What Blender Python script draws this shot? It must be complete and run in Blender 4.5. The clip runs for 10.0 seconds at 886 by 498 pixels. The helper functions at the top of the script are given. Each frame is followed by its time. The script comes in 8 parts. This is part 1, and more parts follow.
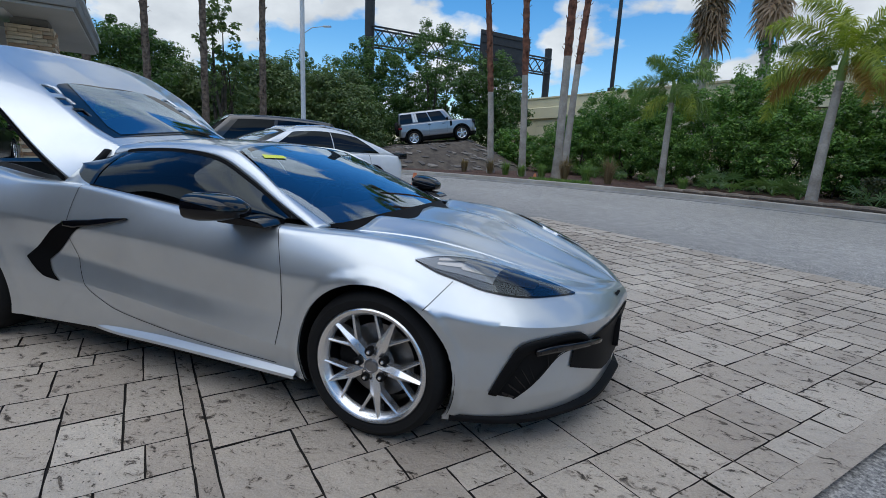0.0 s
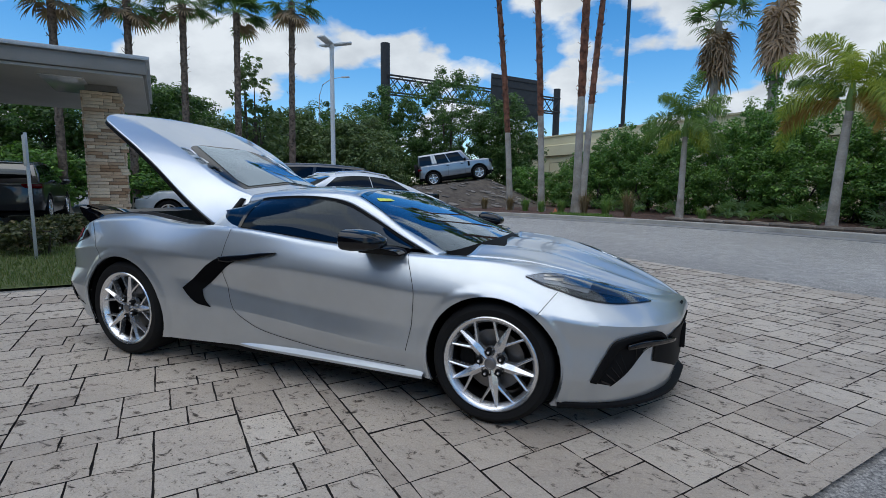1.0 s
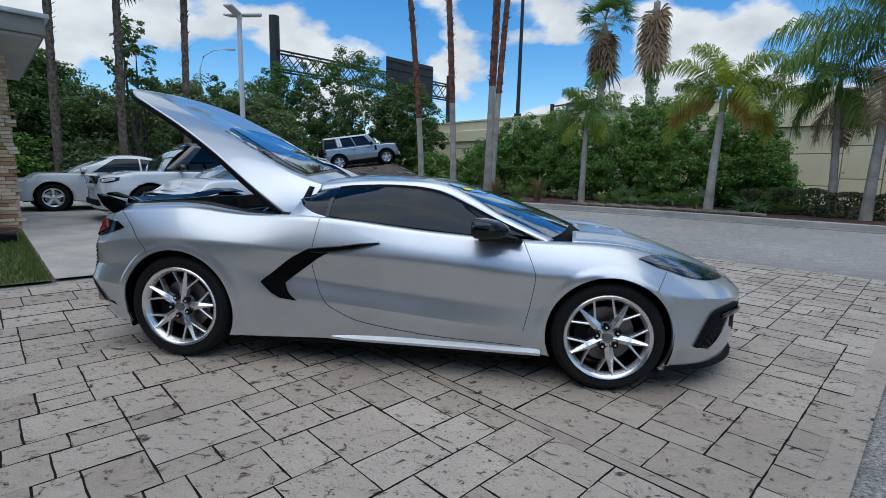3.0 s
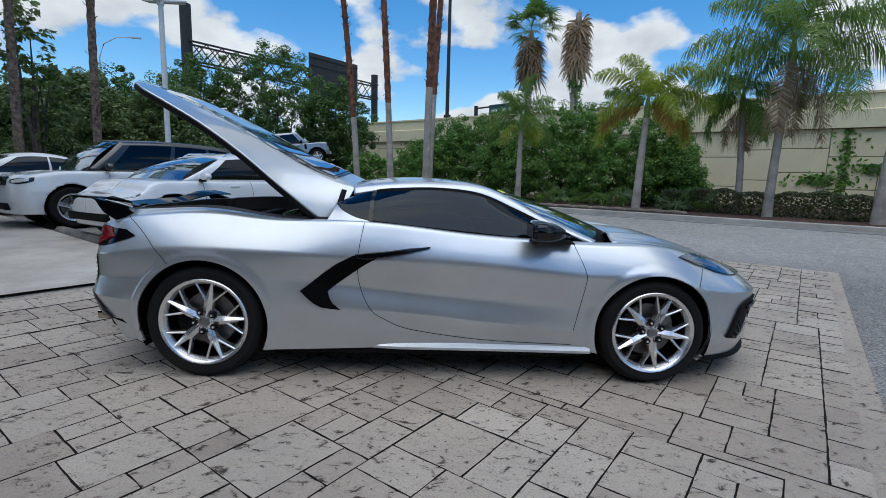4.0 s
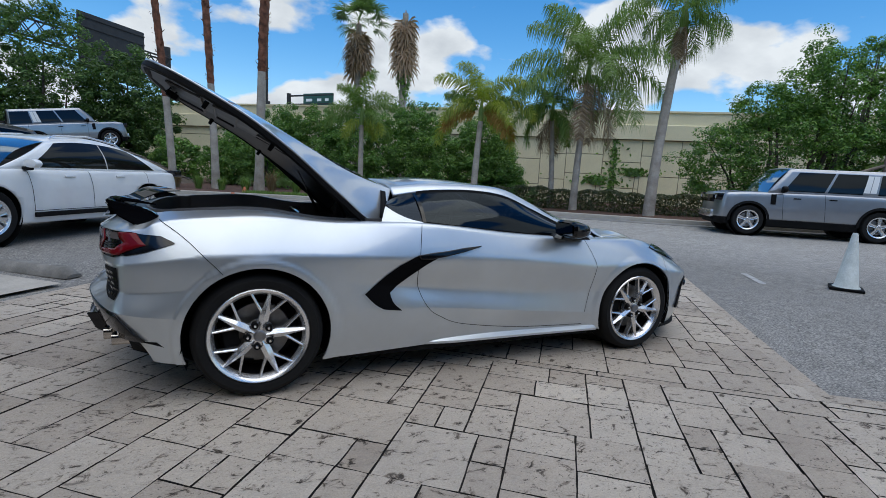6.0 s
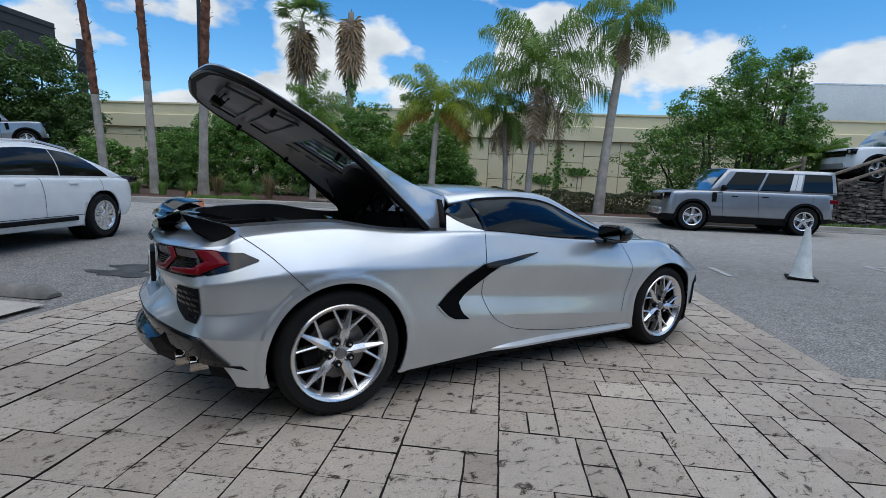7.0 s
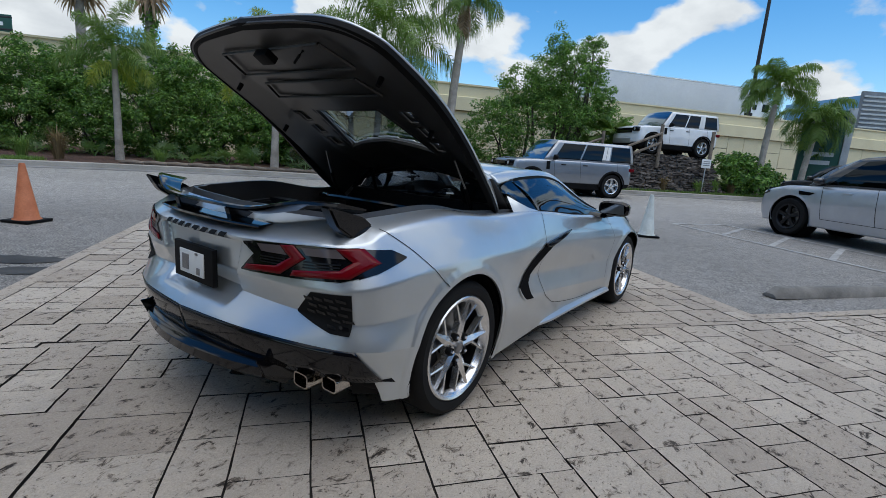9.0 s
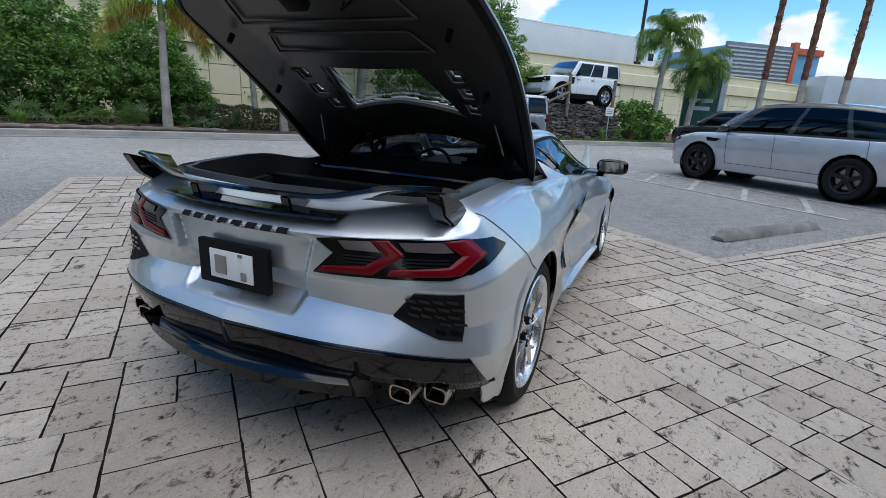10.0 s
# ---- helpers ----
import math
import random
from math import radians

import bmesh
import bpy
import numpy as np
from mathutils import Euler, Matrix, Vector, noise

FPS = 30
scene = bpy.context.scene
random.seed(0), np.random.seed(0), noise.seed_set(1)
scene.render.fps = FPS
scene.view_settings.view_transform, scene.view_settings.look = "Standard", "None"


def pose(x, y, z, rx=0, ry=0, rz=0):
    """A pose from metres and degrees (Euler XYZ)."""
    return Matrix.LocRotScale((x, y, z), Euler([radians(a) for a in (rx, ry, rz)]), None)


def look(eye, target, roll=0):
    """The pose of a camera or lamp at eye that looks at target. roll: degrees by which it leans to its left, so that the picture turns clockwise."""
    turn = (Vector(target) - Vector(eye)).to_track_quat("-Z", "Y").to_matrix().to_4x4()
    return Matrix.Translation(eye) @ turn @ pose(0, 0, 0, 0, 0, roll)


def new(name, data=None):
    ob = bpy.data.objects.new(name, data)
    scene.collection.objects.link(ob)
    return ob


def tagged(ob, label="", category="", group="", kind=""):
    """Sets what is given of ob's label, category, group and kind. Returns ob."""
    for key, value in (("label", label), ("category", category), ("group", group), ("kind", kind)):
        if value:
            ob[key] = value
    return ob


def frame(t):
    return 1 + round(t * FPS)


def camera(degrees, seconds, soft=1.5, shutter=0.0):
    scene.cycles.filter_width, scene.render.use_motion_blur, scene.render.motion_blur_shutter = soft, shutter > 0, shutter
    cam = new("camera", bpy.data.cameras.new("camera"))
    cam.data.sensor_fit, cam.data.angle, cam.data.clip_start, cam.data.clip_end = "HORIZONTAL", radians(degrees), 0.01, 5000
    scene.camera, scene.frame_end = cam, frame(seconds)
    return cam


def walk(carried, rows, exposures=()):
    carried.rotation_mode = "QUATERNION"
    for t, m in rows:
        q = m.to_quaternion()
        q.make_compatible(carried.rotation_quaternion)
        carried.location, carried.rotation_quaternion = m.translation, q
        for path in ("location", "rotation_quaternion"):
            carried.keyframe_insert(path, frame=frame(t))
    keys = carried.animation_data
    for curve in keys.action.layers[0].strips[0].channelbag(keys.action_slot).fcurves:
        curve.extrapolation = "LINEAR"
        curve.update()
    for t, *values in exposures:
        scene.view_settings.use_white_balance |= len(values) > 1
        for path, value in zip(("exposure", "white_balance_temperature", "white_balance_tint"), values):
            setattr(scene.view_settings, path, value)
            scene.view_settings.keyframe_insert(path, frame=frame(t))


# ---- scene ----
cam = camera(85.2, 10.0, 0.5)
PATH = [
    (0, (3.616, -2.608, 1.232), (2.96, -0.762, 0.828), 2.7),
    (0.5, (3.568, -2.912, 1.253), (2.86, -1.064, 0.967), 1.1),
    (1, (3.364, -3.269, 1.23), (2.643, -1.421, 0.981), 0.7),
    (1.5, (3.1, -3.464, 1.197), (2.437, -1.595, 0.934), 0.9),
    (2, (2.742, -3.515, 1.205), (2.187, -1.618, 0.905), 0.0),
    (2.5, (2.42, -3.64, 1.208), (1.995, -1.71, 0.897), 0.5),
    (3, (2.119, -3.741, 1.243), (1.854, -1.782, 0.939), 1.4),
    (3.2, (1.985, -3.724, 1.233), (1.787, -1.757, 0.927), 1.2),
    (4.3, (1.128, -3.759, 1.253), (1.316, -1.789, 0.962), 2.0),
    (4.5, (1.008, -3.751, 1.264), (1.303, -1.795, 0.97), 2.3),
    (5, (0.63, -3.661, 1.241), (1.155, -1.753, 0.947), 2.4),
    (5.5, (0.232, -3.647, 1.247), (0.928, -1.795, 0.956), 2.9),
    (5.7, (0.067, -3.656, 1.247), (0.812, -1.823, 0.954), 3.1),
    (6.8, (-0.693, -3.339, 1.275), (0.307, -1.631, 0.988), 2.4),
    (7, (-0.84, -3.263, 1.266), (0.2, -1.578, 0.984), 2.5),
    (7.5, (-1.131, -3.064, 1.291), (0.014, -1.452, 0.991), 2.5),
    (8, (-1.428, -2.736, 1.275), (-0.142, -1.243, 0.933), 1.4),
    (8.5, (-1.719, -2.447, 1.263), (-0.266, -1.123, 0.892), 2.8),
    (9, (-1.897, -2.154, 1.288), (-0.305, -1.008, 0.896), 4.1),
    (9.5, (-1.971, -1.738, 1.299), (-0.297, -0.758, 0.811), 2.8),
    (10, (-2.05, -1.377, 1.309), (-0.293, -0.598, 0.754), 3.1),
]
walk(cam, [(t, look(eye, target, roll)) for t, eye, target, roll in PATH],
     [(0.0, -0.09, 6540, 8.6), (5.0, -0.05, 6600, 8.6), (8.3, 0.02, 6740, 8.5), (9.0, 0.0, 6760, 8.4), (9.5, 0.19, 6760, 8.3), (10.0, 0.30, 6760, 8.3)])

# ---- daylight ----
SUN_UP, SUN_TURN = 74.0, 262.0
world = bpy.data.worlds.new("daylight")
scene.world = world
world.use_nodes = True
wt = world.node_tree
wt.nodes.clear()


def wn(kind, **props):
    node = wt.nodes.new(kind)
    for key, value in props.items():
        node.inputs[key].default_value = value
    return node


w_out = wn("ShaderNodeOutputWorld")
w_back = wn("ShaderNodeBackground", Strength=0.108)
w_sky = wt.nodes.new("ShaderNodeTexSky")
w_sky.sky_type, w_sky.sun_disc = "NISHITA", False
w_sky.sun_elevation, w_sky.sun_rotation = radians(SUN_UP), radians(90 - SUN_TURN)
w_sky.air_density, w_sky.dust_density, w_sky.ozone_density = 1.0, 0.3, 3.0
w_pos = wt.nodes.new("ShaderNodeTexCoord")
w_sep = wt.nodes.new("ShaderNodeSeparateXYZ")
w_add = wt.nodes.new("ShaderNodeMath")
w_add.operation = "ADD"
w_add.inputs[1].default_value = 0.42
w_dx = wt.nodes.new("ShaderNodeMath")
w_dy = wt.nodes.new("ShaderNodeMath")
w_dx.operation = w_dy.operation = "DIVIDE"
w_join = wt.nodes.new("ShaderNodeCombineXYZ")
w_puff = wn("ShaderNodeTexNoise", Scale=2.7, Detail=8.0, Roughness=0.47)
w_mask = wt.nodes.new("ShaderNodeValToRGB")
w_mask.color_ramp.elements[0].position, w_mask.color_ramp.elements[1].position = 0.505, 0.55
w_shade = wn("ShaderNodeTexNoise", Scale=5.5, Detail=5.0)
w_tone = wt.nodes.new("ShaderNodeValToRGB")
w_tone.color_ramp.elements[0].position, w_tone.color_ramp.elements[1].position = 0.3, 0.62
w_tone.color_ramp.elements[0].color = (5.0, 5.55, 6.3, 1)
w_tone.color_ramp.elements[1].color = (7.5, 8.1, 8.8, 1)
w_mix = wt.nodes.new("ShaderNodeMix")
w_mix.data_type = "RGBA"
wl = wt.links.new
wl(w_pos.outputs["Generated"], w_sep.inputs[0])
wl(w_sep.outputs["Z"], w_add.inputs[0])
wl(w_sep.outputs["X"], w_dx.inputs[0])
wl(w_sep.outputs["Y"], w_dy.inputs[0])
wl(w_add.outputs[0], w_dx.inputs[1])
wl(w_add.outputs[0], w_dy.inputs[1])
wl(w_dx.outputs[0], w_join.inputs[0])
wl(w_dy.outputs[0], w_join.inputs[1])
w_drift = wt.nodes.new("ShaderNodeMapping")
w_drift.inputs["Location"].default_value = (3.1, 1.7, 0.4)
wl(w_join.outputs[0], w_drift.inputs["Vector"])
wl(w_drift.outputs[0], w_puff.inputs["Vector"])
wl(w_drift.outputs[0], w_shade.inputs["Vector"])
wl(w_puff.outputs["Fac"], w_mask.inputs["Fac"])
wl(w_shade.outputs["Fac"], w_tone.inputs["Fac"])
wl(w_mask.outputs["Color"], w_mix.inputs["Factor"])
w_sat = wn("ShaderNodeHueSaturation", Saturation=1.38, Value=1.66)
wl(w_sky.outputs["Color"], w_sat.inputs["Color"])
wl(w_sat.outputs["Color"], w_mix.inputs["A"])
wl(w_tone.outputs["Color"], w_mix.inputs["B"])
wl(w_mix.outputs["Result"], w_back.inputs["Color"])
wl(w_back.outputs[0], w_out.inputs[0])

sun = new("sun", bpy.data.lights.new("sun", "SUN"))
sun.data.energy, sun.data.angle, sun.data.color = 1.80, radians(76), (1.0, 0.985, 0.94)
sun.matrix_world = look(
    Vector((math.cos(radians(SUN_TURN)), math.sin(radians(SUN_TURN)), math.tan(radians(SUN_UP)))) * 20, (0, 0, 0))

# ---- materials ----


class Mat:
    """A node material with the few links that the surfaces here need."""

    def __init__(self, name, color, rough=0.6, metal=0.0, **extra):
        self.m = bpy.data.materials.new(name)
        self.m.use_nodes = True
        self.t = self.m.node_tree
        self.b = self.t.nodes["Principled BSDF"]
        self.b.inputs["Base Color"].default_value = (*color, 1)
        self.b.inputs["Roughness"].default_value = rough
        self.b.inputs["Metallic"].default_value = metal
        for key, value in extra.items():
            self.b.inputs[key.replace("_", " ")].default_value = value
        self.coord = None
        self.last = None

    def node(self, kind, **props):
        n = self.t.nodes.new(kind)
        for key, value in props.items():
            n.inputs[key.replace("_", " ")].default_value = value
        return n

    def where(self, space="Object"):
        if self.coord is None:
            self.coord = self.t.nodes.new("ShaderNodeTexCoord")
        return self.coord.outputs[space]

    def noise(self, scale, detail=4.0, rough=0.55, stretch=None, space="Object"):
        n = self.node("ShaderNodeTexNoise", Scale=scale, Detail=detail, Roughness=rough)
        src = self.where(space)
        if stretch:
            mp = self.t.nodes.new("ShaderNodeMapping")
            mp.inputs["Scale"].default_value = stretch
            self.t.links.new(src, mp.inputs["Vector"])
            src = mp.outputs[0]
        self.t.links.new(src, n.inputs["Vector"])
        return n.outputs["Fac"]

    def ramp(self, fac, stops):
        r = self.t.nodes.new("ShaderNodeValToRGB")
        e = r.color_ramp.elements
        while len(e) < len(stops):
            e.new(0.5)
        for el, (pos, col) in zip(e, stops):
            el.position = pos
            el.color = (*col, 1) if len(col) == 3 else col
        self.t.links.new(fac, r.inputs["Fac"])
        return r.outputs["Color"]

    def mix(self, a, b, fac, mode="MIX"):
        n = self.t.nodes.new("ShaderNodeMix")
        n.data_type, n.blend_type = "RGBA", mode
        for sock, value in (("A", a), ("B", b), ("Factor", fac)):
            if isinstance(value, (tuple, float, int)):
                n.inputs[sock].default_value = (*value, 1) if isinstance(value, tuple) and len(value) == 3 else value
            else:
                self.t.links.new(value, n.inputs[sock])
        return n.outputs["Result"]

    def color(self, socket):
        self.t.links.new(socket, self.b.inputs["Base Color"])
        return self

    def rough(self, fac, lo, hi):
        n = self.t.nodes.new("ShaderNodeMapRange")
        n.inputs["To Min"].default_value, n.inputs["To Max"].default_value = lo, hi
        self.t.links.new(fac, n.inputs["Value"])
        self.t.links.new(n.outputs[0], self.b.inputs["Roughness"])
        return self

    def bump(self, fac, strength=0.3, dist=0.01):
        n = self.node("ShaderNodeBump", Strength=strength, Distance=dist)
        self.t.links.new(fac, n.inputs["Height"])
        if self.last is not None:
            self.t.links.new(self.last, n.inputs["Normal"])
        self.t.links.new(n.outputs[0], self.b.inputs["Normal"])
        self.last = n.outputs[0]
        return self

    def piece(self):
        return self.t.nodes.new("ShaderNodeObjectInfo").outputs["Random"]

    def island(self):
        return self.t.nodes.new("ShaderNodeNewGeometry").outputs["Random Per Island"]


def speckled(name, dark, light, scale, rough=0.7, bump=0.2, dist=0.005, fine=None, **extra):
    """A surface with stains at one scale and grain at a finer one."""
    m = Mat(name, light, rough, **extra)
    big = m.noise(scale, 5)
    grain = m.noise(fine or scale * 9, 6)
    c = m.ramp(big, [(0.3, dark), (0.7, light)])
    m.color(m.mix(c, m.ramp(grain, [(0.3, (0.7, 0.7, 0.7)), (0.7, (1.1, 1.1, 1.1))]), 0.6, "MULTIPLY"))
    if bump:
        m.bump(grain, bump, dist)
    return m.m


def paint(name, color, metal=0.0, rough=0.3, flake=0.0):
    m = Mat(name, color, rough, metal, Coat_Weight=1.0, Coat_Roughness=0.03)
    dust = m.noise(2.3, 5)
    m.color(m.mix(color, tuple(c * 0.86 for c in color), m.ramp(dust, [(0.35, (0, 0, 0)), (0.75, (1, 1, 1))])))
    if flake:
        m.rough(m.noise(900, 2), rough - flake, rough + flake)
    return m.m


def glass(name, tint, rough=0.0, ior=1.62, power=3.4):
    """Thin tinted glass: tint lets light through, the sheen follows the angle."""
    mat = bpy.data.materials.new(name)
    mat.use_nodes = True
    t = mat.node_tree
    t.nodes.remove(t.nodes["Principled BSDF"])
    a = t.nodes.new("ShaderNodeBsdfTransparent")
    a.inputs["Color"].default_value = (*tint, 1)
    g = t.nodes.new("ShaderNodeBsdfGlossy")
    g.inputs["Roughness"].default_value = rough
    # blue put into the reflection's colour, in place of a bluer sky
    g.inputs["Color"].default_value = (0.74, 0.87, 1.0, 1)
    w = t.nodes.new("ShaderNodeLayerWeight")
    w.inputs["Blend"].default_value = 0.5
    p = t.nodes.new("ShaderNodeMath")
    p.operation = "POWER"
    p.inputs[1].default_value = power
    t.links.new(w.outputs["Facing"], p.inputs[0])
    f = t.nodes.new("ShaderNodeMath")
    f.operation, f.use_clamp = "MULTIPLY_ADD", True
    least = ((ior - 1) / (ior + 1)) ** 2
    f.inputs[1].default_value, f.inputs[2].default_value = 1 - least, least
    t.links.new(p.outputs[0], f.inputs[0])
    mx = t.nodes.new("ShaderNodeMixShader")
    t.links.new(f.outputs[0], mx.inputs[0])
    t.links.new(a.outputs[0], mx.inputs[1])
    t.links.new(g.outputs[0], mx.inputs[2])
    t.links.new(mx.outputs[0], t.nodes["Material Output"].inputs[0])
    return mat


SILVER = paint("silver_metallic_paint", (0.585, 0.625, 0.652), 0.75, 0.34, 0.03)
WHITE = paint("white_car_paint", (0.80, 0.82, 0.83), 0.0, 0.35)
GREY_PAINT = paint("grey_metallic_paint", (0.33, 0.35, 0.38), 0.7, 0.3, 0.04)
PALE_SILVER = paint("pale_silver_paint", (0.56, 0.58, 0.62), 0.6, 0.3, 0.04)
BLACK_PAINT = paint("black_car_paint", (0.012, 0.012, 0.014), 0.0, 0.3)
GLOSS_BLACK = Mat("gloss_black", (0.004, 0.004, 0.0055), 0.08, 0.0, Specular_IOR_Level=0.45).m
PLASTIC = speckled("black_plastic", (0.005, 0.005, 0.0055), (0.010, 0.010, 0.0105), 4, 0.6, 0.1, 0.001, 260, Specular_IOR_Level=0.12)
CARPET = speckled("dark_carpet", (0.008, 0.008, 0.009), (0.014, 0.014, 0.015), 5, 0.95, 0.3, 0.002, 300)
RUBBER = speckled("tyre_rubber", (0.007, 0.007, 0.0075), (0.013, 0.013, 0.013), 6, 0.8, 0.15, 0.001, 120, Specular_IOR_Level=0.25)
ALLOY = Mat("polished_alloy", (0.78, 0.78, 0.785), 0.27, 0.9).m
DARK_ALLOY = Mat("dark_alloy", (0.03, 0.03, 0.033), 0.3, 0.8).m
STEEL = speckled("brake_steel", (0.25, 0.25, 0.26), (0.38, 0.38, 0.39), 12, 0.38, 0.05, 0.001, 200, metal=1.0)
SATIN_BLACK = speckled("satin_black_trim", (0.042, 0.040, 0.040), (0.062, 0.060, 0.060), 5, 0.36, 0.06, 0.001, 200, Specular_IOR_Level=0.5)
REFLECTOR = Mat("lamp_reflector", (0.20, 0.205, 0.215), 0.42, 0.6).m
GREY_LENS = Mat("grey_lamp_lens", (0.12, 0.10, 0.10), 0.15, 0.2).m
SEAM = Mat("panel_joint", (0.012, 0.012, 0.013), 0.8, 0.0, Specular_IOR_Level=0.1).m
DARK_MIRROR = Mat("mirror_glass", (0.22, 0.23, 0.24), 0.04, 1.0).m
DISC = speckled("brake_disc_steel", (0.16, 0.155, 0.15), (0.26, 0.25, 0.24), 12, 0.45, 0.05, 0.001, 200, metal=0.9)
DARK_CHROME = Mat("dark_chrome", (0.46, 0.42, 0.38), 0.14, 1.0).m
GLASS = glass("windscreen_glass", (0.55, 0.64, 0.67), 0.0, 2.1, 2.5)
# sheet colour in place of the shade inside the side intake
INTAKE_SHADE = Mat("intake_shade_black", (0.003, 0.003, 0.0035), 0.8, 0.0, Specular_IOR_Level=0.08).m
TINT = glass("tinted_glass", (0.03, 0.032, 0.035), 0.0, 1.44, 4.6)
CLEAR = glass("lamp_glass", (0.80, 0.82, 0.84))
SMOKE = glass("smoked_lamp_glass", (0.25, 0.23, 0.23))
RED = Mat("red_lamp_lens", (0.14, 0.003, 0.007), 0.12, 0.0, Specular_IOR_Level=0.2).m
LAMP_WHITE = Mat("pale_lamp_lens", (0.75, 0.78, 0.8), 0.15, 0.3).m
YELLOW = Mat("yellow_sticker", (0.75, 0.8, 0.08), 0.5).m
PAPER = Mat("white_paper", (0.78, 0.79, 0.78), 0.7).m



def stamped(name, joined):
    """Tan stamped concrete, its tone given slab by slab, with dark pitted veins."""
    m = Mat(name, (0.4, 0.35, 0.3), 0.62)
    base = m.ramp(m.island() if joined else m.piece(), [(0.0, (0.43, 0.365, 0.30)), (0.5, (0.515, 0.445, 0.37)), (1.0, (0.575, 0.505, 0.425))])
    geo = m.t.nodes.new("ShaderNodeNewGeometry").outputs["Position"]

    def grain_of(scale, detail, rough, stretch):
        mp = m.t.nodes.new("ShaderNodeMapping")
        mp.inputs["Scale"].default_value = stretch
        mp.inputs["Rotation"].default_value = (0, 0, radians(38))
        m.t.links.new(geo, mp.inputs["Vector"])
        n = m.node("ShaderNodeTexNoise", Scale=scale, Detail=detail, Roughness=rough, Distortion=0.7)
        m.t.links.new(mp.outputs[0], n.inputs["Vector"])
        return n.outputs["Fac"]
    big = grain_of(0.7, 5, 0.55, (1, 1, 1))
    veins = grain_of(11.5, 10, 0.70, (1.0, 1.45, 1.0))
    patch = grain_of(2.2, 3, 0.5, (1, 1, 1))
    pits = m.ramp(veins, [(0.355, (0.06, 0.052, 0.045)), (0.392, (0.34, 0.31, 0.285)), (0.43, (0.92, 0.92, 0.92)), (0.50, (1, 1, 1))])
    fine = grain_of(120, 4, 0.6, (1, 1, 1))
    specks = m.ramp(grain_of(46, 5, 0.6, (1.0, 1.5, 1.0)), [(0.335, (0.16, 0.145, 0.13)), (0.40, (1, 1, 1))])
    c = m.mix(base, m.ramp(big, [(0.3, (0.82, 0.81, 0.8)), (0.7, (1.08, 1.07, 1.05))]), 1.0, "MULTIPLY")
    c = m.mix(c, m.mix((1.0, 1.0, 1.0), pits, m.ramp(patch, [(0.30, (0, 0, 0)), (0.47, (1, 1, 1))])), 1.0, "MULTIPLY")
    c = m.mix(c, m.mix((1.0, 1.0, 1.0), specks, m.ramp(big, [(0.42, (0, 0, 0)), (0.56, (1, 1, 1))])), 1.0, "MULTIPLY")
    m.color(m.mix(c, m.ramp(fine, [(0.3, (0.72, 0.72, 0.72)), (0.7, (1.12, 1.12, 1.12))]), 0.8, "MULTIPLY"))
    slate = grain_of(26, 6, 0.6, (1.0, 1.6, 1.0))
    m.bump(veins, 0.8, 0.025).bump(slate, 0.55, 0.012).bump(fine, 0.15, 0.002).rough(veins, 0.85, 0.5)
    return m.m


STAMP, STAMP_FAR = stamped("stamped_slab", False), stamped("stamped_slabs", True)
JOINT = speckled("joint_dirt", (0.008, 0.007, 0.006), (0.024, 0.02, 0.017), 7, 0.95, 0.5, 0.006, 60)

ASPHALT = Mat("worn_asphalt", (0.2, 0.2, 0.2), 0.85)
_grit = ASPHALT.noise(52, 4, 0.75)
_mid = ASPHALT.noise(6, 6)
_wide = ASPHALT.noise(0.16, 5)
_geo = ASPHALT.t.nodes.new("ShaderNodeNewGeometry")
_dot = ASPHALT.t.nodes.new("ShaderNodeVectorMath")
_dot.operation = "DOT_PRODUCT"
_dot.inputs[1].default_value = (0.6198, 0.7848, 0)
ASPHALT.t.links.new(_geo.outputs["Position"], _dot.inputs[0])
_far = ASPHALT.t.nodes.new("ShaderNodeMapRange")
_far.inputs["From Min"].default_value, _far.inputs["From Max"].default_value = 5.5, 9.5
ASPHALT.t.links.new(_dot.outputs["Value"], _far.inputs["Value"])
_lot = ASPHALT.ramp(_wide, [(0.35, (0.205, 0.197, 0.185)), (0.65, (0.275, 0.265, 0.25))])
_road = ASPHALT.ramp(_wide, [(0.35, (0.34, 0.325, 0.30)), (0.65, (0.43, 0.41, 0.385))])
_c = ASPHALT.mix(_lot, _road, _far.outputs[0])
_c = ASPHALT.mix(_c, ASPHALT.ramp(_mid, [(0.3, (0.78, 0.78, 0.78)), (0.7, (1.1, 1.1, 1.1))]), 1.0, "MULTIPLY")
_c = ASPHALT.mix(_c, ASPHALT.ramp(_grit, [(0.36, (0.12, 0.12, 0.13)), (0.5, (0.85, 0.85, 0.85)), (0.64, (1.9, 1.87, 1.8))]), 0.8, "MULTIPLY")
ASPHALT.color(_c)
ASPHALT.bump(_grit, 0.6, 0.008)
ASPHALT = ASPHALT.m
CONCRETE = speckled("pale_concrete", (0.36, 0.33, 0.285), (0.54, 0.50, 0.44), 1.6, 0.85, 0.3, 0.004, 60)
DARK_CONCRETE = speckled("stained_concrete", (0.12, 0.116, 0.108), (0.25, 0.24, 0.22), 4.5, 0.9, 0.3, 0.004, 60)
STUCCO = speckled("cream_wall_panel", (0.76, 0.67, 0.43), (0.86, 0.77, 0.51), 0.5, 0.9, 0.2, 0.004, 40)
STUCCO_SEAM = speckled("wall_seam", (0.22, 0.195, 0.14), (0.34, 0.30, 0.215), 2, 0.95, 0.2, 0.004, 40)
MULCH = speckled("red_brown_mulch", (0.05, 0.028, 0.02), (0.16, 0.085, 0.06), 9, 0.95, 1.0, 0.03, 38)
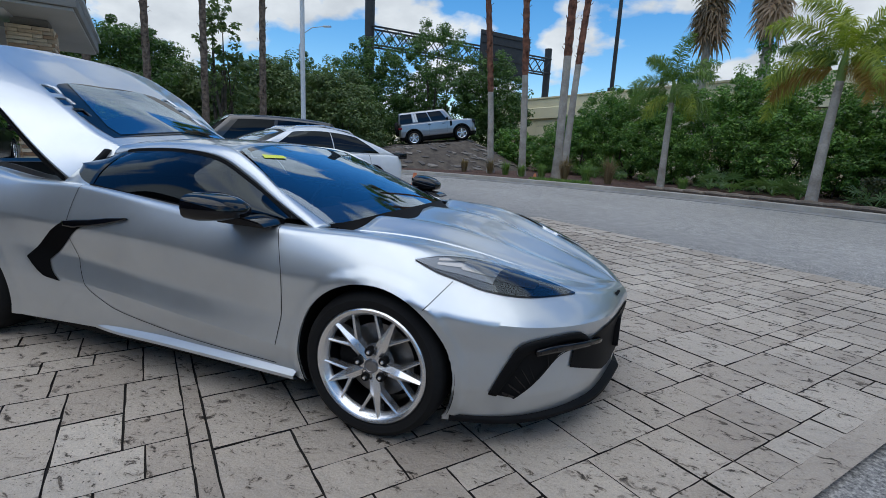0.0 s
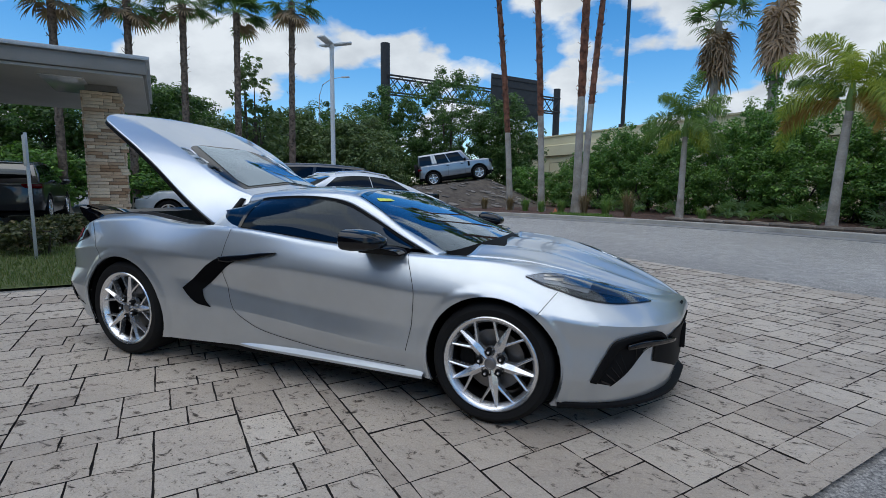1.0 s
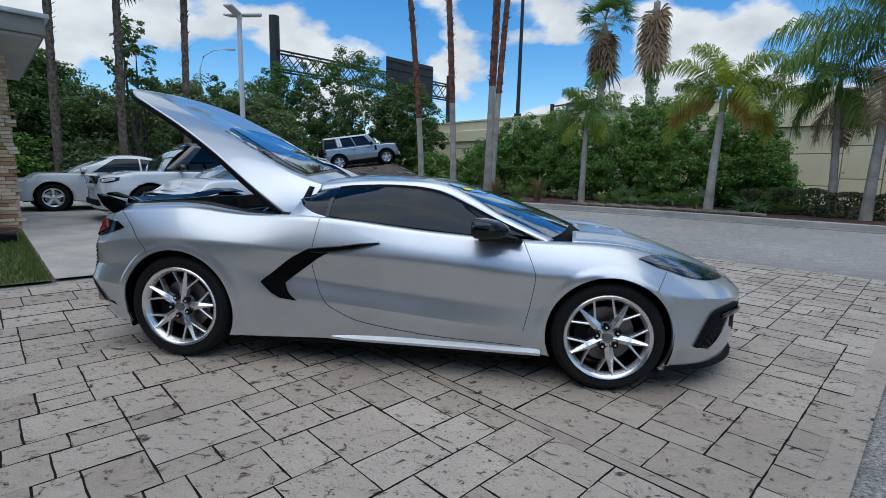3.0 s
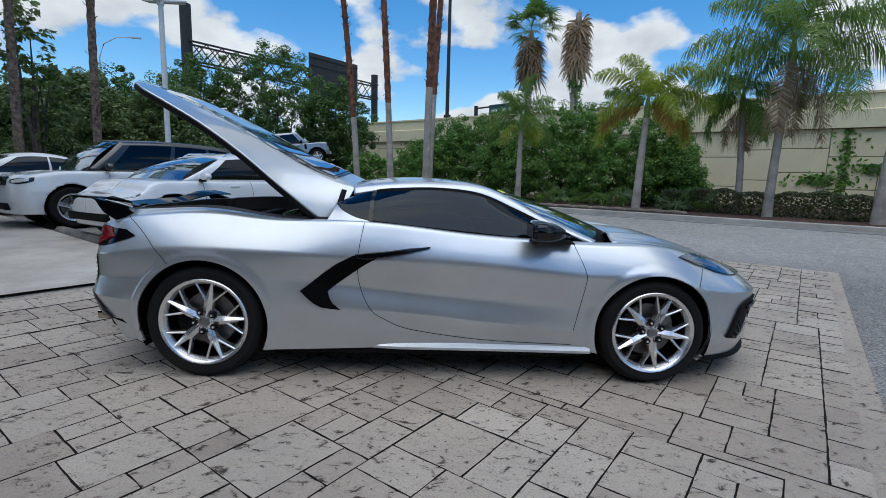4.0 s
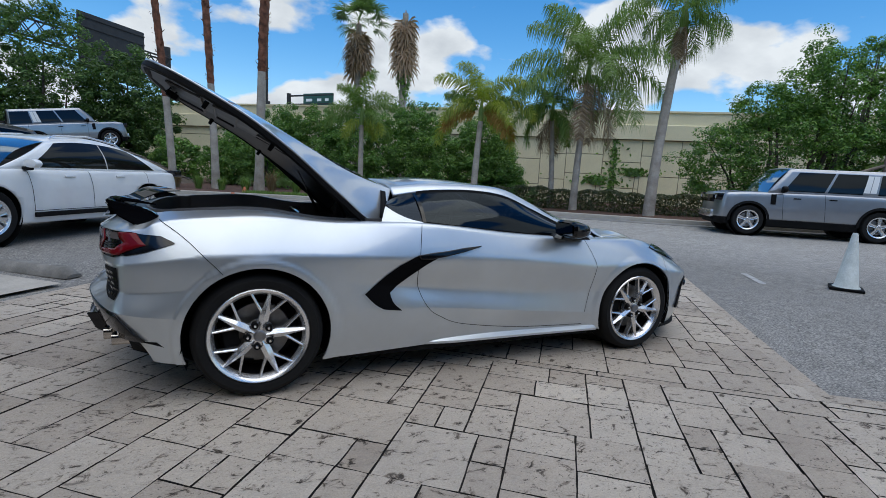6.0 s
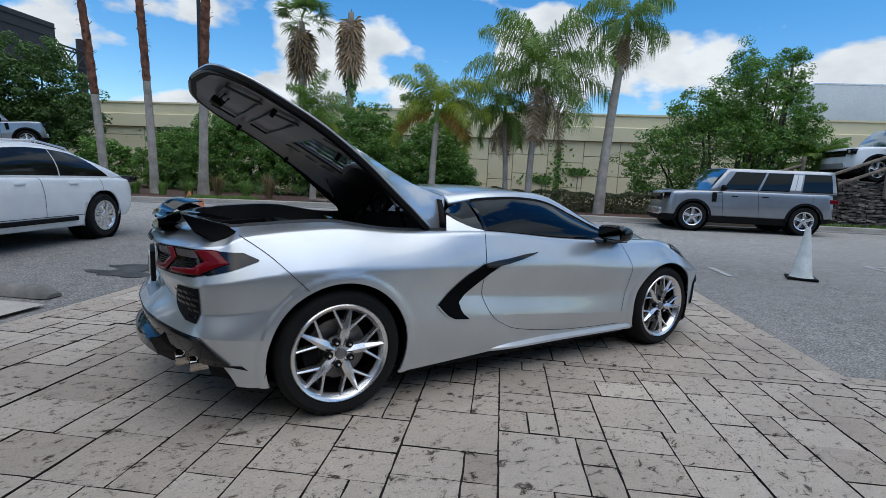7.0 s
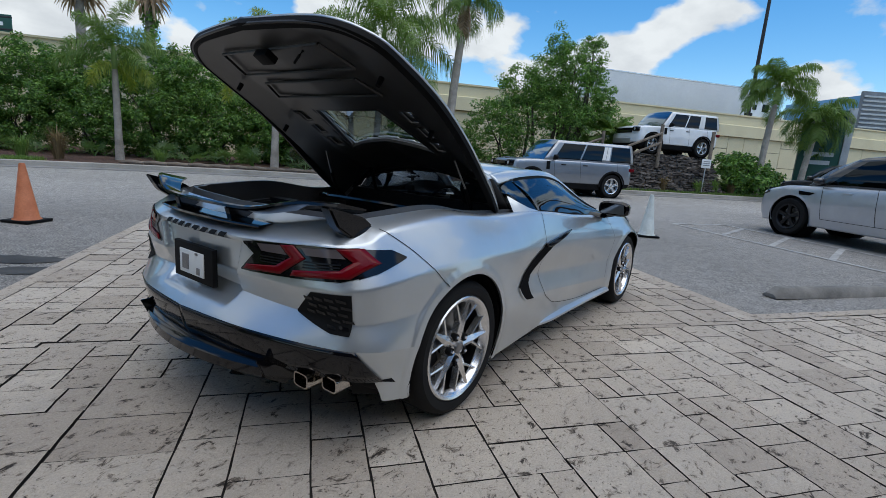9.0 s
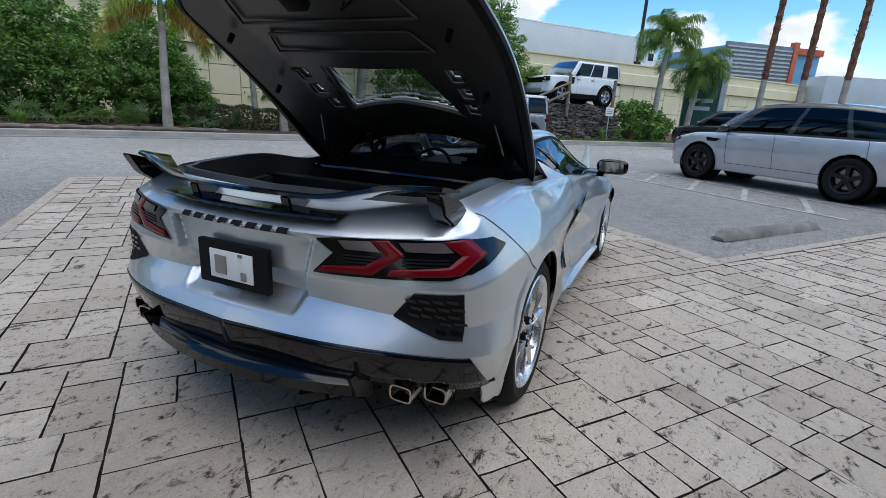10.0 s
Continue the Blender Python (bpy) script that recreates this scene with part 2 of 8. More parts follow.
LAWN = speckled("lawn_soil", (0.05, 0.07, 0.02), (0.10, 0.13, 0.04), 5, 0.95, 0.6, 0.02, 60)
LINE = speckled("worn_line_paint", (0.26, 0.26, 0.255), (0.50, 0.50, 0.49), 6, 0.8, 0.2, 0.002, 50)

# ---- helpers for meshes ----
NX, NY = 0.7848, 0.6198


def W(n, u, z=0.0):
    """From the kerb's frame (n along the road, u towards it) to the world."""
    return Vector((n * NX + u * NY, -n * NY + u * NX, z))


def gz(x, y):
    """The ground's gentle rise away from the car."""
    return min(0.16, 0.01 * max(0.0, math.hypot(x - 1.3, y) - 2.0))


def GW(n, u, dz=0.0):
    p = W(n, u)
    p.z = gz(p.x, p.y) + dz
    return p


def thing(name, label, category, at=(0, 0, 0), turn=0.0, group="", kind=""):
    ob = new(name)
    ob.empty_display_size = 0.1
    ob.matrix_world = pose(at[0], at[1], at[2], 0, 0, turn)
    return tagged(ob, label, category, group, kind)


def mesh_object(name, verts, faces, material, smooth=True):
    me = bpy.data.meshes.new(name)
    me.from_pydata([tuple(v) for v in verts], [], faces)
    if material:
        me.materials.append(material)
    if smooth:
        me.polygons.foreach_set("use_smooth", [True] * len(me.polygons))
    me.update()
    return new(name, me)


def under(ob, parent, label=""):
    ob.parent = parent
    if label:
        ob["label"] = label
    return ob


def part(name, bm, material, parent=None, label="", smooth=True, clean=True):
    """Links a bmesh as one mesh object under a thing or a part."""
    if clean:
        bmesh.ops.recalc_face_normals(bm, faces=bm.faces)
    me = bpy.data.meshes.new(name)
    bm.to_mesh(me)
    bm.free()
    me.materials.append(material)
    if smooth:
        me.polygons.foreach_set("use_smooth", [True] * len(me.polygons))
        me.set_sharp_from_angle(angle=radians(38))
    ob = new(name, me)
    if parent:
        ob.parent = parent
    if label:
        ob["label"] = label
    return ob


def box_bm(x0, x1, y0, y1, z0, z1, bevel=0.0, seg=2, bm=None):
    bm = bm or bmesh.new()
    made = bmesh.ops.create_cube(bm, size=1.0)["verts"]
    for v in made:
        v.co = Vector(((x0 + x1) / 2 + v.co.x * (x1 - x0), (y0 + y1) / 2 + v.co.y * (y1 - y0), (z0 + z1) / 2 + v.co.z * (z1 - z0)))
    if bevel:
        edges = list({e for v in made for e in v.link_edges})
        bmesh.ops.bevel(bm, geom=edges, offset=bevel, segments=seg, affect="EDGES", profile=0.6)
    return bm


def prism_bm(outline, y0, y1, bevel=0.0, axis="y", bm=None):
    """An outline of (a, b) pairs pushed along an axis: y gives (a, y, b); x gives (x, a, b); z gives (a, b, z)."""
    bm = bm or bmesh.new()

    def at(a, b, c):
        return {"y": (a, c, b), "x": (c, a, b), "z": (a, b, c)}[axis]
    lo = [bm.verts.new(at(a, b, y0)) for a, b in outline]
    hi = [bm.verts.new(at(a, b, y1)) for a, b in outline]
    n = len(outline)
    faces = [bm.faces.new(lo), bm.faces.new(hi[::-1])]
    for i in range(n):
        faces.append(bm.faces.new((lo[i], hi[i], hi[(i + 1) % n], lo[(i + 1) % n])))
    if bevel:
        bmesh.ops.bevel(bm, geom=list({e for f in faces for e in f.edges}), offset=bevel, segments=2, affect="EDGES")
    return bm


def lathe_bm(profile, steps=40, axis="y", bm=None, at=(0, 0, 0), arc=360.0, start=0.0):
    """(r, h) pairs turned round an axis."""
    bm = bm or bmesh.new()
    closed = arc >= 359.9
    rings = []
    for i in range(steps if closed else steps + 1):
        a = radians(start + arc * i / steps)
        c, s = math.cos(a), math.sin(a)
        ring = []
        for r, h in profile:
            p = {"y": (r * c, h, r * s), "z": (r * c, r * s, h), "x": (h, r * c, r * s)}[axis]
            ring.append(bm.verts.new((p[0] + at[0], p[1] + at[1], p[2] + at[2])))
        rings.append(ring)
    count = len(rings)
    for i in range(count if closed else count - 1):
        a, b = rings[i], rings[(i + 1) % count]
        for j in range(len(profile) - 1):
            bm.faces.new((a[j], b[j], b[j + 1], a[j + 1]))
    return bm


def tube_bm(points, radius, sides=8, bm=None, caps=True):
    """A round bar along points; radius a number or one number a point."""
    bm = bm or bmesh.new()
    pts = [Vector(p) for p in points]
    rings = []
    for i, p in enumerate(pts):
        d = (pts[min(i + 1, len(pts) - 1)] - pts[max(i - 1, 0)]).normalized()
        up = Vector((0, 0, 1)) if abs(d.z) < 0.95 else Vector((1, 0, 0))
        a = d.cross(up).normalized()
        b = a.cross(d)
        r = radius[i] if isinstance(radius, (list, tuple)) else radius
        rings.append([bm.verts.new(p + a * (r * math.cos(2 * math.pi * k / sides)) + b * (r * math.sin(2 * math.pi * k / sides))) for k in range(sides)])
    for i in range(len(rings) - 1):
        for k in range(sides):
            bm.faces.new((rings[i][k], rings[i][(k + 1) % sides], rings[i + 1][(k + 1) % sides], rings[i + 1][k]))
    if caps:
        bm.faces.new(rings[0][::-1])
        bm.faces.new(rings[-1])
    return bm


def grid_bm(P, bm=None, keep=None):
    """A sheet through an array of points [i][j]; keep(i, j) says which cells stay."""
    bm = bm or bmesh.new()
    rows = [[bm.verts.new(tuple(p)) for p in row] for row in P]
    for i in range(len(rows) - 1):
        for j in range(len(rows[0]) - 1):
            if keep is None or keep(i, j):
                bm.faces.new((rows[i][j], rows[i + 1][j], rows[i + 1][j + 1], rows[i][j + 1]))
    return bm


def thick(ob, depth, offset=-1.0, rim=True):
    m = ob.modifiers.new("thickness", "SOLIDIFY")
    m.thickness, m.offset = depth, offset
    m.use_even_offset, m.use_rim = False, rim
    return ob


def spline(knots, p):
    """A smooth curve through evenly numbered knots, at p."""
    n = len(knots) - 1
    i = int(min(max(math.floor(p), 0), n - 1))
    f = p - i
    k0, k1, k2, k3 = knots[max(i - 1, 0)], knots[i], knots[i + 1], knots[min(i + 2, n)]
    out = []
    for a, b, c, d in zip(k0, k1, k2, k3):
        out.append(0.5 * (2 * b + (c - a) * f + (2 * a - 5 * b + 4 * c - d) * f * f + (3 * b - a - 3 * c + d) * f ** 3))
    return out

# ---- ground, drive, road, kerb and highway wall ----


def ground_sheet():
    radii = [0.0, 1.0, 2.0, 3, 4, 5, 6, 7.5, 9, 11, 13, 15, 17, 19, 22, 26, 32, 45, 80, 200, 700, 2500]
    steps = 72
    verts, faces = [(1.3, 0, -0.03)], []
    for r in radii[1:]:
        for k in range(steps):
            a = 2 * math.pi * k / steps
            x, y = 1.3 + r * math.cos(a), r * math.sin(a)
            verts.append((x, y, gz(x, y) - 0.03))
    for k in range(steps):
        faces.append((0, 1 + k, 1 + (k + 1) % steps))
    for i in range(len(radii) - 2):
        for k in range(steps):
            a, b = 1 + i * steps + k, 1 + i * steps + (k + 1) % steps
            faces.append((a, a + steps, b + steps, b))
    ob = mesh_object("ground", verts, faces, ASPHALT)
    return tagged(ob, "worn grey asphalt ground reaching to the horizon", "ground", kind="structure")


ground_sheet()


def sheet(name, n0, n1, u0, u1, dz, material, label, step=0.6, edge=None, category="ground"):
    """A level piece of ground in the kerb's frame; edge(n) may bend its near side."""
    cn, cu = max(2, int((n1 - n0) / step)), max(2, int((u1 - u0) / step))
    P = []
    for i in range(cn + 1):
        n = n0 + (n1 - n0) * i / cn
        lo = edge(n) if edge else u0
        P.append([GW(n, lo + (u1 - lo) * j / cu, dz) for j in range(cu + 1)])
    ob = part(name, grid_bm(P), material, clean=False)
    return tagged(ob, label, category, kind="structure")


EDGE_A, EDGE_B, END_U, TURN_U = -2.3, 3.727, 6.653, 0.38
sheet("drive_joints", EDGE_A, EDGE_B, -7.0, END_U, -0.012, JOINT, "dark dirt in the joints of the stamped drive")
sheet("drive_joints_side", EDGE_B, 9.0, -7.0, TURN_U, -0.012, JOINT, "dark dirt in the joints of the stamped drive")

sheet("drive_border", EDGE_B + 0.004, 3.86, TURN_U, END_U, -0.002, STAMP_FAR, "tan stamped border of the drive")
sheet("drive_border_side", 3.86, 9.0, TURN_U + 0.004, TURN_U + 0.13, -0.002, STAMP_FAR, "tan stamped border of the drive", 0.5)
sheet("drive_border_far", EDGE_A - 0.13, EDGE_A - 0.004, -1.1, END_U, -0.002, STAMP_FAR, "tan stamped border of the drive")


def kerb_u(n):
    """The far kerb, straight along the road and bending in at its end."""
    if n > -1.0:
        return 14.45
    return 14.45 - 0.026 * (n + 1.0) ** 2 if n > -16 else 14.45 - 0.026 * 225 + 0.78 * (n + 16)


def along_kerb(name, o0, o1, z0, z1, material, label, n0=-30, n1=60, count=110, category="kerb"):
    bm = bmesh.new()
    rings = []
    for i in range(count + 1):
        n = n0 + (n1 - n0) * i / count
        u = kerb_u(n)
        a, b = GW(n, u + o0), GW(n, u + o1)
        g = a.z
        rings.append([bm.verts.new((q.x, q.y, g + z)) for q, z in ((a, z0), (a, z1 - 0.02), (a + (b - a) * 0.12, z1), (b, z1), (b, z0))])
    for r, s in zip(rings, rings[1:]):
        for j in range(4):
            bm.faces.new((r[j], s[j], s[j + 1], r[j + 1]))
    return tagged(part(name, bm, material), label, category, kind="structure")


along_kerb("kerb", 0, 0.16, -0.05, 0.14, CONCRETE, "pale weathered concrete kerb along the road")
GUTTER = speckled("worn_gutter_concrete", (0.20, 0.195, 0.185), (0.30, 0.29, 0.275), 1.4, 0.9, 0.3, 0.004, 60)
along_kerb("gutter", -0.42, -0.003, -0.06, 0.006, GUTTER, "grey concrete gutter beside the kerb", category="gutter")


def bed(n0, n1, material, name, label, u1, dz=0.10):
    P = []
    cn = int((n1 - n0) / 0.5)
    for i in range(cn + 1):
        n = n0 + (n1 - n0) * i / cn
        lo = kerb_u(n) + 0.16
        row = []
        for j in range(25):
            q = GW(n, lo + (u1 - lo) * (j / 24) ** 1.6)
            q.z += dz + 0.05 * noise.noise(q * 0.9) + 0.02 * noise.noise(q * 4)
            row.append(q)
        P.append(row)
    return tagged(part(name, grid_bm(P), material, clean=False), label, "planting bed", kind="structure")


bed(-30, 60, MULCH, "planting_bed", "red-brown bark mulch bed behind the kerb", 27.2)

WALL_U, WALL_TOP = 27.2, 5.55


def highway_wall():
    n0, n1 = -30.5, 130.0
    a = prism_bm([(WALL_U, 0.0), (WALL_U, 3.95), (WALL_U + 0.5, 3.95), (WALL_U + 0.5, 0.0)], n0, n1, axis="y")
    for v in a.verts:
        v.co = W(v.co.y, v.co.x, v.co.z)
    wall = tagged(part("wall_north", a, STUCCO_SEAM), "cream concrete highway wall of staggered panels", "wall", kind="structure")
    b = prism_bm([(WALL_U - 0.25, 3.955), (WALL_U - 0.25, 4.75), (WALL_U - 0.12, 4.8), (WALL_U - 0.12, WALL_TOP - 0.12), (WALL_U - 0.2, WALL_TOP - 0.10),
                  (WALL_U - 0.2, WALL_TOP), (WALL_U + 0.45, WALL_TOP), (WALL_U + 0.45, 3.955)], n0, n1, axis="y")
    for v in b.verts:
        v.co = W(v.co.y, v.co.x, v.co.z)
    under(part("coping", b, STUCCO), wall, "cream moulded parapet with a projecting band")
    # staggered rectangular panels, one mesh a size
    sizes = {}
    rng = random.Random(5)
    n = n0
    while n < 60:
        w = rng.choice([1.5, 1.5, 2.1, 2.9])
        z = 0.0
        while z < 3.93:
            h = rng.choice([0.75, 1.15, 1.5]) if z + 1.5 < 3.6 else 3.94 - z
            key = (w, round(h, 2))
            if key not in sizes:
                bm = box_bm(0.018, w - 0.018, -0.045, 0.0, 0.018, h - 0.018, 0.010, 1)
                sizes[key] = part("panel", bm, STUCCO, wall).data
                ob = [o for o in scene.objects if o.data == sizes[key]][0]
            else:
                ob = new("panel", sizes[key])
                ob.parent = wall
            p = W(n, WALL_U - 0.004, z)
            ob.matrix_world = pose(p.x, p.y, p.z, 0, 0, -38.3)
            z += h
        n += w
    return wall


highway_wall()


def parking_line(n0, u0, n1, u1, w=0.1):
    a, b = GW(n0, u0), GW(n1, u1)
    d = (b - a).normalized()
    s = Vector((-d.y, d.x, 0)) * w / 2
    cnt = max(2, int((b - a).length / 0.4))
    P = []
    for i in range(cnt + 1):
        q = a + (b - a) * i / cnt
        P.append([Vector((v.x, v.y, gz(v.x, v.y) - 0.022)) for v in (q - s, q + s)])
    ob = part("parking_line", grid_bm(P), LINE, clean=False)
    return tagged(ob, "worn white painted parking line on asphalt", "line", "parking lines", "structure")


for line in ((8.0, 1.2, 8.0, 6.4), (9.5, 1.2, 9.5, 6.4), (8.0, 6.4, 9.5, 6.4), (8.0, 5.0, 9.5, 5.9), (8.0, 3.9, 9.5, 4.8), (8.0, 2.8, 9.5, 3.7),
             (8.0, 1.7, 9.5, 2.6), (4.9, 4.6, 4.9, 5.4)):
    parking_line(*line)


STAIN = speckled("oil_stain", (0.018, 0.017, 0.016), (0.07, 0.068, 0.064), 3.5, 0.6, 0.3, 0.004, 50)


def oil_stain(n, u, wide, deep, seed):
    """A dark ragged patch soaked into the asphalt."""
    r = random.Random(seed)
    bm = bmesh.new()
    for _ in range(11):
        cn, cu, s = r.gauss(0, 0.4) * wide, r.gauss(0, 0.35) * deep, r.uniform(0.3, 1.0)
        ring = []
        for k in range(16):
            a = 2 * math.pi * k / 16
            f = s * r.uniform(0.7, 1.15)
            ring.append(bm.verts.new(GW(n + cn + wide * 0.35 * f * math.cos(a), u + cu + deep * 0.35 * f * math.sin(a), -0.0245 + 0.0003 * _)))
        bm.faces.new(ring)
    tagged(part("oil_stain", bm, STAIN, clean=False), "dark ragged oil stain on the asphalt", "stain", kind="structure")


oil_stain(-3.35, 2.35, 1.5, 0.55, 4)


def showroom():
    """The plain glazed dealership front that closes the place behind the camera. Unseen: its charcoal and deep eave are
    added to darken the car's reflections.
    """
    p = W(0, -8.6, 0)
    b = thing("showroom_building", "unseen dark showroom front with tinted glazing, added to darken the car's reflections", "building", p, -38.3)
    render_ = speckled("charcoal_wall_render", (0.045, 0.043, 0.040), (0.075, 0.071, 0.066), 0.8, 0.85, 0.1, 0.004, 40)
    part("wall", box_bm(-6.0, 40, -7, 0, 0, 5.0, 0.04), render_, b, "charcoal rendered wall")
    part("parapet", box_bm(-6.1, 40.2, -7.2, 0.2, 5.01, 5.9, 0.04), render_, b, "charcoal parapet")
    part("eave", box_bm(-6.1, 40.2, 0.21, 2.3, 4.55, 4.85, 0.04), render_, b, "deep flat eave added to shade the unseen front")
    for k in range(8):
        x = -5.4 + 5.6 * k
        w = part("window", box_bm(x, x + 5.2, 0.01, 0.08, 0.3, 4.2, 0.01), TINT, b, "dark glazed shopfront")
        for q in range(4):
            part("mullion", box_bm(x + 1.7 * q, x + 1.7 * q + 0.08, 0.085, 0.16, 0.3, 4.2, 0.01), PLASTIC, w)
    return b


showroom()

# ---- the silver sports car ----
# Feature lines of one side, from the tail's middle round to the nose's middle: (x ahead, y out, z up) at fifteen stations.
SILL = [(-0.84, 0, 0.34), (-0.81, 0.42, 0.34), (-0.67, 0.76, 0.28), (-0.55, 0.87, 0.255), (-0.40, 0.91, 0.222), (0, 0.91, 0.17), (0.41, 0.915, 0.175), (1.35, 0.885, 0.20),
        (1.7, 0.885, 0.20), (2.22, 0.905, 0.20), (2.72, 0.92, 0.15), (3.08, 0.86, 0.135), (3.36, 0.72, 0.13), (3.58, 0.42, 0.13), (3.68, 0, 0.13)]
LOW = [(-0.90, 0, 0.535), (-0.86, 0.42, 0.535), (-0.735, 0.77, 0.515), (-0.605, 0.925, 0.50), (-0.34, 0.955, 0.47), (0, 0.955, 0.46), (0.42, 0.95, 0.46), (1.08, 0.915, 0.425),
       (1.65, 0.922, 0.375), (2.23, 0.925, 0.325), (2.72, 0.94, 0.29), (3.07, 0.915, 0.30), (3.38, 0.77, 0.27), (3.60, 0.45, 0.25), (3.69, 0, 0.24)]
MID = [(-0.79, 0, 0.66), (-0.765, 0.42, 0.64), (-0.695, 0.755, 0.62), (-0.585, 0.89, 0.60), (-0.24, 0.955, 0.62), (0, 0.965, 0.62), (0.42, 0.95, 0.62), (0.94, 0.886, 0.57),
       (1.6, 0.893, 0.515), (2.265, 0.918, 0.48), (2.72, 0.96, 0.49), (3.06, 0.928, 0.47), (3.385, 0.772, 0.44), (3.60, 0.45, 0.42), (3.70, 0, 0.41)]
SHOULDER = [(-0.835, 0, 0.735), (-0.80, 0.42, 0.735), (-0.702, 0.765, 0.735), (-0.575, 0.89, 0.745), (-0.30, 0.94, 0.78), (0, 0.962, 0.79), (0.42, 0.95, 0.78), (0.915, 0.935, 0.745),
            (1.6, 0.937, 0.722), (2.29, 0.95, 0.67), (2.72, 0.955, 0.69), (3.05, 0.945, 0.608), (3.39, 0.79, 0.566), (3.625, 0.455, 0.54), (3.72, 0, 0.53)]
RIDGE = [(-0.84, 0, 0.886), (-0.80, 0.40, 0.890), (-0.675, 0.72, 0.902), (-0.55, 0.81, 0.912), (-0.43, 0.825, 0.955), (0, 0.84, 0.985), (0.42, 0.835, 0.955), (0.95, 0.865, 0.945),
         (1.6, 0.868, 0.885), (2.22, 0.87, 0.85), (2.72, 0.835, 0.848), (3.02, 0.775, 0.785), (3.36, 0.60, 0.685), (3.58, 0.34, 0.615), (3.70, 0, 0.575)]
INNER = [(-0.68, 0, 0.985), (-0.64, 0.40, 0.99), (-0.57, 0.64, 0.99), (-0.49, 0.70, 0.99), (-0.40, 0.725, 1.0), (0, 0.74, 1.015), (0.42, 0.73, 0.965), (0.97, 0.825, 0.962),
         (1.6, 0.82, 0.905), (2.21, 0.79, 0.868), (2.72, 0.66, 0.845), (3.0, 0.58, 0.80), (3.32, 0.45, 0.705), (3.54, 0.27, 0.635), (3.66, 0, 0.60)]
LINES = [SILL, LOW, MID, SHOULDER, RIDGE, INNER]


def recess(y, z):
    """How far the panel round the number plate is set in."""
    def ease(v):
        v = min(max(v, 0.0), 1.0)
        return v * v * (3 - 2 * v)
    half = 0.283 + 0.27 * max(0.0, z - 0.60)
    return 0.036 * ease((half - abs(y)) / 0.03) * ease((z - 0.575) / 0.035) * ease((0.875 - z) / 0.014)


HUB_R, HUB_F = (0.0, 0.345), (2.722, 0.327)
ARCHES = ((HUB_R, 0.382), (HUB_F, 0.362))


def flare(x, z):
    """The flat lip that stands proud round each wheel arch."""
    for (hx, hz), r in ARCHES:
        f = (r + 0.050 - math.hypot(x - hx, z - hz)) / 0.016
        if f > 0:
            f = min(1.0, f)
            return 0.009 * f * f * (3 - 2 * f)
    return 0.0


def body_at(p, k):
    """A point of the car's right side; p runs from tail to nose, k from sill to deck."""
    pts = [spline(line, p) for line in LINES]
    i = min(int(k), 4)
    f = k - i
    smooth = spline(pts, k)
    flat = [a + (b - a) * f for a, b in zip(pts[i], pts[i + 1])]
    sharp = 0.9 if p < 3 else 0.9 - 0.2 * min(1.0, p - 3)
    if k > 3 and p > 4:
        sharp -= 0.35 * min(1.0, p - 4)
    q = [s + (l - s) * sharp for s, l in zip(smooth, flat)]
    if p < 1.6 and 1 < k < 4:
        q[0] += recess(q[1], q[2])
    if q[1] > 0.7:
        q[1] += flare(q[0], q[2])
    return Vector((q[0], -max(q[1], 0.0), q[2]))


class Skin:
    """The side surface sampled finely, to lay lamps and trim upon."""

    def __init__(self):
        self.ps, self.ks = np.linspace(0, 14, 281), np.linspace(0, 5, 61)
        self.P = np.array([[body_at(p, k)[:] for k in self.ks] for p in self.ps])
        di, dj = np.gradient(self.P, axis=0), np.gradient(self.P, axis=1)
        nor = np.cross(di, dj)
        nor /= np.maximum(np.linalg.norm(nor, axis=2, keepdims=True), 1e-9)
        self.N, self.di, self.dj = nor, di, dj

    def on(self, a, b, mode, lift=0.0):
        """The place with (x, z) a, b on the side, or (y, z) on tail or nose."""
        axes = (0, 2) if mode == "side" else (1, 2)
        lo, hi = {"side": (50, 263), "tail": (0, 78), "nose": (216, 281)}[mode]
        Q = self.P[lo:hi]
        d = (Q[:, :, axes[0]] - a) ** 2 + (Q[:, :, axes[1]] - b) ** 2
        i, j = np.unravel_index(np.argmin(d), d.shape)
        i += lo
        M = np.array([[self.di[i, j, axes[0]], self.dj[i, j, axes[0]]], [self.di[i, j, axes[1]], self.dj[i, j, axes[1]]]])
        r = np.array([a - self.P[i, j, axes[0]], b - self.P[i, j, axes[1]]])
        st = np.clip(np.linalg.lstsq(M, r, rcond=None)[0], -1, 1)
        return Vector(self.P[i, j] + st[0] * self.di[i, j] + st[1] * self.dj[i, j] + lift * self.N[i, j])


SKIN = Skin()


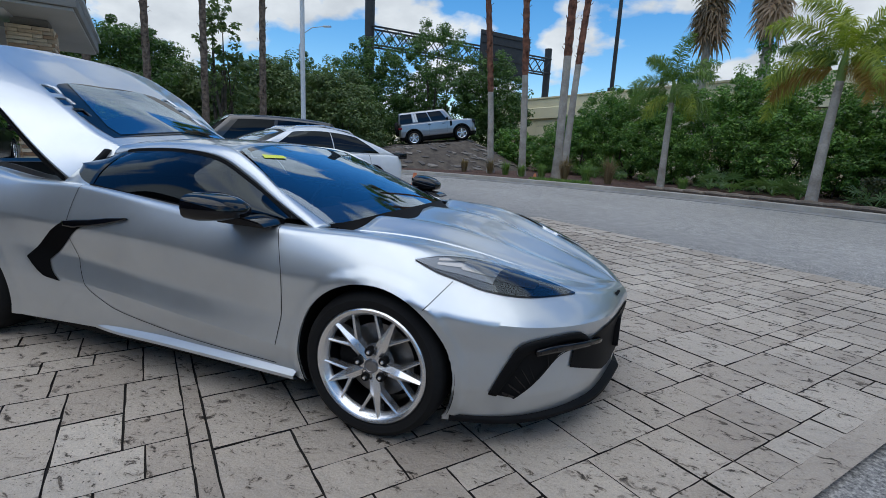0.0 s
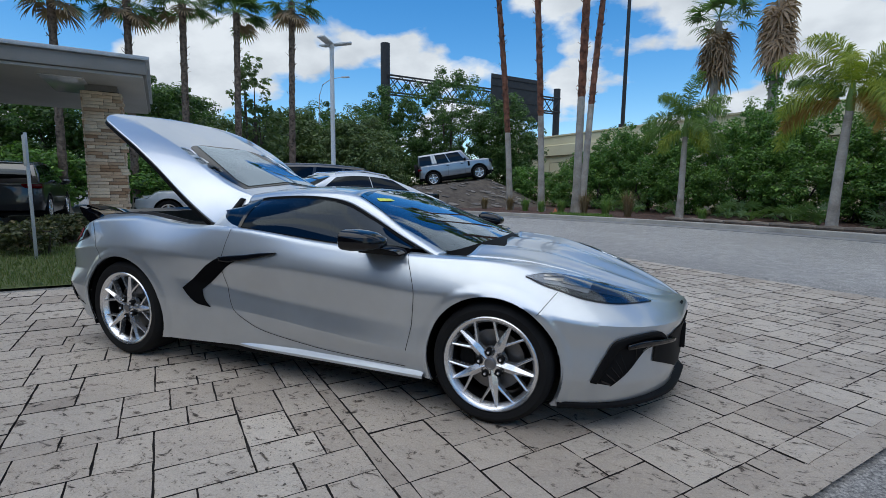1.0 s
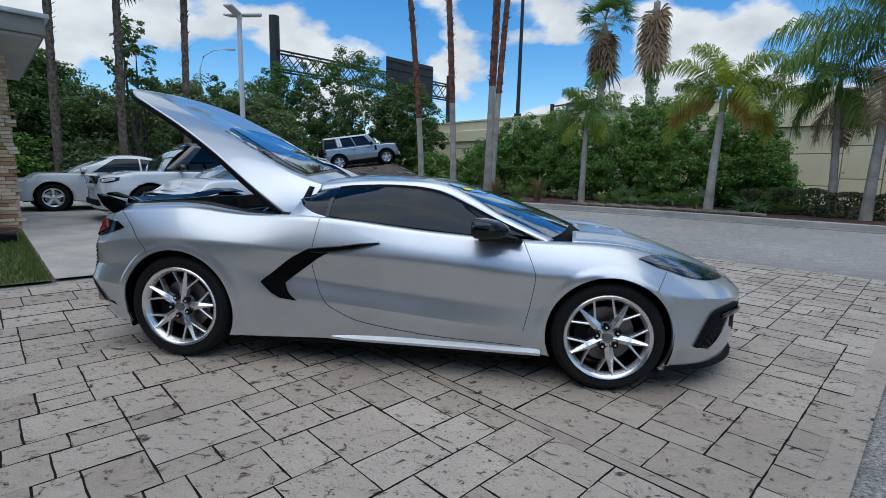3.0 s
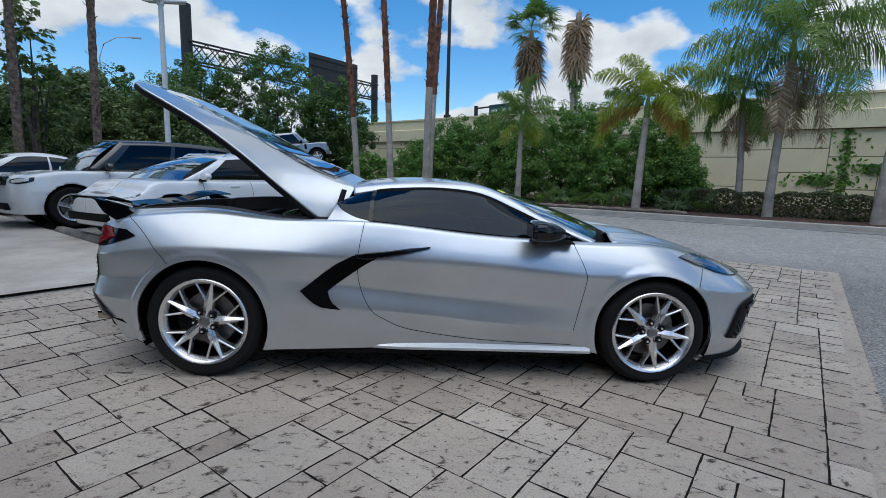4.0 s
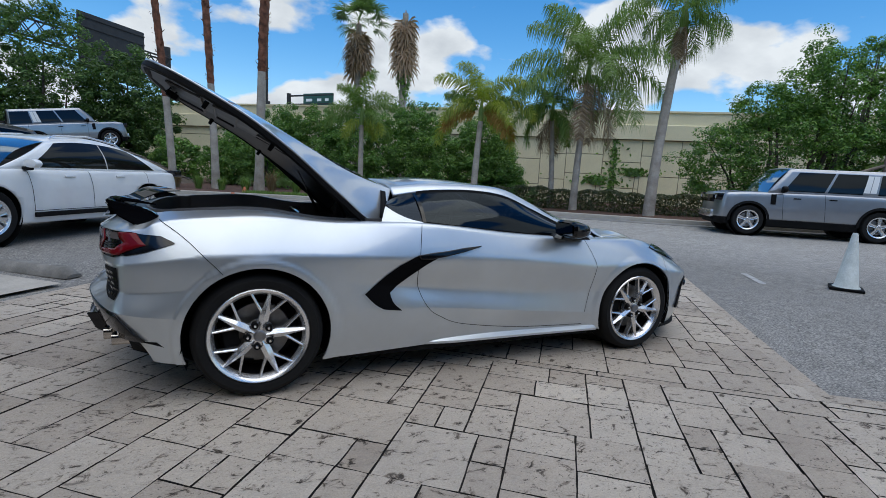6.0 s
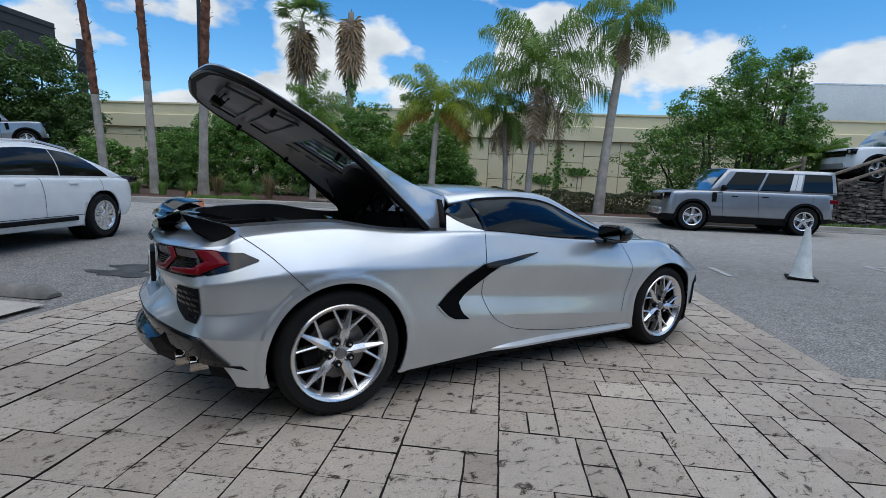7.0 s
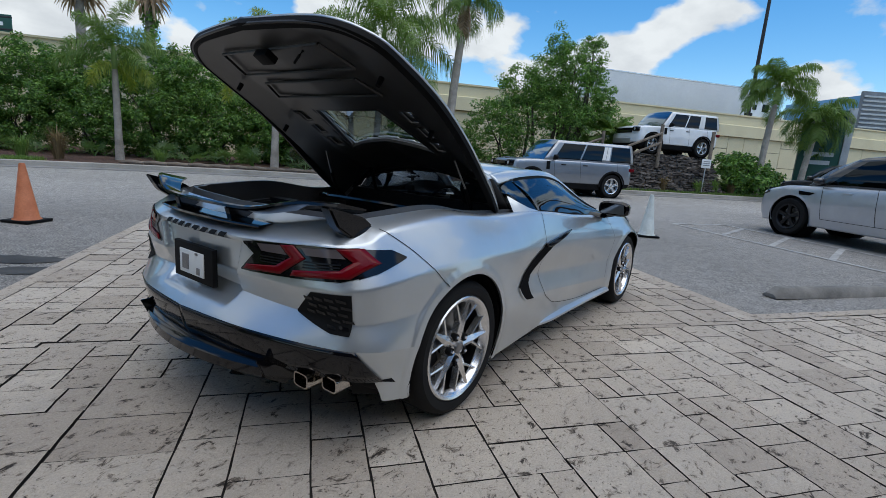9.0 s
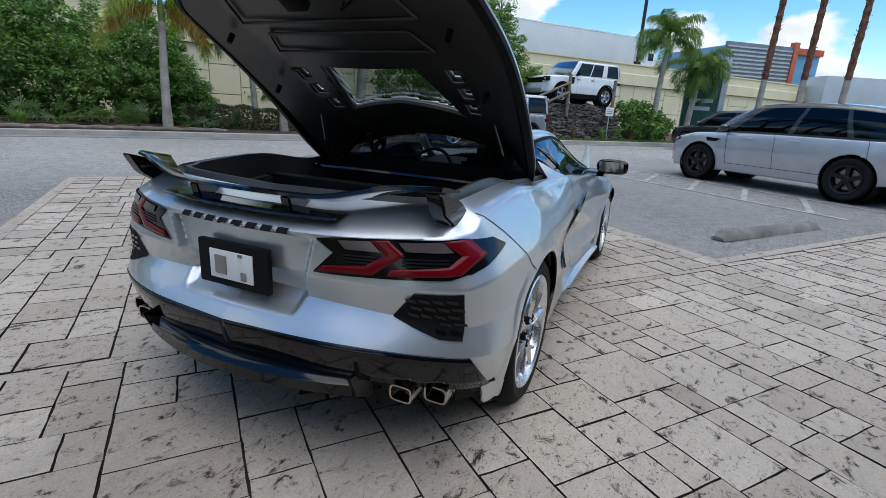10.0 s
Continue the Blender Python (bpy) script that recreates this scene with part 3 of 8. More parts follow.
def cut_arches(bm, grow=0.0):
    """Opens the wheel arches: cells within go, their rim is drawn onto the arc."""
    for (hx, hz), r in ARCHES:
        r += grow
        inside = {v for v in bm.verts if abs(v.co.y) > 0.55 and math.hypot(v.co.x - hx, v.co.z - hz) < r}
        gone = [f for f in bm.faces if all(v in inside for v in f.verts)]
        bmesh.ops.delete(bm, geom=gone, context="FACES_ONLY")
        for v in inside:
            if v.is_valid and v.link_faces:
                d = math.hypot(v.co.x - hx, v.co.z - hz)
                v.co.x, v.co.z = hx + (v.co.x - hx) * r / d, hz + (v.co.z - hz) * r / d
        close = [v for v in bm.verts if abs(v.co.y) > 0.55 and r - 0.001 < math.hypot(v.co.x - hx, v.co.z - hz) < r + 0.007]
        for v in close:
            d = math.hypot(v.co.x - hx, v.co.z - hz)
            v.co.x, v.co.z = hx + (v.co.x - hx) * r / d, hz + (v.co.z - hz) * r / d
        ring = set(close)
        flat = [f for f in bm.faces if all(v in ring for v in f.verts)]
        bmesh.ops.delete(bm, geom=flat, context="FACES_ONLY")
        bmesh.ops.remove_doubles(bm, verts=[v for v in close if v.is_valid], dist=0.005)
        loose = [v for v in bm.verts if not v.link_faces]
        bmesh.ops.delete(bm, geom=loose, context="VERTS")


def mirrored(bm):
    """The same mesh for the other side."""
    other = bm.copy()
    for v in other.verts:
        v.co.y = -v.co.y
    bmesh.ops.reverse_faces(other, faces=other.faces)
    return other


def panel_bm(p0, p1, k0, k1, cut=True, shrink=0.0, fine=1.0):
    np_, nk = max(8, int((p1 - p0) * 26 * fine)), max(4, int((k1 - k0) * 10 * fine))
    P = []
    for i in range(np_ + 1):
        p = p0 + shrink + (p1 - p0 - 2 * shrink) * i / np_
        P.append([body_at(min(max(p, 0), 14), k0 + (k1 - k0) * j / nk) for j in range(nk + 1)])
    bm = grid_bm(P)
    bmesh.ops.remove_doubles(bm, verts=bm.verts, dist=1e-5)
    if cut:
        cut_arches(bm)
    bmesh.ops.recalc_face_normals(bm, faces=bm.faces)
    mid = sum((f.normal * f.calc_area() for f in bm.faces), Vector())
    if mid.y > 0:
        bmesh.ops.reverse_faces(bm, faces=bm.faces)
    return bm


def both(name, bm, material, parent, label="", thickness=0.0, smooth=True, rim=True):
    twin = mirrored(bm)
    made = [part(name, b, material, parent, label, smooth, clean=False) for b in (bm, twin)]
    if thickness:
        for ob in made:
            thick(ob, thickness, rim=rim)
    return made


def whole(name, bm, material, parent, label="", thickness=0.0):
    """One panel that runs across the car's middle: both halves welded."""
    twin = mirrored(bm)
    joined = bmesh.new()
    for b in (bm, twin):
        me = bpy.data.meshes.new("half")
        b.to_mesh(me)
        joined.from_mesh(me)
        bpy.data.meshes.remove(me)
        b.free()
    bmesh.ops.remove_doubles(joined, verts=[v for v in joined.verts if abs(v.co.y) < 1e-3], dist=1e-3)
    ob = part(name, joined, material, parent, label, clean=False)
    return thick(ob, thickness, rim=False) if thickness else ob


def strip_bm(A, B, mode, lift, across=6, along=16, angular=False):
    """A patch between two chains of (a, b) pairs laid on the skin."""
    def straight(C, p):
        i = min(int(p), len(C) - 2)
        return [u + (v - u) * (p - i) for u, v in zip(C[i], C[i + 1])]

    def resample(C):
        if angular:
            return [straight(C, (len(C) - 1) * i / along) for i in range(along + 1)]
        return [spline(C, (len(C) - 1) * i / along) for i in range(along + 1)] if len(C) > 2 else [[C[0][q] + (C[-1][q] - C[0][q]) * i / along for q in (0, 1)] for i in range(along + 1)]
    a, b = resample(A), resample(B)
    P = [[SKIN.on(x0 + (x1 - x0) * j / across, z0 + (z1 - z0) * j / across, mode, lift) for j in range(across + 1)] for (x0, z0), (x1, z1) in zip(a, b)]
    bm = grid_bm(P)
    bmesh.ops.remove_doubles(bm, verts=bm.verts, dist=1e-5)
    bm.normal_update()
    mid = sum((f.normal * f.calc_area() for f in bm.faces), Vector())
    want = {"side": Vector((0, -1, 0)), "tail": Vector((-1, -0.3, 0)), "nose": Vector((1, -0.4, 0.3))}[mode]
    if mid.dot(want) < 0:
        bmesh.ops.reverse_faces(bm, faces=bm.faces)
    return bm


def pk_strip(A, B, lift, across=6, along=20):
    """A patch between two chains of (p, k) pairs on the body's right side."""
    P = []
    for i in range(along + 1):
        (p0, k0), (p1, k1) = [spline(C, (len(C) - 1) * i / along) for C in (A, B)]
        row = []
        for j in range(across + 1):
            p, k = p0 + (p1 - p0) * j / across, k0 + (k1 - k0) * j / across
            n = (body_at(p + 0.03, k) - body_at(p - 0.03, k)).cross(body_at(p, k + 0.04) - body_at(p, k - 0.04)).normalized()
            row.append(body_at(p, k) + (n if n.y < 0 else -n) * lift)
        P.append(row)
    bm = grid_bm(P)
    bmesh.ops.remove_doubles(bm, verts=bm.verts, dist=1e-5)
    bm.normal_update()
    if sum(f.normal.y for f in bm.faces) > 0:
        bmesh.ops.reverse_faces(bm, faces=bm.faces)
    return bm


def sports_wheel(car, hub, radius, rim, width, out):
    """Five forked spokes in a polished rim, on a disc brake; the wheel's face looks along -y."""
    w = new("wheel")
    w.parent = car
    tyre = [(rim - 0.004, -width / 2 + 0.02), (rim + 0.012, -width / 2), (radius - 0.035, -width / 2 - 0.004), (radius - 0.012, -width / 2 + 0.012), (radius - 0.002, -width / 2 + 0.04),
            (radius, -width / 4), (radius, width / 4), (radius - 0.002, width / 2 - 0.04), (radius - 0.03, width / 2), (rim, width / 2 - 0.02)]
    part("tyre", lathe_bm(tyre, 64), RUBBER, w, "black low-profile tyre")
    part("rim_barrel", lathe_bm([(rim - 0.03, width / 2 - 0.03), (rim - 0.045, 0.0), (rim - 0.035, -width / 2 + 0.045)], 64), DARK_ALLOY, w, "dark rim barrel")
    lip = [(rim - 0.035, -width / 2 + 0.045), (rim - 0.032, -width / 2 + 0.03), (rim - 0.026, -width / 2 + 0.024), (rim - 0.022, -width / 2 + 0.012), (rim - 0.015, -width / 2 + 0.004), (rim - 0.002, -width / 2 - 0.002),
           (rim + 0.004, -width / 2 + 0.004), (rim + 0.002, -width / 2 + 0.02)]
    part("rim", lathe_bm(lip, 64), ALLOY, w, "bright polished alloy rim")
    face = -width / 2 + 0.022
    R = rim - 0.026
    turn = 64 if hub[0] > 1 else 77
    for s in range(5):
        a = radians(turn + 72 * s)

        def spot(r, side, y):
            return Vector((r * math.cos(a) - side * math.sin(a), y, r * math.sin(a) + side * math.cos(a)))
        bm = bmesh.new()
        rows = []
        for r, half, y in ((0.030, 0.020, face + 0.006), (0.075, 0.024, face + 0.002), (0.105, 0.0255, face - 0.001), (R * 0.56, 0.0235, face - 0.003), (R * 0.62, 0.0195, face - 0.002), (R + 0.004, 0.0075, face - 0.006)):
            rows.append([bm.verts.new(spot(r, sd, yy)) for sd, yy in ((-half, y + 0.04), (-half, y + 0.004), (0, y - 0.010), (half, y + 0.004), (half, y + 0.04))])
        for q, r2 in zip(rows, rows[1:]):
            for j in range(4):
                bm.faces.new((q[j], r2[j], r2[j + 1], q[j + 1]))
        part("spoke", bm, ALLOY, w)
        for sgn in (-1, 1):
            bm = bmesh.new()
            b = radians(turn + 72 * s + sgn * 23)
            start, end = spot(R * 0.54, sgn * 0.017, face + 0.004), Vector(((R + 0.004) * math.cos(b), face - 0.002, (R + 0.004) * math.sin(b)))
            d = (end - start).normalized()
            n = Vector((-d.z, 0, d.x))
            rows = []
            for f, half in ((0, 0.0080), (0.5, 0.0062), (1, 0.0058)):
                c = start + (end - start) * f
                rows.append([bm.verts.new(c + n * hh + Vector((0, dy, 0))) for hh, dy in ((-half, 0.035), (-half, 0.0), (0, -0.004), (half, 0.0), (half, 0.035))])
            for q, r2 in zip(rows, rows[1:]):
                for j in range(4):
                    bm.faces.new((q[j], r2[j], r2[j + 1], q[j + 1]))
            part("spoke_fork", bm, ALLOY, w)
        c = radians(turn + 36 + 72 * s)
        at = (0.062 * math.cos(c), 0, 0.062 * math.sin(c))
        nut = part("lug_nut", lathe_bm([(0.0, face - 0.006), (0.0145, face - 0.006), (0.0180, face - 0.009), (0.0200, face - 0.002), (0.0205, face + 0.02)], 14, at=at), PLASTIC, w, "black lug nut")
        part("nut_head", lathe_bm([(0.0, face - 0.017), (0.0065, face - 0.017), (0.0088, face - 0.013), (0.0090, face - 0.004)], 6, at=at), ALLOY, nut, "bright nut head")
    part("hub", lathe_bm([(0, face - 0.002), (0.050, face + 0.000), (0.074, face + 0.010), (0.082, face + 0.05)], 30), ALLOY, w)
    part("centre_cap", lathe_bm([(0, face - 0.010), (0.022, face - 0.010), (0.024, face - 0.013), (0.031, face - 0.010), (0.033, face + 0.0)], 24), STEEL, w, "grey steel centre cap")
    part("brake_disc", lathe_bm([(0.06, face + 0.085), (0.09, face + 0.075), (0.165, face + 0.075), (0.168, face + 0.10), (0.06, face + 0.10)], 40), DISC, w, "dark steel brake disc")
    part("brake_caliper", lathe_bm([(0.105, face + 0.055), (0.185, face + 0.055), (0.187, face + 0.13), (0.105, face + 0.13), (0.105, face + 0.055)], 12, arc=62, start=150), PLASTIC, w, "black brake caliper")
    part("barrel", lathe_bm([(0.0, face + 0.16), (rim - 0.05, face + 0.15)], 40), PLASTIC, w)
    w.matrix_world = pose(hub[0], -out + width / 2, hub[1])
    other = new("wheel")
    other.parent = car
    for ob in list(w.children):
        q = ob.copy()
        scene.collection.objects.link(q)
        q.parent = other
    other.matrix_world = pose(hub[0], out - width / 2, hub[1], 0, 0, 180)
    return w


def corvette():
    car = thing("sports_car", "silver metallic mid-engine sports car with raised rear hatch on stamped concrete", "car")
    whole("rear_bumper", panel_bm(0, 4, 1.0, 5, shrink=0.0, fine=1.8), SILVER, car, "", 0.01)
    both("rear_quarter", panel_bm(4, 7, 0, 5), SILVER, car, "", 0.012, rim=False)
    corner = grid_bm([[body_at((3.38 - 0.80 * j / 8) + (4 - 3.38 + 0.80 * j / 8) * i / 30, j / 8) for j in range(9)] for i in range(31)])
    cut_arches(corner)
    bmesh.ops.recalc_face_normals(corner, faces=corner.faces)
    if sum(f.normal.y for f in corner.faces) > 0:
        bmesh.ops.reverse_faces(corner, faces=corner.faces)
    both("rear_corner", corner, SILVER, car, "", 0.01, rim=False)
    both("door", panel_bm(7, 9, 1.02, 5), SILVER, car, "", 0.012, rim=False)
    both("sill", panel_bm(7, 9, 0, 1.02, shrink=0.0), SILVER, car, "", 0.012, rim=False)
    whole("front_body", panel_bm(9, 14, 0, 5), SILVER, car, "silver front fenders and bumper", 0.012)
    # dark shell behind the panel gaps
    P = [[body_at(p, k) + Vector((0, 0.03, -0.02 * k / 4.7)) for k in np.linspace(0.1, 4.7, 14)] for p in np.linspace(2.6, 12.2, 90)]
    inner = grid_bm(P)
    cut_arches(inner, 0.012)
    both("inner_structure", inner, PLASTIC, car, "black structure behind the panels")
    # dark joints between the panels
    def seam(ps, ks, wide):
        P = []
        for p, k in zip(ps, ks):
            a, b = body_at(p - 0.05, k), body_at(p + 0.05, k)
            c, d = body_at(p, max(0, k - 0.05)), body_at(p, min(5, k + 0.05))
            n = (b - a).cross(d - c).normalized()
            n = -n if n.y > 0 else n
            q = body_at(p, k)
            along = (b - a).normalized() if wide == "p" else (d - c).normalized()
            P.append([q + n * 0.0012 - along * 0.0017, q + n * 0.0012 + along * 0.0017])
        both("panel_joint", grid_bm(P), SEAM, car, "dark panel joint")
    seam([9.0] * 31, [1.02 + 3.9 * i / 30 for i in range(31)], "p")

    def side_seam(chain, half=0.0018):
        """A fine dark joint along (x, z) pairs on the flank."""
        A, B = [], []
        for i, c in enumerate(chain):
            a, b = chain[max(i - 1, 0)], chain[min(i + 1, len(chain) - 1)]
            d = Vector((b[0] - a[0], b[1] - a[1])).normalized()
            A.append((c[0] - d.y * half, c[1] + d.x * half))
            B.append((c[0] + d.y * half, c[1] - d.x * half))
        both("panel_joint", strip_bm(A, B, "side", 0.0014, 1, 6 * len(chain)), SEAM, car, "dark panel joint")
    side_seam([(0.946, 0.958), (0.925, 0.824), (0.913, 0.694), (0.928, 0.561), (0.989, 0.441), (1.074, 0.377), (1.246, 0.31), (1.682, 0.253), (2.225, 0.236)])
    side_seam([(-0.47, 0.962), (-0.343, 0.866), (-0.178, 0.70)])
    pk_seam = [(11.02, 3.6), (10.85, 3.25), (10.72, 2.95)]
    both("panel_joint", pk_strip([(p - 0.005, k) for p, k in pk_seam], [(p + 0.005, k) for p, k in pk_seam], 0.0014, 1, 12), SEAM, car, "dark panel joint")
    # wheel wells and floor
    for (hx, hz), r in ARCHES:
        well = lathe_bm([(r + 0.008, -0.925), (r + 0.008, -0.55), (0.02, -0.55)], 40, at=(hx, 0, hz), arc=228, start=-24)
        both("wheel_well", well, PLASTIC, car, "black wheel-arch liner")
    floor = prism_bm([(-0.42, -0.62), (0.40, -0.62), (0.45, -0.88), (2.3, -0.88), (2.36, -0.6), (3.5, -0.45), (3.6, 0), (3.5, 0.45), (2.36, 0.6), (2.3, 0.88), (0.45, 0.88), (0.40, 0.62), (-0.42, 0.62)], 0.15, 0.19, axis="z")
    part("floor_pan", floor, PLASTIC, car, "black underbody")

    # front lid between the two fenders
    def hood_at(p, s):
        e = body_at(p, 5)
        m = Vector((e.x + 0.10 * (1 - (p - 9) / 5), 0, e.z + 0.055 * max(0.0, (13.6 - p) / 4.6) ** 0.7))
        q = e + (m - e) * s
        crown = 0.032 * math.sin(min(1, max(0, (14 - p) / 4)) * math.pi * 0.5)
        q.z += crown * (math.exp(-((s - 0.28) / 0.13) ** 2) - 0.45 * math.exp(-((s - 0.62) / 0.2) ** 2))
        return q
    P = [[hood_at(9.55 + (14 - 9.55) * i / 60, 0.006 + 0.994 * j / 26) for j in range(27)] for i in range(61)]
    hood = grid_bm(P)
    bmesh.ops.remove_doubles(hood, verts=hood.verts, dist=1e-5)
    hood.normal_update()
    if sum(f.normal.z for f in hood.faces) < 0:
        bmesh.ops.reverse_faces(hood, faces=hood.faces)
    twin = mirrored(hood)
    joined = bmesh.new()
    for b in (hood, twin):
        me = bpy.data.meshes.new("tmp")
        b.to_mesh(me)
        joined.from_mesh(me)
        bpy.data.meshes.remove(me)
        b.free()
    bmesh.ops.remove_doubles(joined, verts=joined.verts, dist=1e-4)
    thick(part("front_lid", joined, SILVER, car, "", clean=False), 0.01)

    # cowl, windscreen, roof, pillars
    ws_low = [(2.22, -0.785, 0.865), (2.40, -0.66, 0.872), (2.52, -0.36, 0.905), (2.56, 0, 0.915)]
    ws_top = [(1.72, -0.555, 1.175), (1.68, -0.42, 1.195), (1.63, -0.2, 1.21), (1.61, 0, 1.213)]
    roof_back = [(0.84, -0.52, 1.165), (0.84, -0.40, 1.19), (0.84, -0.2, 1.203), (0.84, 0, 1.205)]

    def full(C):
        return C + [(x, -y, z) for x, y, z in reversed(C[:-1])]

    def sheet_between(C0, C1, bulge, rows=10, cols=30, t0=0.0, t1=1.0, bow=None):
        P = []
        for i in range(cols + 1):
            f = (len(C0) - 1) * (t0 + (t1 - t0) * i / cols)
            a, b = Vector(spline(C0, f)), Vector(spline(C1, f))
            row = []
            for j in range(rows + 1):
                q = a + (b - a) * (j / rows)
                q += (bow or Vector((0, 0, 1))) * bulge * math.sin(math.pi * j / rows)
                row.append(q)
            P.append(row)
        bm = grid_bm(P)
        bm.normal_update()
        return bm

    def up(bm):
        if sum(f.normal.z for f in bm.faces) < 0:
            bmesh.ops.reverse_faces(bm, faces=bm.faces)
        return bm
    screen = part("windscreen", up(sheet_between(full(ws_low), full(ws_top), 0.022, t0=0.06, t1=0.94, bow=Vector((0.45, 0, 0.9)))), GLASS, car, "clear raked windscreen", clean=False)
    screen.visible_shadow = False
    thick(part("roof", up(sheet_between(full(ws_top), full(roof_back), 0.028, cols=34, t0=0.02, t1=0.98)), SILVER, car, "silver removable roof panel", clean=False), 0.02)
    cowl_back = [(2.30, -0.74, 0.832), (2.47, -0.62, 0.832), (2.62, -0.32, 0.862), (2.68, 0, 0.870)]
    part("cowl", up(sheet_between(full(ws_low), full(cowl_back), -0.006, rows=4)), PLASTIC, car, "black cowl below the windscreen", clean=False)
    header = [(1.76, -0.545, 1.158), (1.72, -0.42, 1.182), (1.67, -0.2, 1.198), (1.65, 0, 1.201)]
    part("screen_band", up(sheet_between(full(header), full([(x - 0.035, y, z + 0.012) for x, y, z in header]), 0.0, rows=2)), GLOSS_BLACK, car, clean=False)
    # side rail from the front pillar to the roof's rear corner
    rail_out = [(2.36, -0.80, 0.855), (2.10, -0.715, 0.945), (1.88, -0.655, 1.045), (1.66, -0.615, 1.135), (1.40, -0.605, 1.165), (1.10, -0.60, 1.155), (0.84, -0.585, 1.11)]
    rail_in = [(2.40, -0.73, 0.868), (2.08, -0.655, 1.0), (1.88, -0.60, 1.105), (1.68, -0.552, 1.188), (1.42, -0.53, 1.21), (1.10, -0.52, 1.205), (0.83, -0.515, 1.172)]
    rail = sheet_between(rail_out, rail_in, 0.012, rows=6, cols=60, bow=Vector((0, -0.6, 0.6)))
    if sum(f.normal.y for f in rail.faces) > 0:
        bmesh.ops.reverse_faces(rail, faces=rail.faces)
    both("roof_rail", rail, SILVER, car, "", 0.02)
    # side glass
    top = [(2.22, -0.772, 0.895), (2.06, -0.71, 0.96), (1.88, -0.662, 1.04), (1.66, -0.622, 1.128), (1.40, -0.612, 1.158), (1.10, -0.607, 1.148), (0.99, -0.603, 1.135)]
    low = [(2.20, -0.80, 0.868), (2.02, -0.812, 0.876), (1.82, -0.82, 0.888), (1.6, -0.82, 0.906), (1.35, -0.82, 0.928), (1.12, -0.822, 0.95), (0.99, -0.822, 0.963)]

    def side_sheet(a, b, bulge=0.03, rows=8, cols=40):
        bm = sheet_between(a, b, bulge, rows, cols, bow=Vector((0, -0.8, 0.3)))
        if sum(f.normal.y for f in bm.faces) > 0:
            bmesh.ops.reverse_faces(bm, faces=bm.faces)
        return bm
    for ob in both("side_window", side_sheet(low, top), TINT, car, "dark tinted side window"):
        ob.visible_shadow = False
    q_low = [(0.965, -0.822, 0.966), (0.88, -0.80, 0.985), (0.80, -0.76, 1.02), (0.755, -0.70, 1.055)]
    q_top = [(0.965, -0.603, 1.135), (0.90, -0.603, 1.122), (0.82, -0.62, 1.095), (0.75, -0.685, 1.062)]
    for ob in both("quarter_window", side_sheet(q_low, q_top, 0.02), TINT, car, "dark tinted quarter window"):
        ob.visible_shadow = False
    both("window_pillar", side_sheet([(0.99, -0.824, 0.964), (0.965, -0.824, 0.967)], [(0.99, -0.605, 1.136), (0.965, -0.605, 1.136)], 0.032, 8, 3), GLOSS_BLACK, car, "gloss black pillar")
    both("window_trim", side_sheet([(x, y - 0.004, z - 0.012) for x, y, z in low], [(x, y - 0.006, z + 0.006) for x, y, z in low], 0, 1), PLASTIC, car, "black window seal")
    both("window_trim", side_sheet([(x, y - 0.01, z - 0.004) for x, y, z in top], [(x, y - 0.004, z + 0.014) for x, y, z in top], 0, 1), PLASTIC, car, "black window seal")
    # silver shoulder behind the quarter window, down to the deck
    sh_a = [tuple(body_at(7 - 0.45 * i / 6, 5.0)) for i in range(7)]
    sh_b = [tuple(Vector(spline(q_low, 3 * i / 6))) for i in range(7)]
    both("rear_shoulder", side_sheet(sh_a, sh_b, 0.0, 4, 14), SILVER, car)

    # door mirror on a short black arm
    bm = bmesh.new()
    for x, sy, sz, cy, cz in ((1.92, 0.10, 0.045, 1.01, 0.95), (1.935, 0.118, 0.057, 1.01, 0.95), (1.99, 0.12, 0.058, 1.005, 0.947), (2.06, 0.10, 0.047, 0.995, 0.942), (2.115, 0.065, 0.028, 0.98, 0.934), (2.13, 0.02, 0.008, 0.975, 0.932)):
        for k in range(18):
            a = 2 * math.pi * k / 18
            ca, sa = math.cos(a), math.sin(a)
            bm.verts.new((x, -cy + sy * math.copysign(abs(ca) ** 0.6, ca), cz + sz * math.copysign(abs(sa) ** 0.6, sa)))
    bm.verts.ensure_lookup_table()
    for i in range(5):
        for k in range(18):
            bm.faces.new((bm.verts[i * 18 + k], bm.verts[i * 18 + (k + 1) % 18], bm.verts[(i + 1) * 18 + (k + 1) % 18], bm.verts[(i + 1) * 18 + k]))
    bm.faces.new([bm.verts[90 + k] for k in range(18)])
    bmesh.ops.recalc_face_normals(bm, faces=bm.faces)
    mirrors = both("door_mirror", bm, GLOSS_BLACK, car, "gloss black door mirror")
    mirrors += both("mirror_glass", prism_bm([(-1.10, 0.912), (-0.92, 0.912), (-0.91, 0.985), (-1.09, 0.99)], 1.916, 1.922, axis="x"), DARK_MIRROR, car, "dark mirror glass")
    mirrors += both("mirror_arm", prism_bm([(1.94, 0.868), (2.21, 0.864), (2.18, 0.886), (2.08, 0.902), (1.97, 0.892)], -0.95, -0.80, 0.006), GLOSS_BLACK, car, "black mirror arm")
    for ob in mirrors[1::2]:
        ob.location.x, ob.location.z = 0.16, 0.015

    # side intake with its boomerang blade; flat black sheets paint the hollow's shade
    hollow_out = [(1.03, 0.783), (0.955, 0.778), (0.885, 0.765), (0.79, 0.716), (0.72, 0.665), (0.65, 0.608), (0.575, 0.548)]
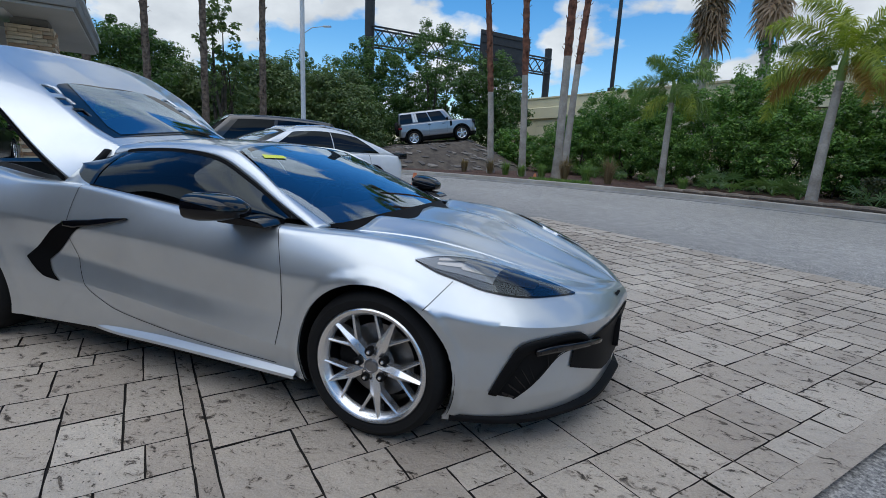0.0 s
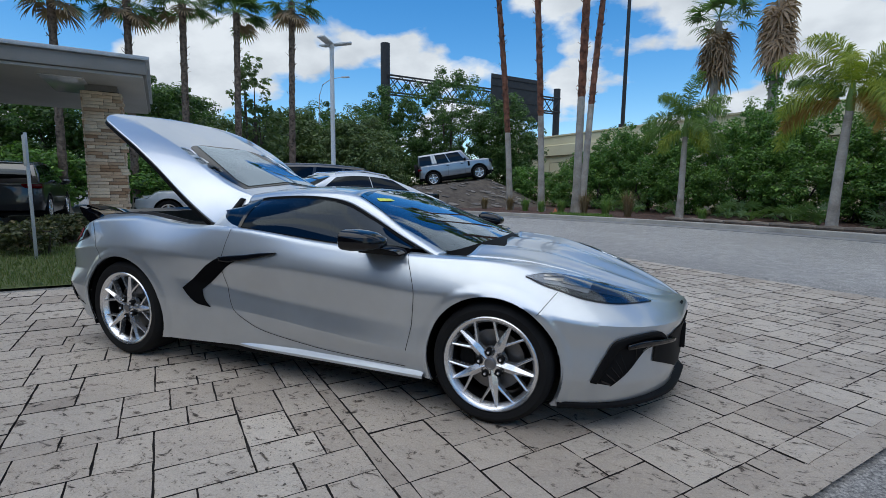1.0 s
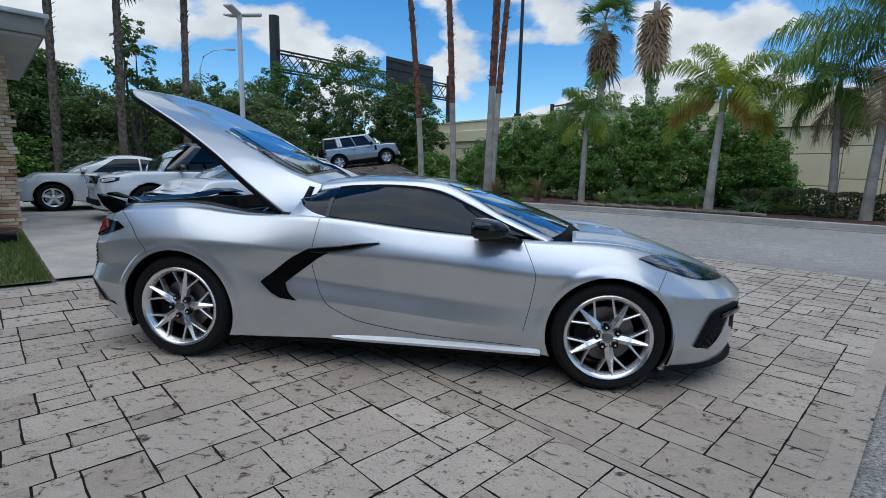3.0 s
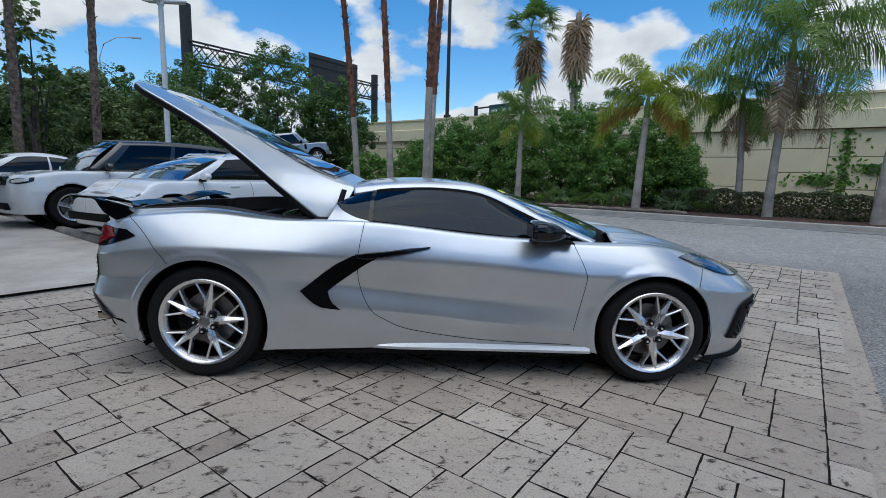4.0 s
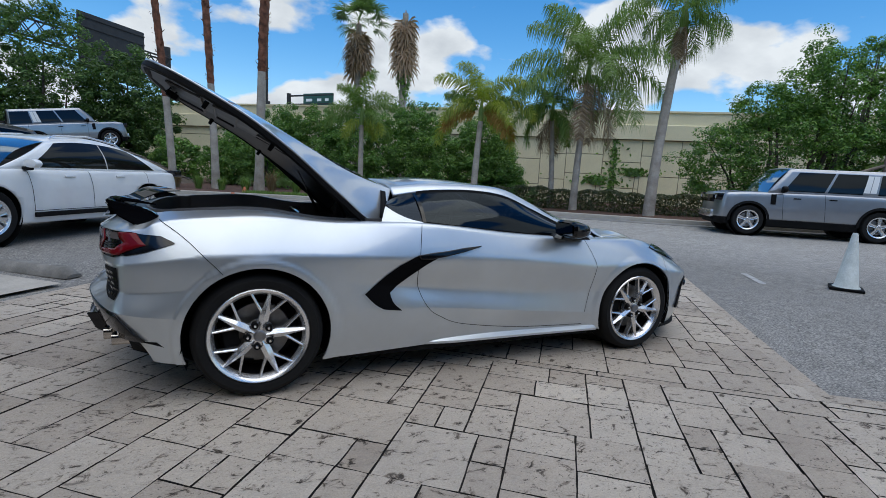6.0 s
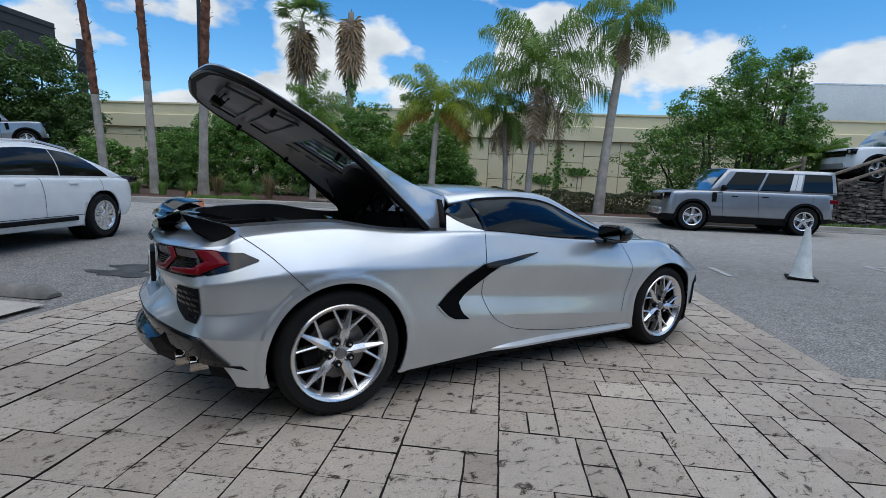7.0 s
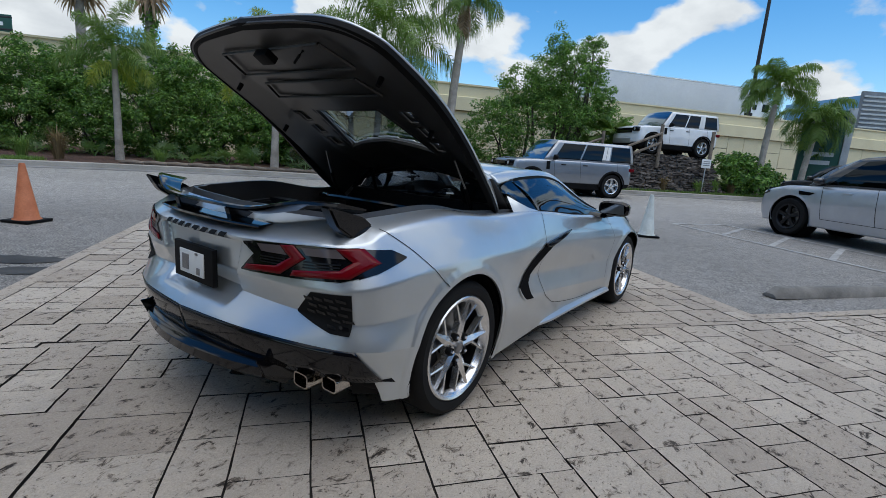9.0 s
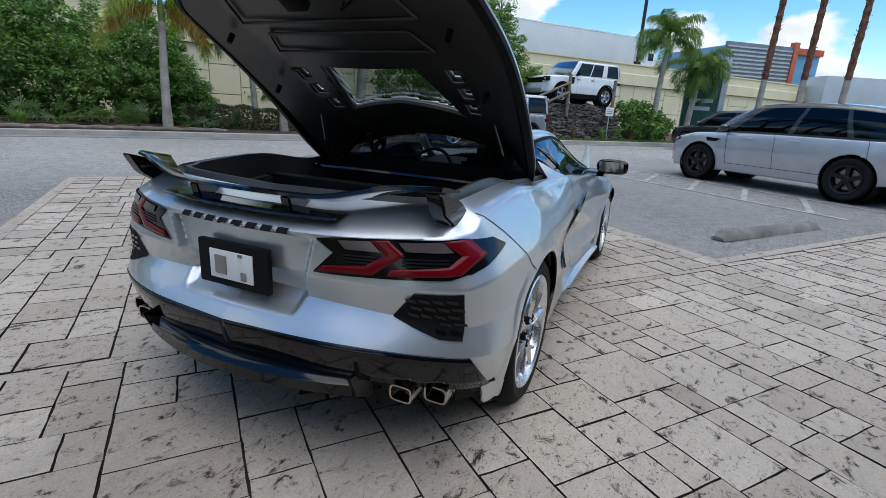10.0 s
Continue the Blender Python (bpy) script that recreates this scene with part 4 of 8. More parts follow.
    hollow_in = [(1.03, 0.752), (1.0, 0.738), (0.955, 0.712), (0.90, 0.672), (0.845, 0.632), (0.785, 0.587), (0.735, 0.545)]
    both("intake_pocket", strip_bm(hollow_out, hollow_in, "side", 0.004, 5, 30, True), INTAKE_SHADE, car, "flat black sheet painting the shaded hollow of the side intake")
    foot_out = [(0.575, 0.548), (0.61, 0.51), (0.65, 0.475), (0.70, 0.448), (0.81, 0.434)]
    foot_in = [(0.735, 0.545), (0.742, 0.52), (0.752, 0.495), (0.77, 0.47), (0.812, 0.436)]
    both("intake_pocket", strip_bm(foot_out, foot_in, "side", 0.004, 5, 18, True), INTAKE_SHADE, car, "flat black sheet painting the shaded foot of the intake hollow")
    blade_up = [(1.345, 0.822), (1.22, 0.812), (1.10, 0.795), (0.99, 0.785), (0.90, 0.772)]
    blade_low = [(1.335, 0.815), (1.20, 0.782), (1.09, 0.762), (0.99, 0.748), (0.915, 0.752)]
    both("intake_blade", strip_bm(blade_up, blade_low, "side", 0.016, 5, 30, True), GLOSS_BLACK, car, "gloss black boomerang intake trim", 0.018)
    lip_in = [(0.577, 0.546), (0.612, 0.508), (0.652, 0.473), (0.702, 0.446)]
    lip_out = [(0.569, 0.544), (0.604, 0.504), (0.646, 0.468), (0.698, 0.440)]
    both("intake_lip", strip_bm(lip_out, lip_in, "side", 0.008, 2, 16, True), SILVER, car, "bright edge of the intake")
    # side skirt
    skirt = bmesh.new()
    rows = []
    for i in range(31):
        f = i / 30
        x = 0.98 + (2.34 - 0.98) * f
        w = 0.034 * math.sin(min(1, f * 5) * math.pi / 2)
        y = body_at(6.9 + 2.2 * f, 0.15).y
        rows.append([skirt.verts.new((x, y + 0.02, 0.235)), skirt.verts.new((x, y - w, 0.205)), skirt.verts.new((x, y - w, 0.19)), skirt.verts.new((x, y + 0.06, 0.165))])
    for a, b in zip(rows, rows[1:]):
        for j in range(3):
            skirt.faces.new((a[j], b[j], b[j + 1], a[j + 1]))
    bmesh.ops.recalc_face_normals(skirt, faces=skirt.faces)
    both("side_skirt", skirt, SILVER, car, "silver side skirt blade")

    # headlamps
    hl_up = [(10.48, 3.76), (10.80, 4.02), (11.15, 4.30), (11.58, 4.52), (12.0, 4.40), (12.5, 3.95)]
    hl_lo = [(10.48, 3.74), (10.78, 3.67), (11.05, 3.64), (11.40, 3.57), (11.85, 3.62), (12.5, 3.90)]

    def between(f0, f1, i0=0, i1=5):
        """Chains at two shares of the way from the lamp's lower to its upper edge."""
        return [[(a[0] + (b[0] - a[0]) * f, a[1] + (b[1] - a[1]) * f) for a, b in zip(hl_lo[i0:i1 + 1], hl_up[i0:i1 + 1])] for f in (f0, f1)]
    both("headlamp_bowl", pk_strip(hl_up, hl_lo, 0.003, 8, 40), GLOSS_BLACK, car, "black headlamp housing")
    both("headlamp_reflector", pk_strip(*between(0.86, 0.16, 0, 3), 0.006, 4, 18), REFLECTOR, car, "grey reflector")
    for i0, f0, f1 in ((1, 0.74, 0.60), (1, 0.50, 0.36), (2, 0.70, 0.30)):
        both("lamp_facet", pk_strip(*between(f0, f1, i0, i0 + 1), 0.009, 2, 8), DARK_CHROME, car, "bright lamp facet")
    both("lamp_projector", pk_strip(*between(0.62, 0.25, 3, 4), 0.008, 4, 8), DARK_ALLOY, car, "dark projector")
    both("running_light", pk_strip(*between(0.97, 0.90, 1, 5), 0.009, 2, 30), LAMP_WHITE, car, "white running-light strip")
    for ob in both("headlamp_lens", pk_strip(hl_up, hl_lo, 0.013, 8, 40), CLEAR, car, "clear headlamp lens"):
        ob.visible_shadow = False

    # front corner intake, middle grille and lip
    c_up = [(11.45, 1.0), (11.65, 1.83), (11.87, 2.5), (12.5, 2.75), (12.8, 2.2)]
    c_lo = [(11.75, 0.92), (11.92, 1.2), (12.05, 1.45), (12.35, 2.05), (12.79, 2.13)]

    def inside(f):
        return [(a[0] + (b[0] - a[0]) * f, a[1] + (b[1] - a[1]) * f) for a, b in zip(c_up, c_lo)]
    both("corner_intake", pk_strip(c_up, c_lo, 0.004, 6, 24), PLASTIC, car, "black corner intake")
    both("intake_frame", pk_strip(c_up, inside(0.3), 0.013, 3, 24), PLASTIC, car, "matt black intake frame", 0.01)
    both("intake_frame", pk_strip(inside(0.93), c_lo, 0.010, 2, 24), PLASTIC, car, "matt black intake frame")
    both("intake_blade", pk_strip([(11.95, 2.30), (12.3, 2.45), (12.95, 2.30)], [(11.95, 2.12), (12.3, 2.22), (12.95, 2.16)], 0.028, 3, 14), GLOSS_BLACK, car, "gloss black intake blade", 0.02)
    for q in range(7):
        f = (q + 0.6) / 8.5 * 3.0
        i = int(f)
        a, b = [[u + (v - u) * (f - i) for u, v in zip(C[i], C[i + 1])] for C in (inside(0.38), inside(0.9))]
        both("intake_bar", pk_strip([tuple(a), tuple(b)], [(a[0] + 0.012, a[1] - 0.07), (b[0] + 0.012, b[1] - 0.07)], 0.010, 1, 5), GLOSS_BLACK, car)
    both("lower_grille", strip_bm([(-0.626, 0.436), (-0.435, 0.495), (-0.2, 0.50), (0.0, 0.50)], [(-0.636, 0.36), (-0.36, 0.26), (-0.17, 0.24), (0.0, 0.24)], "nose", 0.006, 6, 24, True), PLASTIC, car, "black lower grille")
    both("plate_bracket", box_bm(3.665, 3.70, -0.17, 0.0, 0.31, 0.46, 0.004), PLASTIC, car, "black plate bracket")
    lip = bmesh.new()
    rows = []
    for i in range(37):
        p = 10.95 + (14 - 10.95) * i / 36
        q = body_at(p, 0.0)
        out = Vector((max(0.0, (p - 10.95) / 3.05), -max(0.0, (14 - p) / 3.05), 0)).normalized()
        w = 0.016 + 0.024 * math.sin(math.pi * min(1, (p - 10.95) / 3.05) * 0.5)
        rows.append([lip.verts.new(q + out * a + Vector((0, 0, b))) for a, b in ((-0.01, 0.036), (w * 0.7, 0.026), (w, 0.016), (w, 0.0), (-0.04, -0.012))])
    for a, b in zip(rows, rows[1:]):
        for j in range(4):
            lip.faces.new((a[j], b[j], b[j + 1], a[j + 1]))
    bmesh.ops.recalc_face_normals(lip, faces=lip.faces)
    both("front_splitter", lip, PLASTIC, car, "matt black front splitter")
    both("nose_slot", strip_bm([(-0.19, 0.585), (-0.10, 0.582)], [(-0.19, 0.572), (-0.10, 0.574)], "nose", 0.003, 2, 6), PLASTIC, car)
    return car


# ---- the sports car's hatch, tail, luggage well and cabin ----
PIVOT, OPEN = Vector((0.84, 0, 1.19)), 31.2
LIFT = Matrix.Translation(PIVOT) @ Matrix.Rotation(radians(OPEN), 4, "Y") @ Matrix.Translation(-PIVOT)
H_EDGE = [(0.885, 0.70, 0.880), (0.66, 0.745, 0.918), (0.45, 0.76, 0.952), (0.20, 0.765, 0.995), (-0.08, 0.76, 1.018), (-0.34, 0.735, 1.012), (-0.53, 0.68, 1.0), (-0.66, 0.48, 0.992), (-0.71, 0, 0.99)]
H_BUTT = [(0.86, 0.53, 1.160), (0.68, 0.53, 1.118), (0.50, 0.52, 1.095), (0.20, 0.50, 1.085), (-0.08, 0.48, 1.072), (-0.32, 0.48, 1.048), (-0.50, 0.45, 1.026), (-0.64, 0.29, 1.008), (-0.71, 0, 0.992)]
H_MID = [(0.85, 0, 1.205), (0.70, 0, 1.18), (0.50, 0, 1.145), (0.20, 0, 1.095), (-0.08, 0, 1.06), (-0.30, 0, 1.037), (-0.45, 0, 1.022), (-0.61, 0, 1.008), (-0.71, 0, 0.994)]


def hatch_at(t, s):
    """s from the middle (0) over the buttress (1) to the edge (2)."""
    pts = [spline(line, t) for line in (H_MID, H_BUTT, H_EDGE)]
    i = min(int(s), 1)
    f = s - i
    a = spline(pts, s)
    b = [p + (q - p) * f for p, q in zip(pts[i], pts[i + 1])]
    return Vector([x + (y - x) * 0.75 for x, y in zip(a, b)])


def hatch(car):
    def holes(c):
        x, y = c.x, abs(c.y)
        if 0.0 < x < 0.47 - 0.08 * (1 - (y / 0.36) ** 2) and y < 0.26 + 0.10 * x / 0.44:
            return True
        return y < 0.475 and y > 0.405 and any(a < x < a + 0.10 for a in (0.02, 0.17, 0.32))

    def skin(drop, t0, t1, s1, open_):
        P, rows = [], 140
        for i in range(rows + 1):
            t = t0 + (t1 - t0) * i / rows
            half = [hatch_at(t, s1 * j / 44) + Vector((0, 0, -drop)) for j in range(45)]
            P.append([Vector((p.x, -p.y, p.z)) for p in reversed(half)] + half[1:])
        bm = grid_bm(P)
        bmesh.ops.remove_doubles(bm, verts=bm.verts, dist=1e-5)
        if open_:
            gone = [f for f in bm.faces if holes(f.calc_center_median())]
            bmesh.ops.delete(bm, geom=gone, context="FACES")
        bm.normal_update()
        if sum(f.normal.z for f in bm.faces) < 0:
            bmesh.ops.reverse_faces(bm, faces=bm.faces)
        bmesh.ops.transform(bm, matrix=LIFT, verts=bm.verts)
        return bm
    lid = part("hatch", skin(0.0, 0.0, 8.0, 2.0, True), SILVER, car, "raised silver rear hatch", clean=False)
    thick(lid, 0.012)
    inner = skin(0.045, 0.25, 7.75, 1.9, True)
    liner = part("hatch_liner", inner, SATIN_BLACK, lid, "black moulded hatch liner", clean=False)
    thick(liner, 0.01, 1.0)
    # black seal round the edge
    for sgn in (-1, 1):
        seal = [LIFT @ Vector((p[0], sgn * p[1], p[2] - 0.03)) for p in (spline(H_EDGE, 8 * i / 60) for i in range(61))]
        bm = bmesh.new()
        rows = []
        for q in seal:
            m = LIFT @ Vector((0.2, 0, 1.0))
            inward = (m - q).normalized() * 0.035
            dn = LIFT.to_3x3() @ Vector((0, 0, 1))
            rows.append([bm.verts.new(q + dn * 0.018), bm.verts.new(q - dn * 0.006), bm.verts.new(q + inward - dn * 0.016), bm.verts.new(q + inward * 1.6 + dn * 0.01)])
        for a, b in zip(rows, rows[1:]):
            for j in range(3):
                bm.faces.new((a[j], b[j], b[j + 1], a[j + 1]))
        part("hatch_seal", bm, PLASTIC, lid, "black rubber edge seal")

    def lifted(bm):
        bmesh.ops.transform(bm, matrix=LIFT, verts=bm.verts)
        return bm

    def on_lid(x0, x1, y0, y1, dz, nx=12, ny=12, cut=False):
        """A sheet over the hatch between two lengths and widths in its closed place."""
        P = []
        for i in range(nx + 1):
            x = x0 + (x1 - x0) * i / nx
            t = min(range(0, 641), key=lambda q: abs(spline(H_MID, q / 80)[0] - x)) / 80
            pts = [hatch_at(t, s / 24) for s in range(49)]
            row = []
            for j in range(ny + 1):
                a, b = (y0, y1) if not callable(y1) else (-y1(x), y1(x))
                y = a + (b - a) * j / ny
                k = max(1, min(48, next((q for q in range(49) if pts[q].y >= abs(y)), 48)))
                f = (abs(y) - pts[k - 1].y) / max(1e-6, pts[k].y - pts[k - 1].y)
                row.append(Vector((x, y, pts[k - 1].z + (pts[k].z - pts[k - 1].z) * f + dz)))
            P.append(row)
        bm = grid_bm(P)
        if cut:
            bmesh.ops.delete(bm, geom=[f for f in bm.faces if holes(f.calc_center_median())], context="FACES")
        bm.normal_update()
        if sum(f.normal.z for f in bm.faces) < 0:
            bmesh.ops.reverse_faces(bm, faces=bm.faces)
        return lifted(bm)
    pane = part("hatch_glass", on_lid(-0.05, 0.68, 0, lambda x: 0.28 + 0.10 * min(x, 0.56) / 0.44, 0.010, 30, 20), glass("hatch_glass", (0.45, 0.52, 0.52), 0.0, 2.3, 2.8), lid, "dark hatch window", clean=False)
    pane.visible_shadow = False
    rim = on_lid(-0.09, 0.71, 0, lambda x: min(0.47, 0.35 + 0.16 * (x + 0.09) / 0.64) * (math.sqrt(max(0.02, 1 - ((0.03 - x) / 0.125) ** 2)) if x < 0.03 else 1.0), 0.005, 80, 90, True)
    part("glass_frame", rim, GLOSS_BLACK, lid, "gloss black rounded window frame", clean=False)
    for sgn in (-1, 1):
        for a in (0.02, 0.17, 0.32):
            part("vent_glass", on_lid(a, a + 0.10, sgn * 0.405, sgn * 0.475, -0.008, 3, 3), SMOKE, lid, "smoked vent slot", clean=False).visible_shadow = False
    # moulded trim round the window beneath
    loop = [(0.0, -0.26 + 0.52 * i / 10) for i in range(11)] + [(0.47 * i / 10, 0.26 + 0.107 * i / 10) for i in range(1, 11)]
    loop += [(0.47 - 0.08 * (1 - ((0.367 - 0.734 * i / 16) / 0.367) ** 2), 0.367 - 0.734 * i / 16) for i in range(1, 17)] + [(0.47 * (1 - i / 10), -0.26 - 0.107 * (1 - i / 10)) for i in range(1, 11)]
    ring = []
    for x, y in loop:
        t = min(range(0, 641), key=lambda q: abs(spline(H_MID, q / 80)[0] - x)) / 80
        k = min(range(49), key=lambda q: abs(hatch_at(t, q / 24).y - abs(y)))
        ring.append((x, y, hatch_at(t, k / 24).z - 0.032))
    part("window_trim", lifted(tube_bm(ring, 0.016, 6)), SATIN_BLACK, lid, "black moulded window surround")
    # ribs, latch and buffers beneath
    for x0, x1, y0, y1 in ((-0.54, -0.36, -0.38, 0.38), (-0.28, -0.14, -0.36, 0.36)):
        outline = [(x0, y0), (x1, y0 - 0.06), (x1, y1 + 0.06), (x0, y1)]
        for (a, b), (c, d) in zip(outline, outline[1:] + outline[:1]):
            za, zb = [hatch_at(min(range(0, 641), key=lambda q: abs(spline(H_MID, q / 80)[0] - xx)) / 80, 0.6).z - 0.062 for xx in (a, c)]
            part("liner_rib", lifted(tube_bm([(a, b, za + 0.006), (c, d, zb + 0.006)], 0.008, 6)), SATIN_BLACK, lid)
    part("latch", lifted(box_bm(-0.56, -0.49, -0.05, 0.05, 0.91, 0.95, 0.008)), PLASTIC, lid, "black hatch latch")
    part("handle_loop", lifted(tube_bm([(-0.52, -0.26, 0.95), (-0.53, -0.27, 0.915), (-0.50, -0.21, 0.905), (-0.49, -0.20, 0.95)], 0.006, 6)), PLASTIC, lid)
    for sgn in (-1, 1):
        for x, y in ((-0.30, 0.56), (0.10, 0.60)):
            part("buffer", lifted(lathe_bm([(0, 0.93), (0.012, 0.93), (0.014, 0.975)], 10, axis="z", at=(x, sgn * y, 0))), PLASTIC, lid)
        top = LIFT @ Vector((0.42, sgn * 0.55, 1.0))
        part("gas_strut", tube_bm([(0.56, sgn * 0.60, 0.90), (0.56 * 0.45 + top.x * 0.55, sgn * 0.585, 0.90 * 0.45 + top.z * 0.55)], 0.012, 8), PLASTIC, car, "black gas strut")
        part("gas_strut_rod", tube_bm([(0.56 * 0.45 + top.x * 0.55, sgn * 0.585, 0.90 * 0.45 + top.z * 0.55), top], 0.006, 8), STEEL, car, "steel strut rod")
        hinge = [(0.74, sgn * 0.40, 0.98), (0.70, sgn * 0.40, 1.08), (0.74, sgn * 0.40, 1.17), (0.66, sgn * 0.40, 1.22)]
        part("hinge_arm", tube_bm(hinge, 0.014, 8), PLASTIC, car, "black hinge arm")
    return lid


def luggage_well(car):
    # gutter inside the opening, then walls and floor of the well
    for sgn in (-1, 1):
        P = []
        for i in range(61):
            q = body_at(0.001 + 6.75 * i / 60, 5.0)
            e = Vector((q.x, sgn * abs(q.y), q.z))
            c = Vector((0.05, 0, e.z))
            d = (c - e)
            d.z = 0
            d = d.normalized()
            P.append([e + Vector((0, 0, -0.004)), e + d * 0.025 + Vector((0, 0, -0.03)), e + d * 0.05 + Vector((0, 0, -0.028)), e + d * 0.065 + Vector((0, 0, 0.012)), e + d * 0.085 + Vector((0, 0, 0.010)), e + d * 0.09 + Vector((0, 0, -0.05)), e + d * 0.13 + Vector((0, 0, -0.34))])
        part("hatch_gutter", grid_bm(P), SATIN_BLACK, car, "black gutter and weather strip round the well")
    P = [[(x, y, 0.66 + 0.03 * abs(y)) for y in np.linspace(-0.6, 0.6, 8)] for x in np.linspace(-0.62, 0.02, 6)]
    part("well_floor", grid_bm(P), CARPET, car, "black carpeted luggage floor")
    part("well_divider", box_bm(-0.03, 0.05, -0.62, 0.62, 0.55, 0.93, 0.02), PLASTIC, car, "black bulkhead behind the engine")
    for sgn in (-1, 1):
        part("well_cover", box_bm(0.06, 0.66, sgn * 0.46 - 0.12, sgn * 0.46 + 0.12, 0.70, 0.84, 0.03), GLOSS_BLACK, car, "glossy black engine-bay side cover")
        part("well_pad", prism_bm([(-0.50, 0.70), (-0.10, 0.70), (-0.08, 0.93), (-0.42, 0.90)], sgn * 0.50, sgn * 0.56, 0.012), CARPET, car)
    part("engine_cover", box_bm(0.10, 0.66, -0.30, 0.30, 0.60, 0.82, 0.05, 3), PLASTIC, car, "black engine cover")
    for k in range(6):
        part("cover_rib", box_bm(0.16 + 0.08 * k, 0.19 + 0.08 * k, -0.26, 0.26, 0.80, 0.836, 0.008), GLOSS_BLACK, car)
    # cross brace and bulkhead round the rear window
    part("strut_brace", tube_bm([(0.40, -0.62, 0.93), (0.30, -0.3, 0.95), (0.30, 0.3, 0.95), (0.40, 0.62, 0.93)], 0.016, 8), GLOSS_BLACK, car, "black cross brace")
    part("bulkhead", box_bm(0.74, 0.80, -0.74, 0.74, 0.40, 0.985, 0.015), PLASTIC, car, "black bulkhead behind the seats")
    for sgn in (-1, 1):
        P = [[(0.76 + 0.03 * f, sgn * (0.74 - 0.16 * f - a), 0.97 + 0.17 * f) for a in (0.0, 0.05, 0.10)] for f in (0, 0.25, 0.5, 0.75, 1.0)]
        thick(part("window_surround", grid_bm(P), PLASTIC, car, "black rear window surround"), 0.03)
    P = [[(0.80, y, 1.16 - 0.12 * (y / 0.6) ** 2 + a) for a in (0.0, 0.035)] for y in np.linspace(-0.60, 0.60, 16)]
    thick(part("window_surround", grid_bm(P), PLASTIC, car, "black rear window surround"), 0.03)
    pane = part("rear_window", grid_bm([[(0.785, y, z) for z in (0.98, 1.06, 1.15 - 0.1 * (y / 0.55) ** 2)] for y in np.linspace(-0.55, 0.55, 8)]), GLASS, car, "upright rear window")
    pane.visible_shadow = False


def tail(car):
    # red chevron lamps under dark housings
    half = [(-0.423, 0.835), (-0.639, 0.835), (-0.80, 0.835), (-0.868, 0.838)]
    top = strip_bm([(-0.363, 0.878), (-0.423, 0.886), (-0.639, 0.894), (-0.80, 0.896), (-0.868, 0.872)], [(-0.366, 0.874)] + half, "tail", 0.004, 5, 32, True)
    low = strip_bm([(-0.352, 0.763)] + half, [(-0.352, 0.758), (-0.423, 0.758), (-0.639, 0.764), (-0.80, 0.77), (-0.868, 0.795)], "tail", 0.004, 5, 32, True)
    for bm in (top, low):
        both("tail_lamp_housing", bm, GLOSS_BLACK, car, "gloss black tail-lamp housing")
    wrap = strip_bm([(-0.62, 0.892), (-0.46, 0.884), (-0.395, 0.852)], [(-0.62, 0.782), (-0.54, 0.80), (-0.40, 0.846)], "side", 0.005, 5, 14, True)
    both("tail_lamp_wrap", wrap, GLOSS_BLACK, car, "smoked tail-lamp corner")
    chev = (((-0.39, 0.788), (-0.535, 0.802), (-0.595, 0.842), (-0.543, 0.886)), ((-0.372, 0.766), (-0.56, 0.772), (-0.655, 0.844), (-0.60, 0.890)))
    both("red_chevron", strip_bm(*chev, "tail", 0.010, 3, 24, True), RED, car, "red chevron lamp", 0.004)
    chev = (((-0.615, 0.795), (-0.785, 0.811), (-0.812, 0.842), (-0.752, 0.890)), ((-0.605, 0.772), (-0.825, 0.782), (-0.866, 0.836), (-0.812, 0.892)))
    both("red_chevron", strip_bm(*chev, "tail", 0.010, 3, 24, True), RED, car, "red chevron lamp", 0.004)
    for a, b, c in ((-0.44, -0.545, 0.884), (-0.63, -0.755, 0.889)):
        both("lamp_lens", strip_bm([(a, c - 0.004), (b, c)], [(a - 0.026, c - 0.032), (b - 0.035, c - 0.034)], "tail", 0.009, 3, 8), GREY_LENS, car, "clear reversing lens")
        for z in (0.836, 0.825, 0.814):
            both("lamp_louvre", strip_bm([(a - 0.02, z), (b - 0.03, z)], [(a - 0.02, z - 0.006), (b - 0.03, z - 0.006)], "tail", 0.008, 1, 6), DARK_ALLOY, car)
    # corner outlets with a honeycomb of bars
    v_up = [(-0.622, 0.632), (-0.695, 0.722), (-0.843, 0.724)]
    v_lo = [(-0.625, 0.625), (-0.785, 0.567), (-0.853, 0.562)]
    both("rear_outlet", strip_bm(v_up, v_lo, "tail", 0.004, 6, 16, True), PLASTIC, car, "black corner outlet")
    for r in range(5):
        for c in range(4):
            y, z = -0.682 - 0.042 * c - 0.014 * (r % 2) + 0.004 * r, 0.59 + 0.027 * r
            if z < 0.62 - 0.55 * (-0.70 - y) * 0 - (0.03 if c > 1 else 0.0):
                continue
            both("outlet_scale", strip_bm([(y, z + 0.010), (y - 0.034, z + 0.004)], [(y - 0.004, z - 0.002), (y - 0.038, z - 0.008)], "tail", 0.010, 1, 3), GLOSS_BLACK, car)
    # number plate in its black frame
    px = -0.803
    frame_ = box_bm(px - 0.035, px - 0.01, -0.17, 0.17, 0.635, 0.805, 0.006)
    part("plate_frame", frame_, PLASTIC, car, "black number-plate frame")
    part("number_plate", box_bm(px - 0.042, px - 0.036, -0.105, 0.105, 0.665, 0.775, 0.003), PAPER, car, "white blank temporary plate")
    part("plate_mark", box_bm(px - 0.046, px - 0.0425, 0.02, 0.075, 0.685, 0.755), STEEL, car, "grey block on the plate")
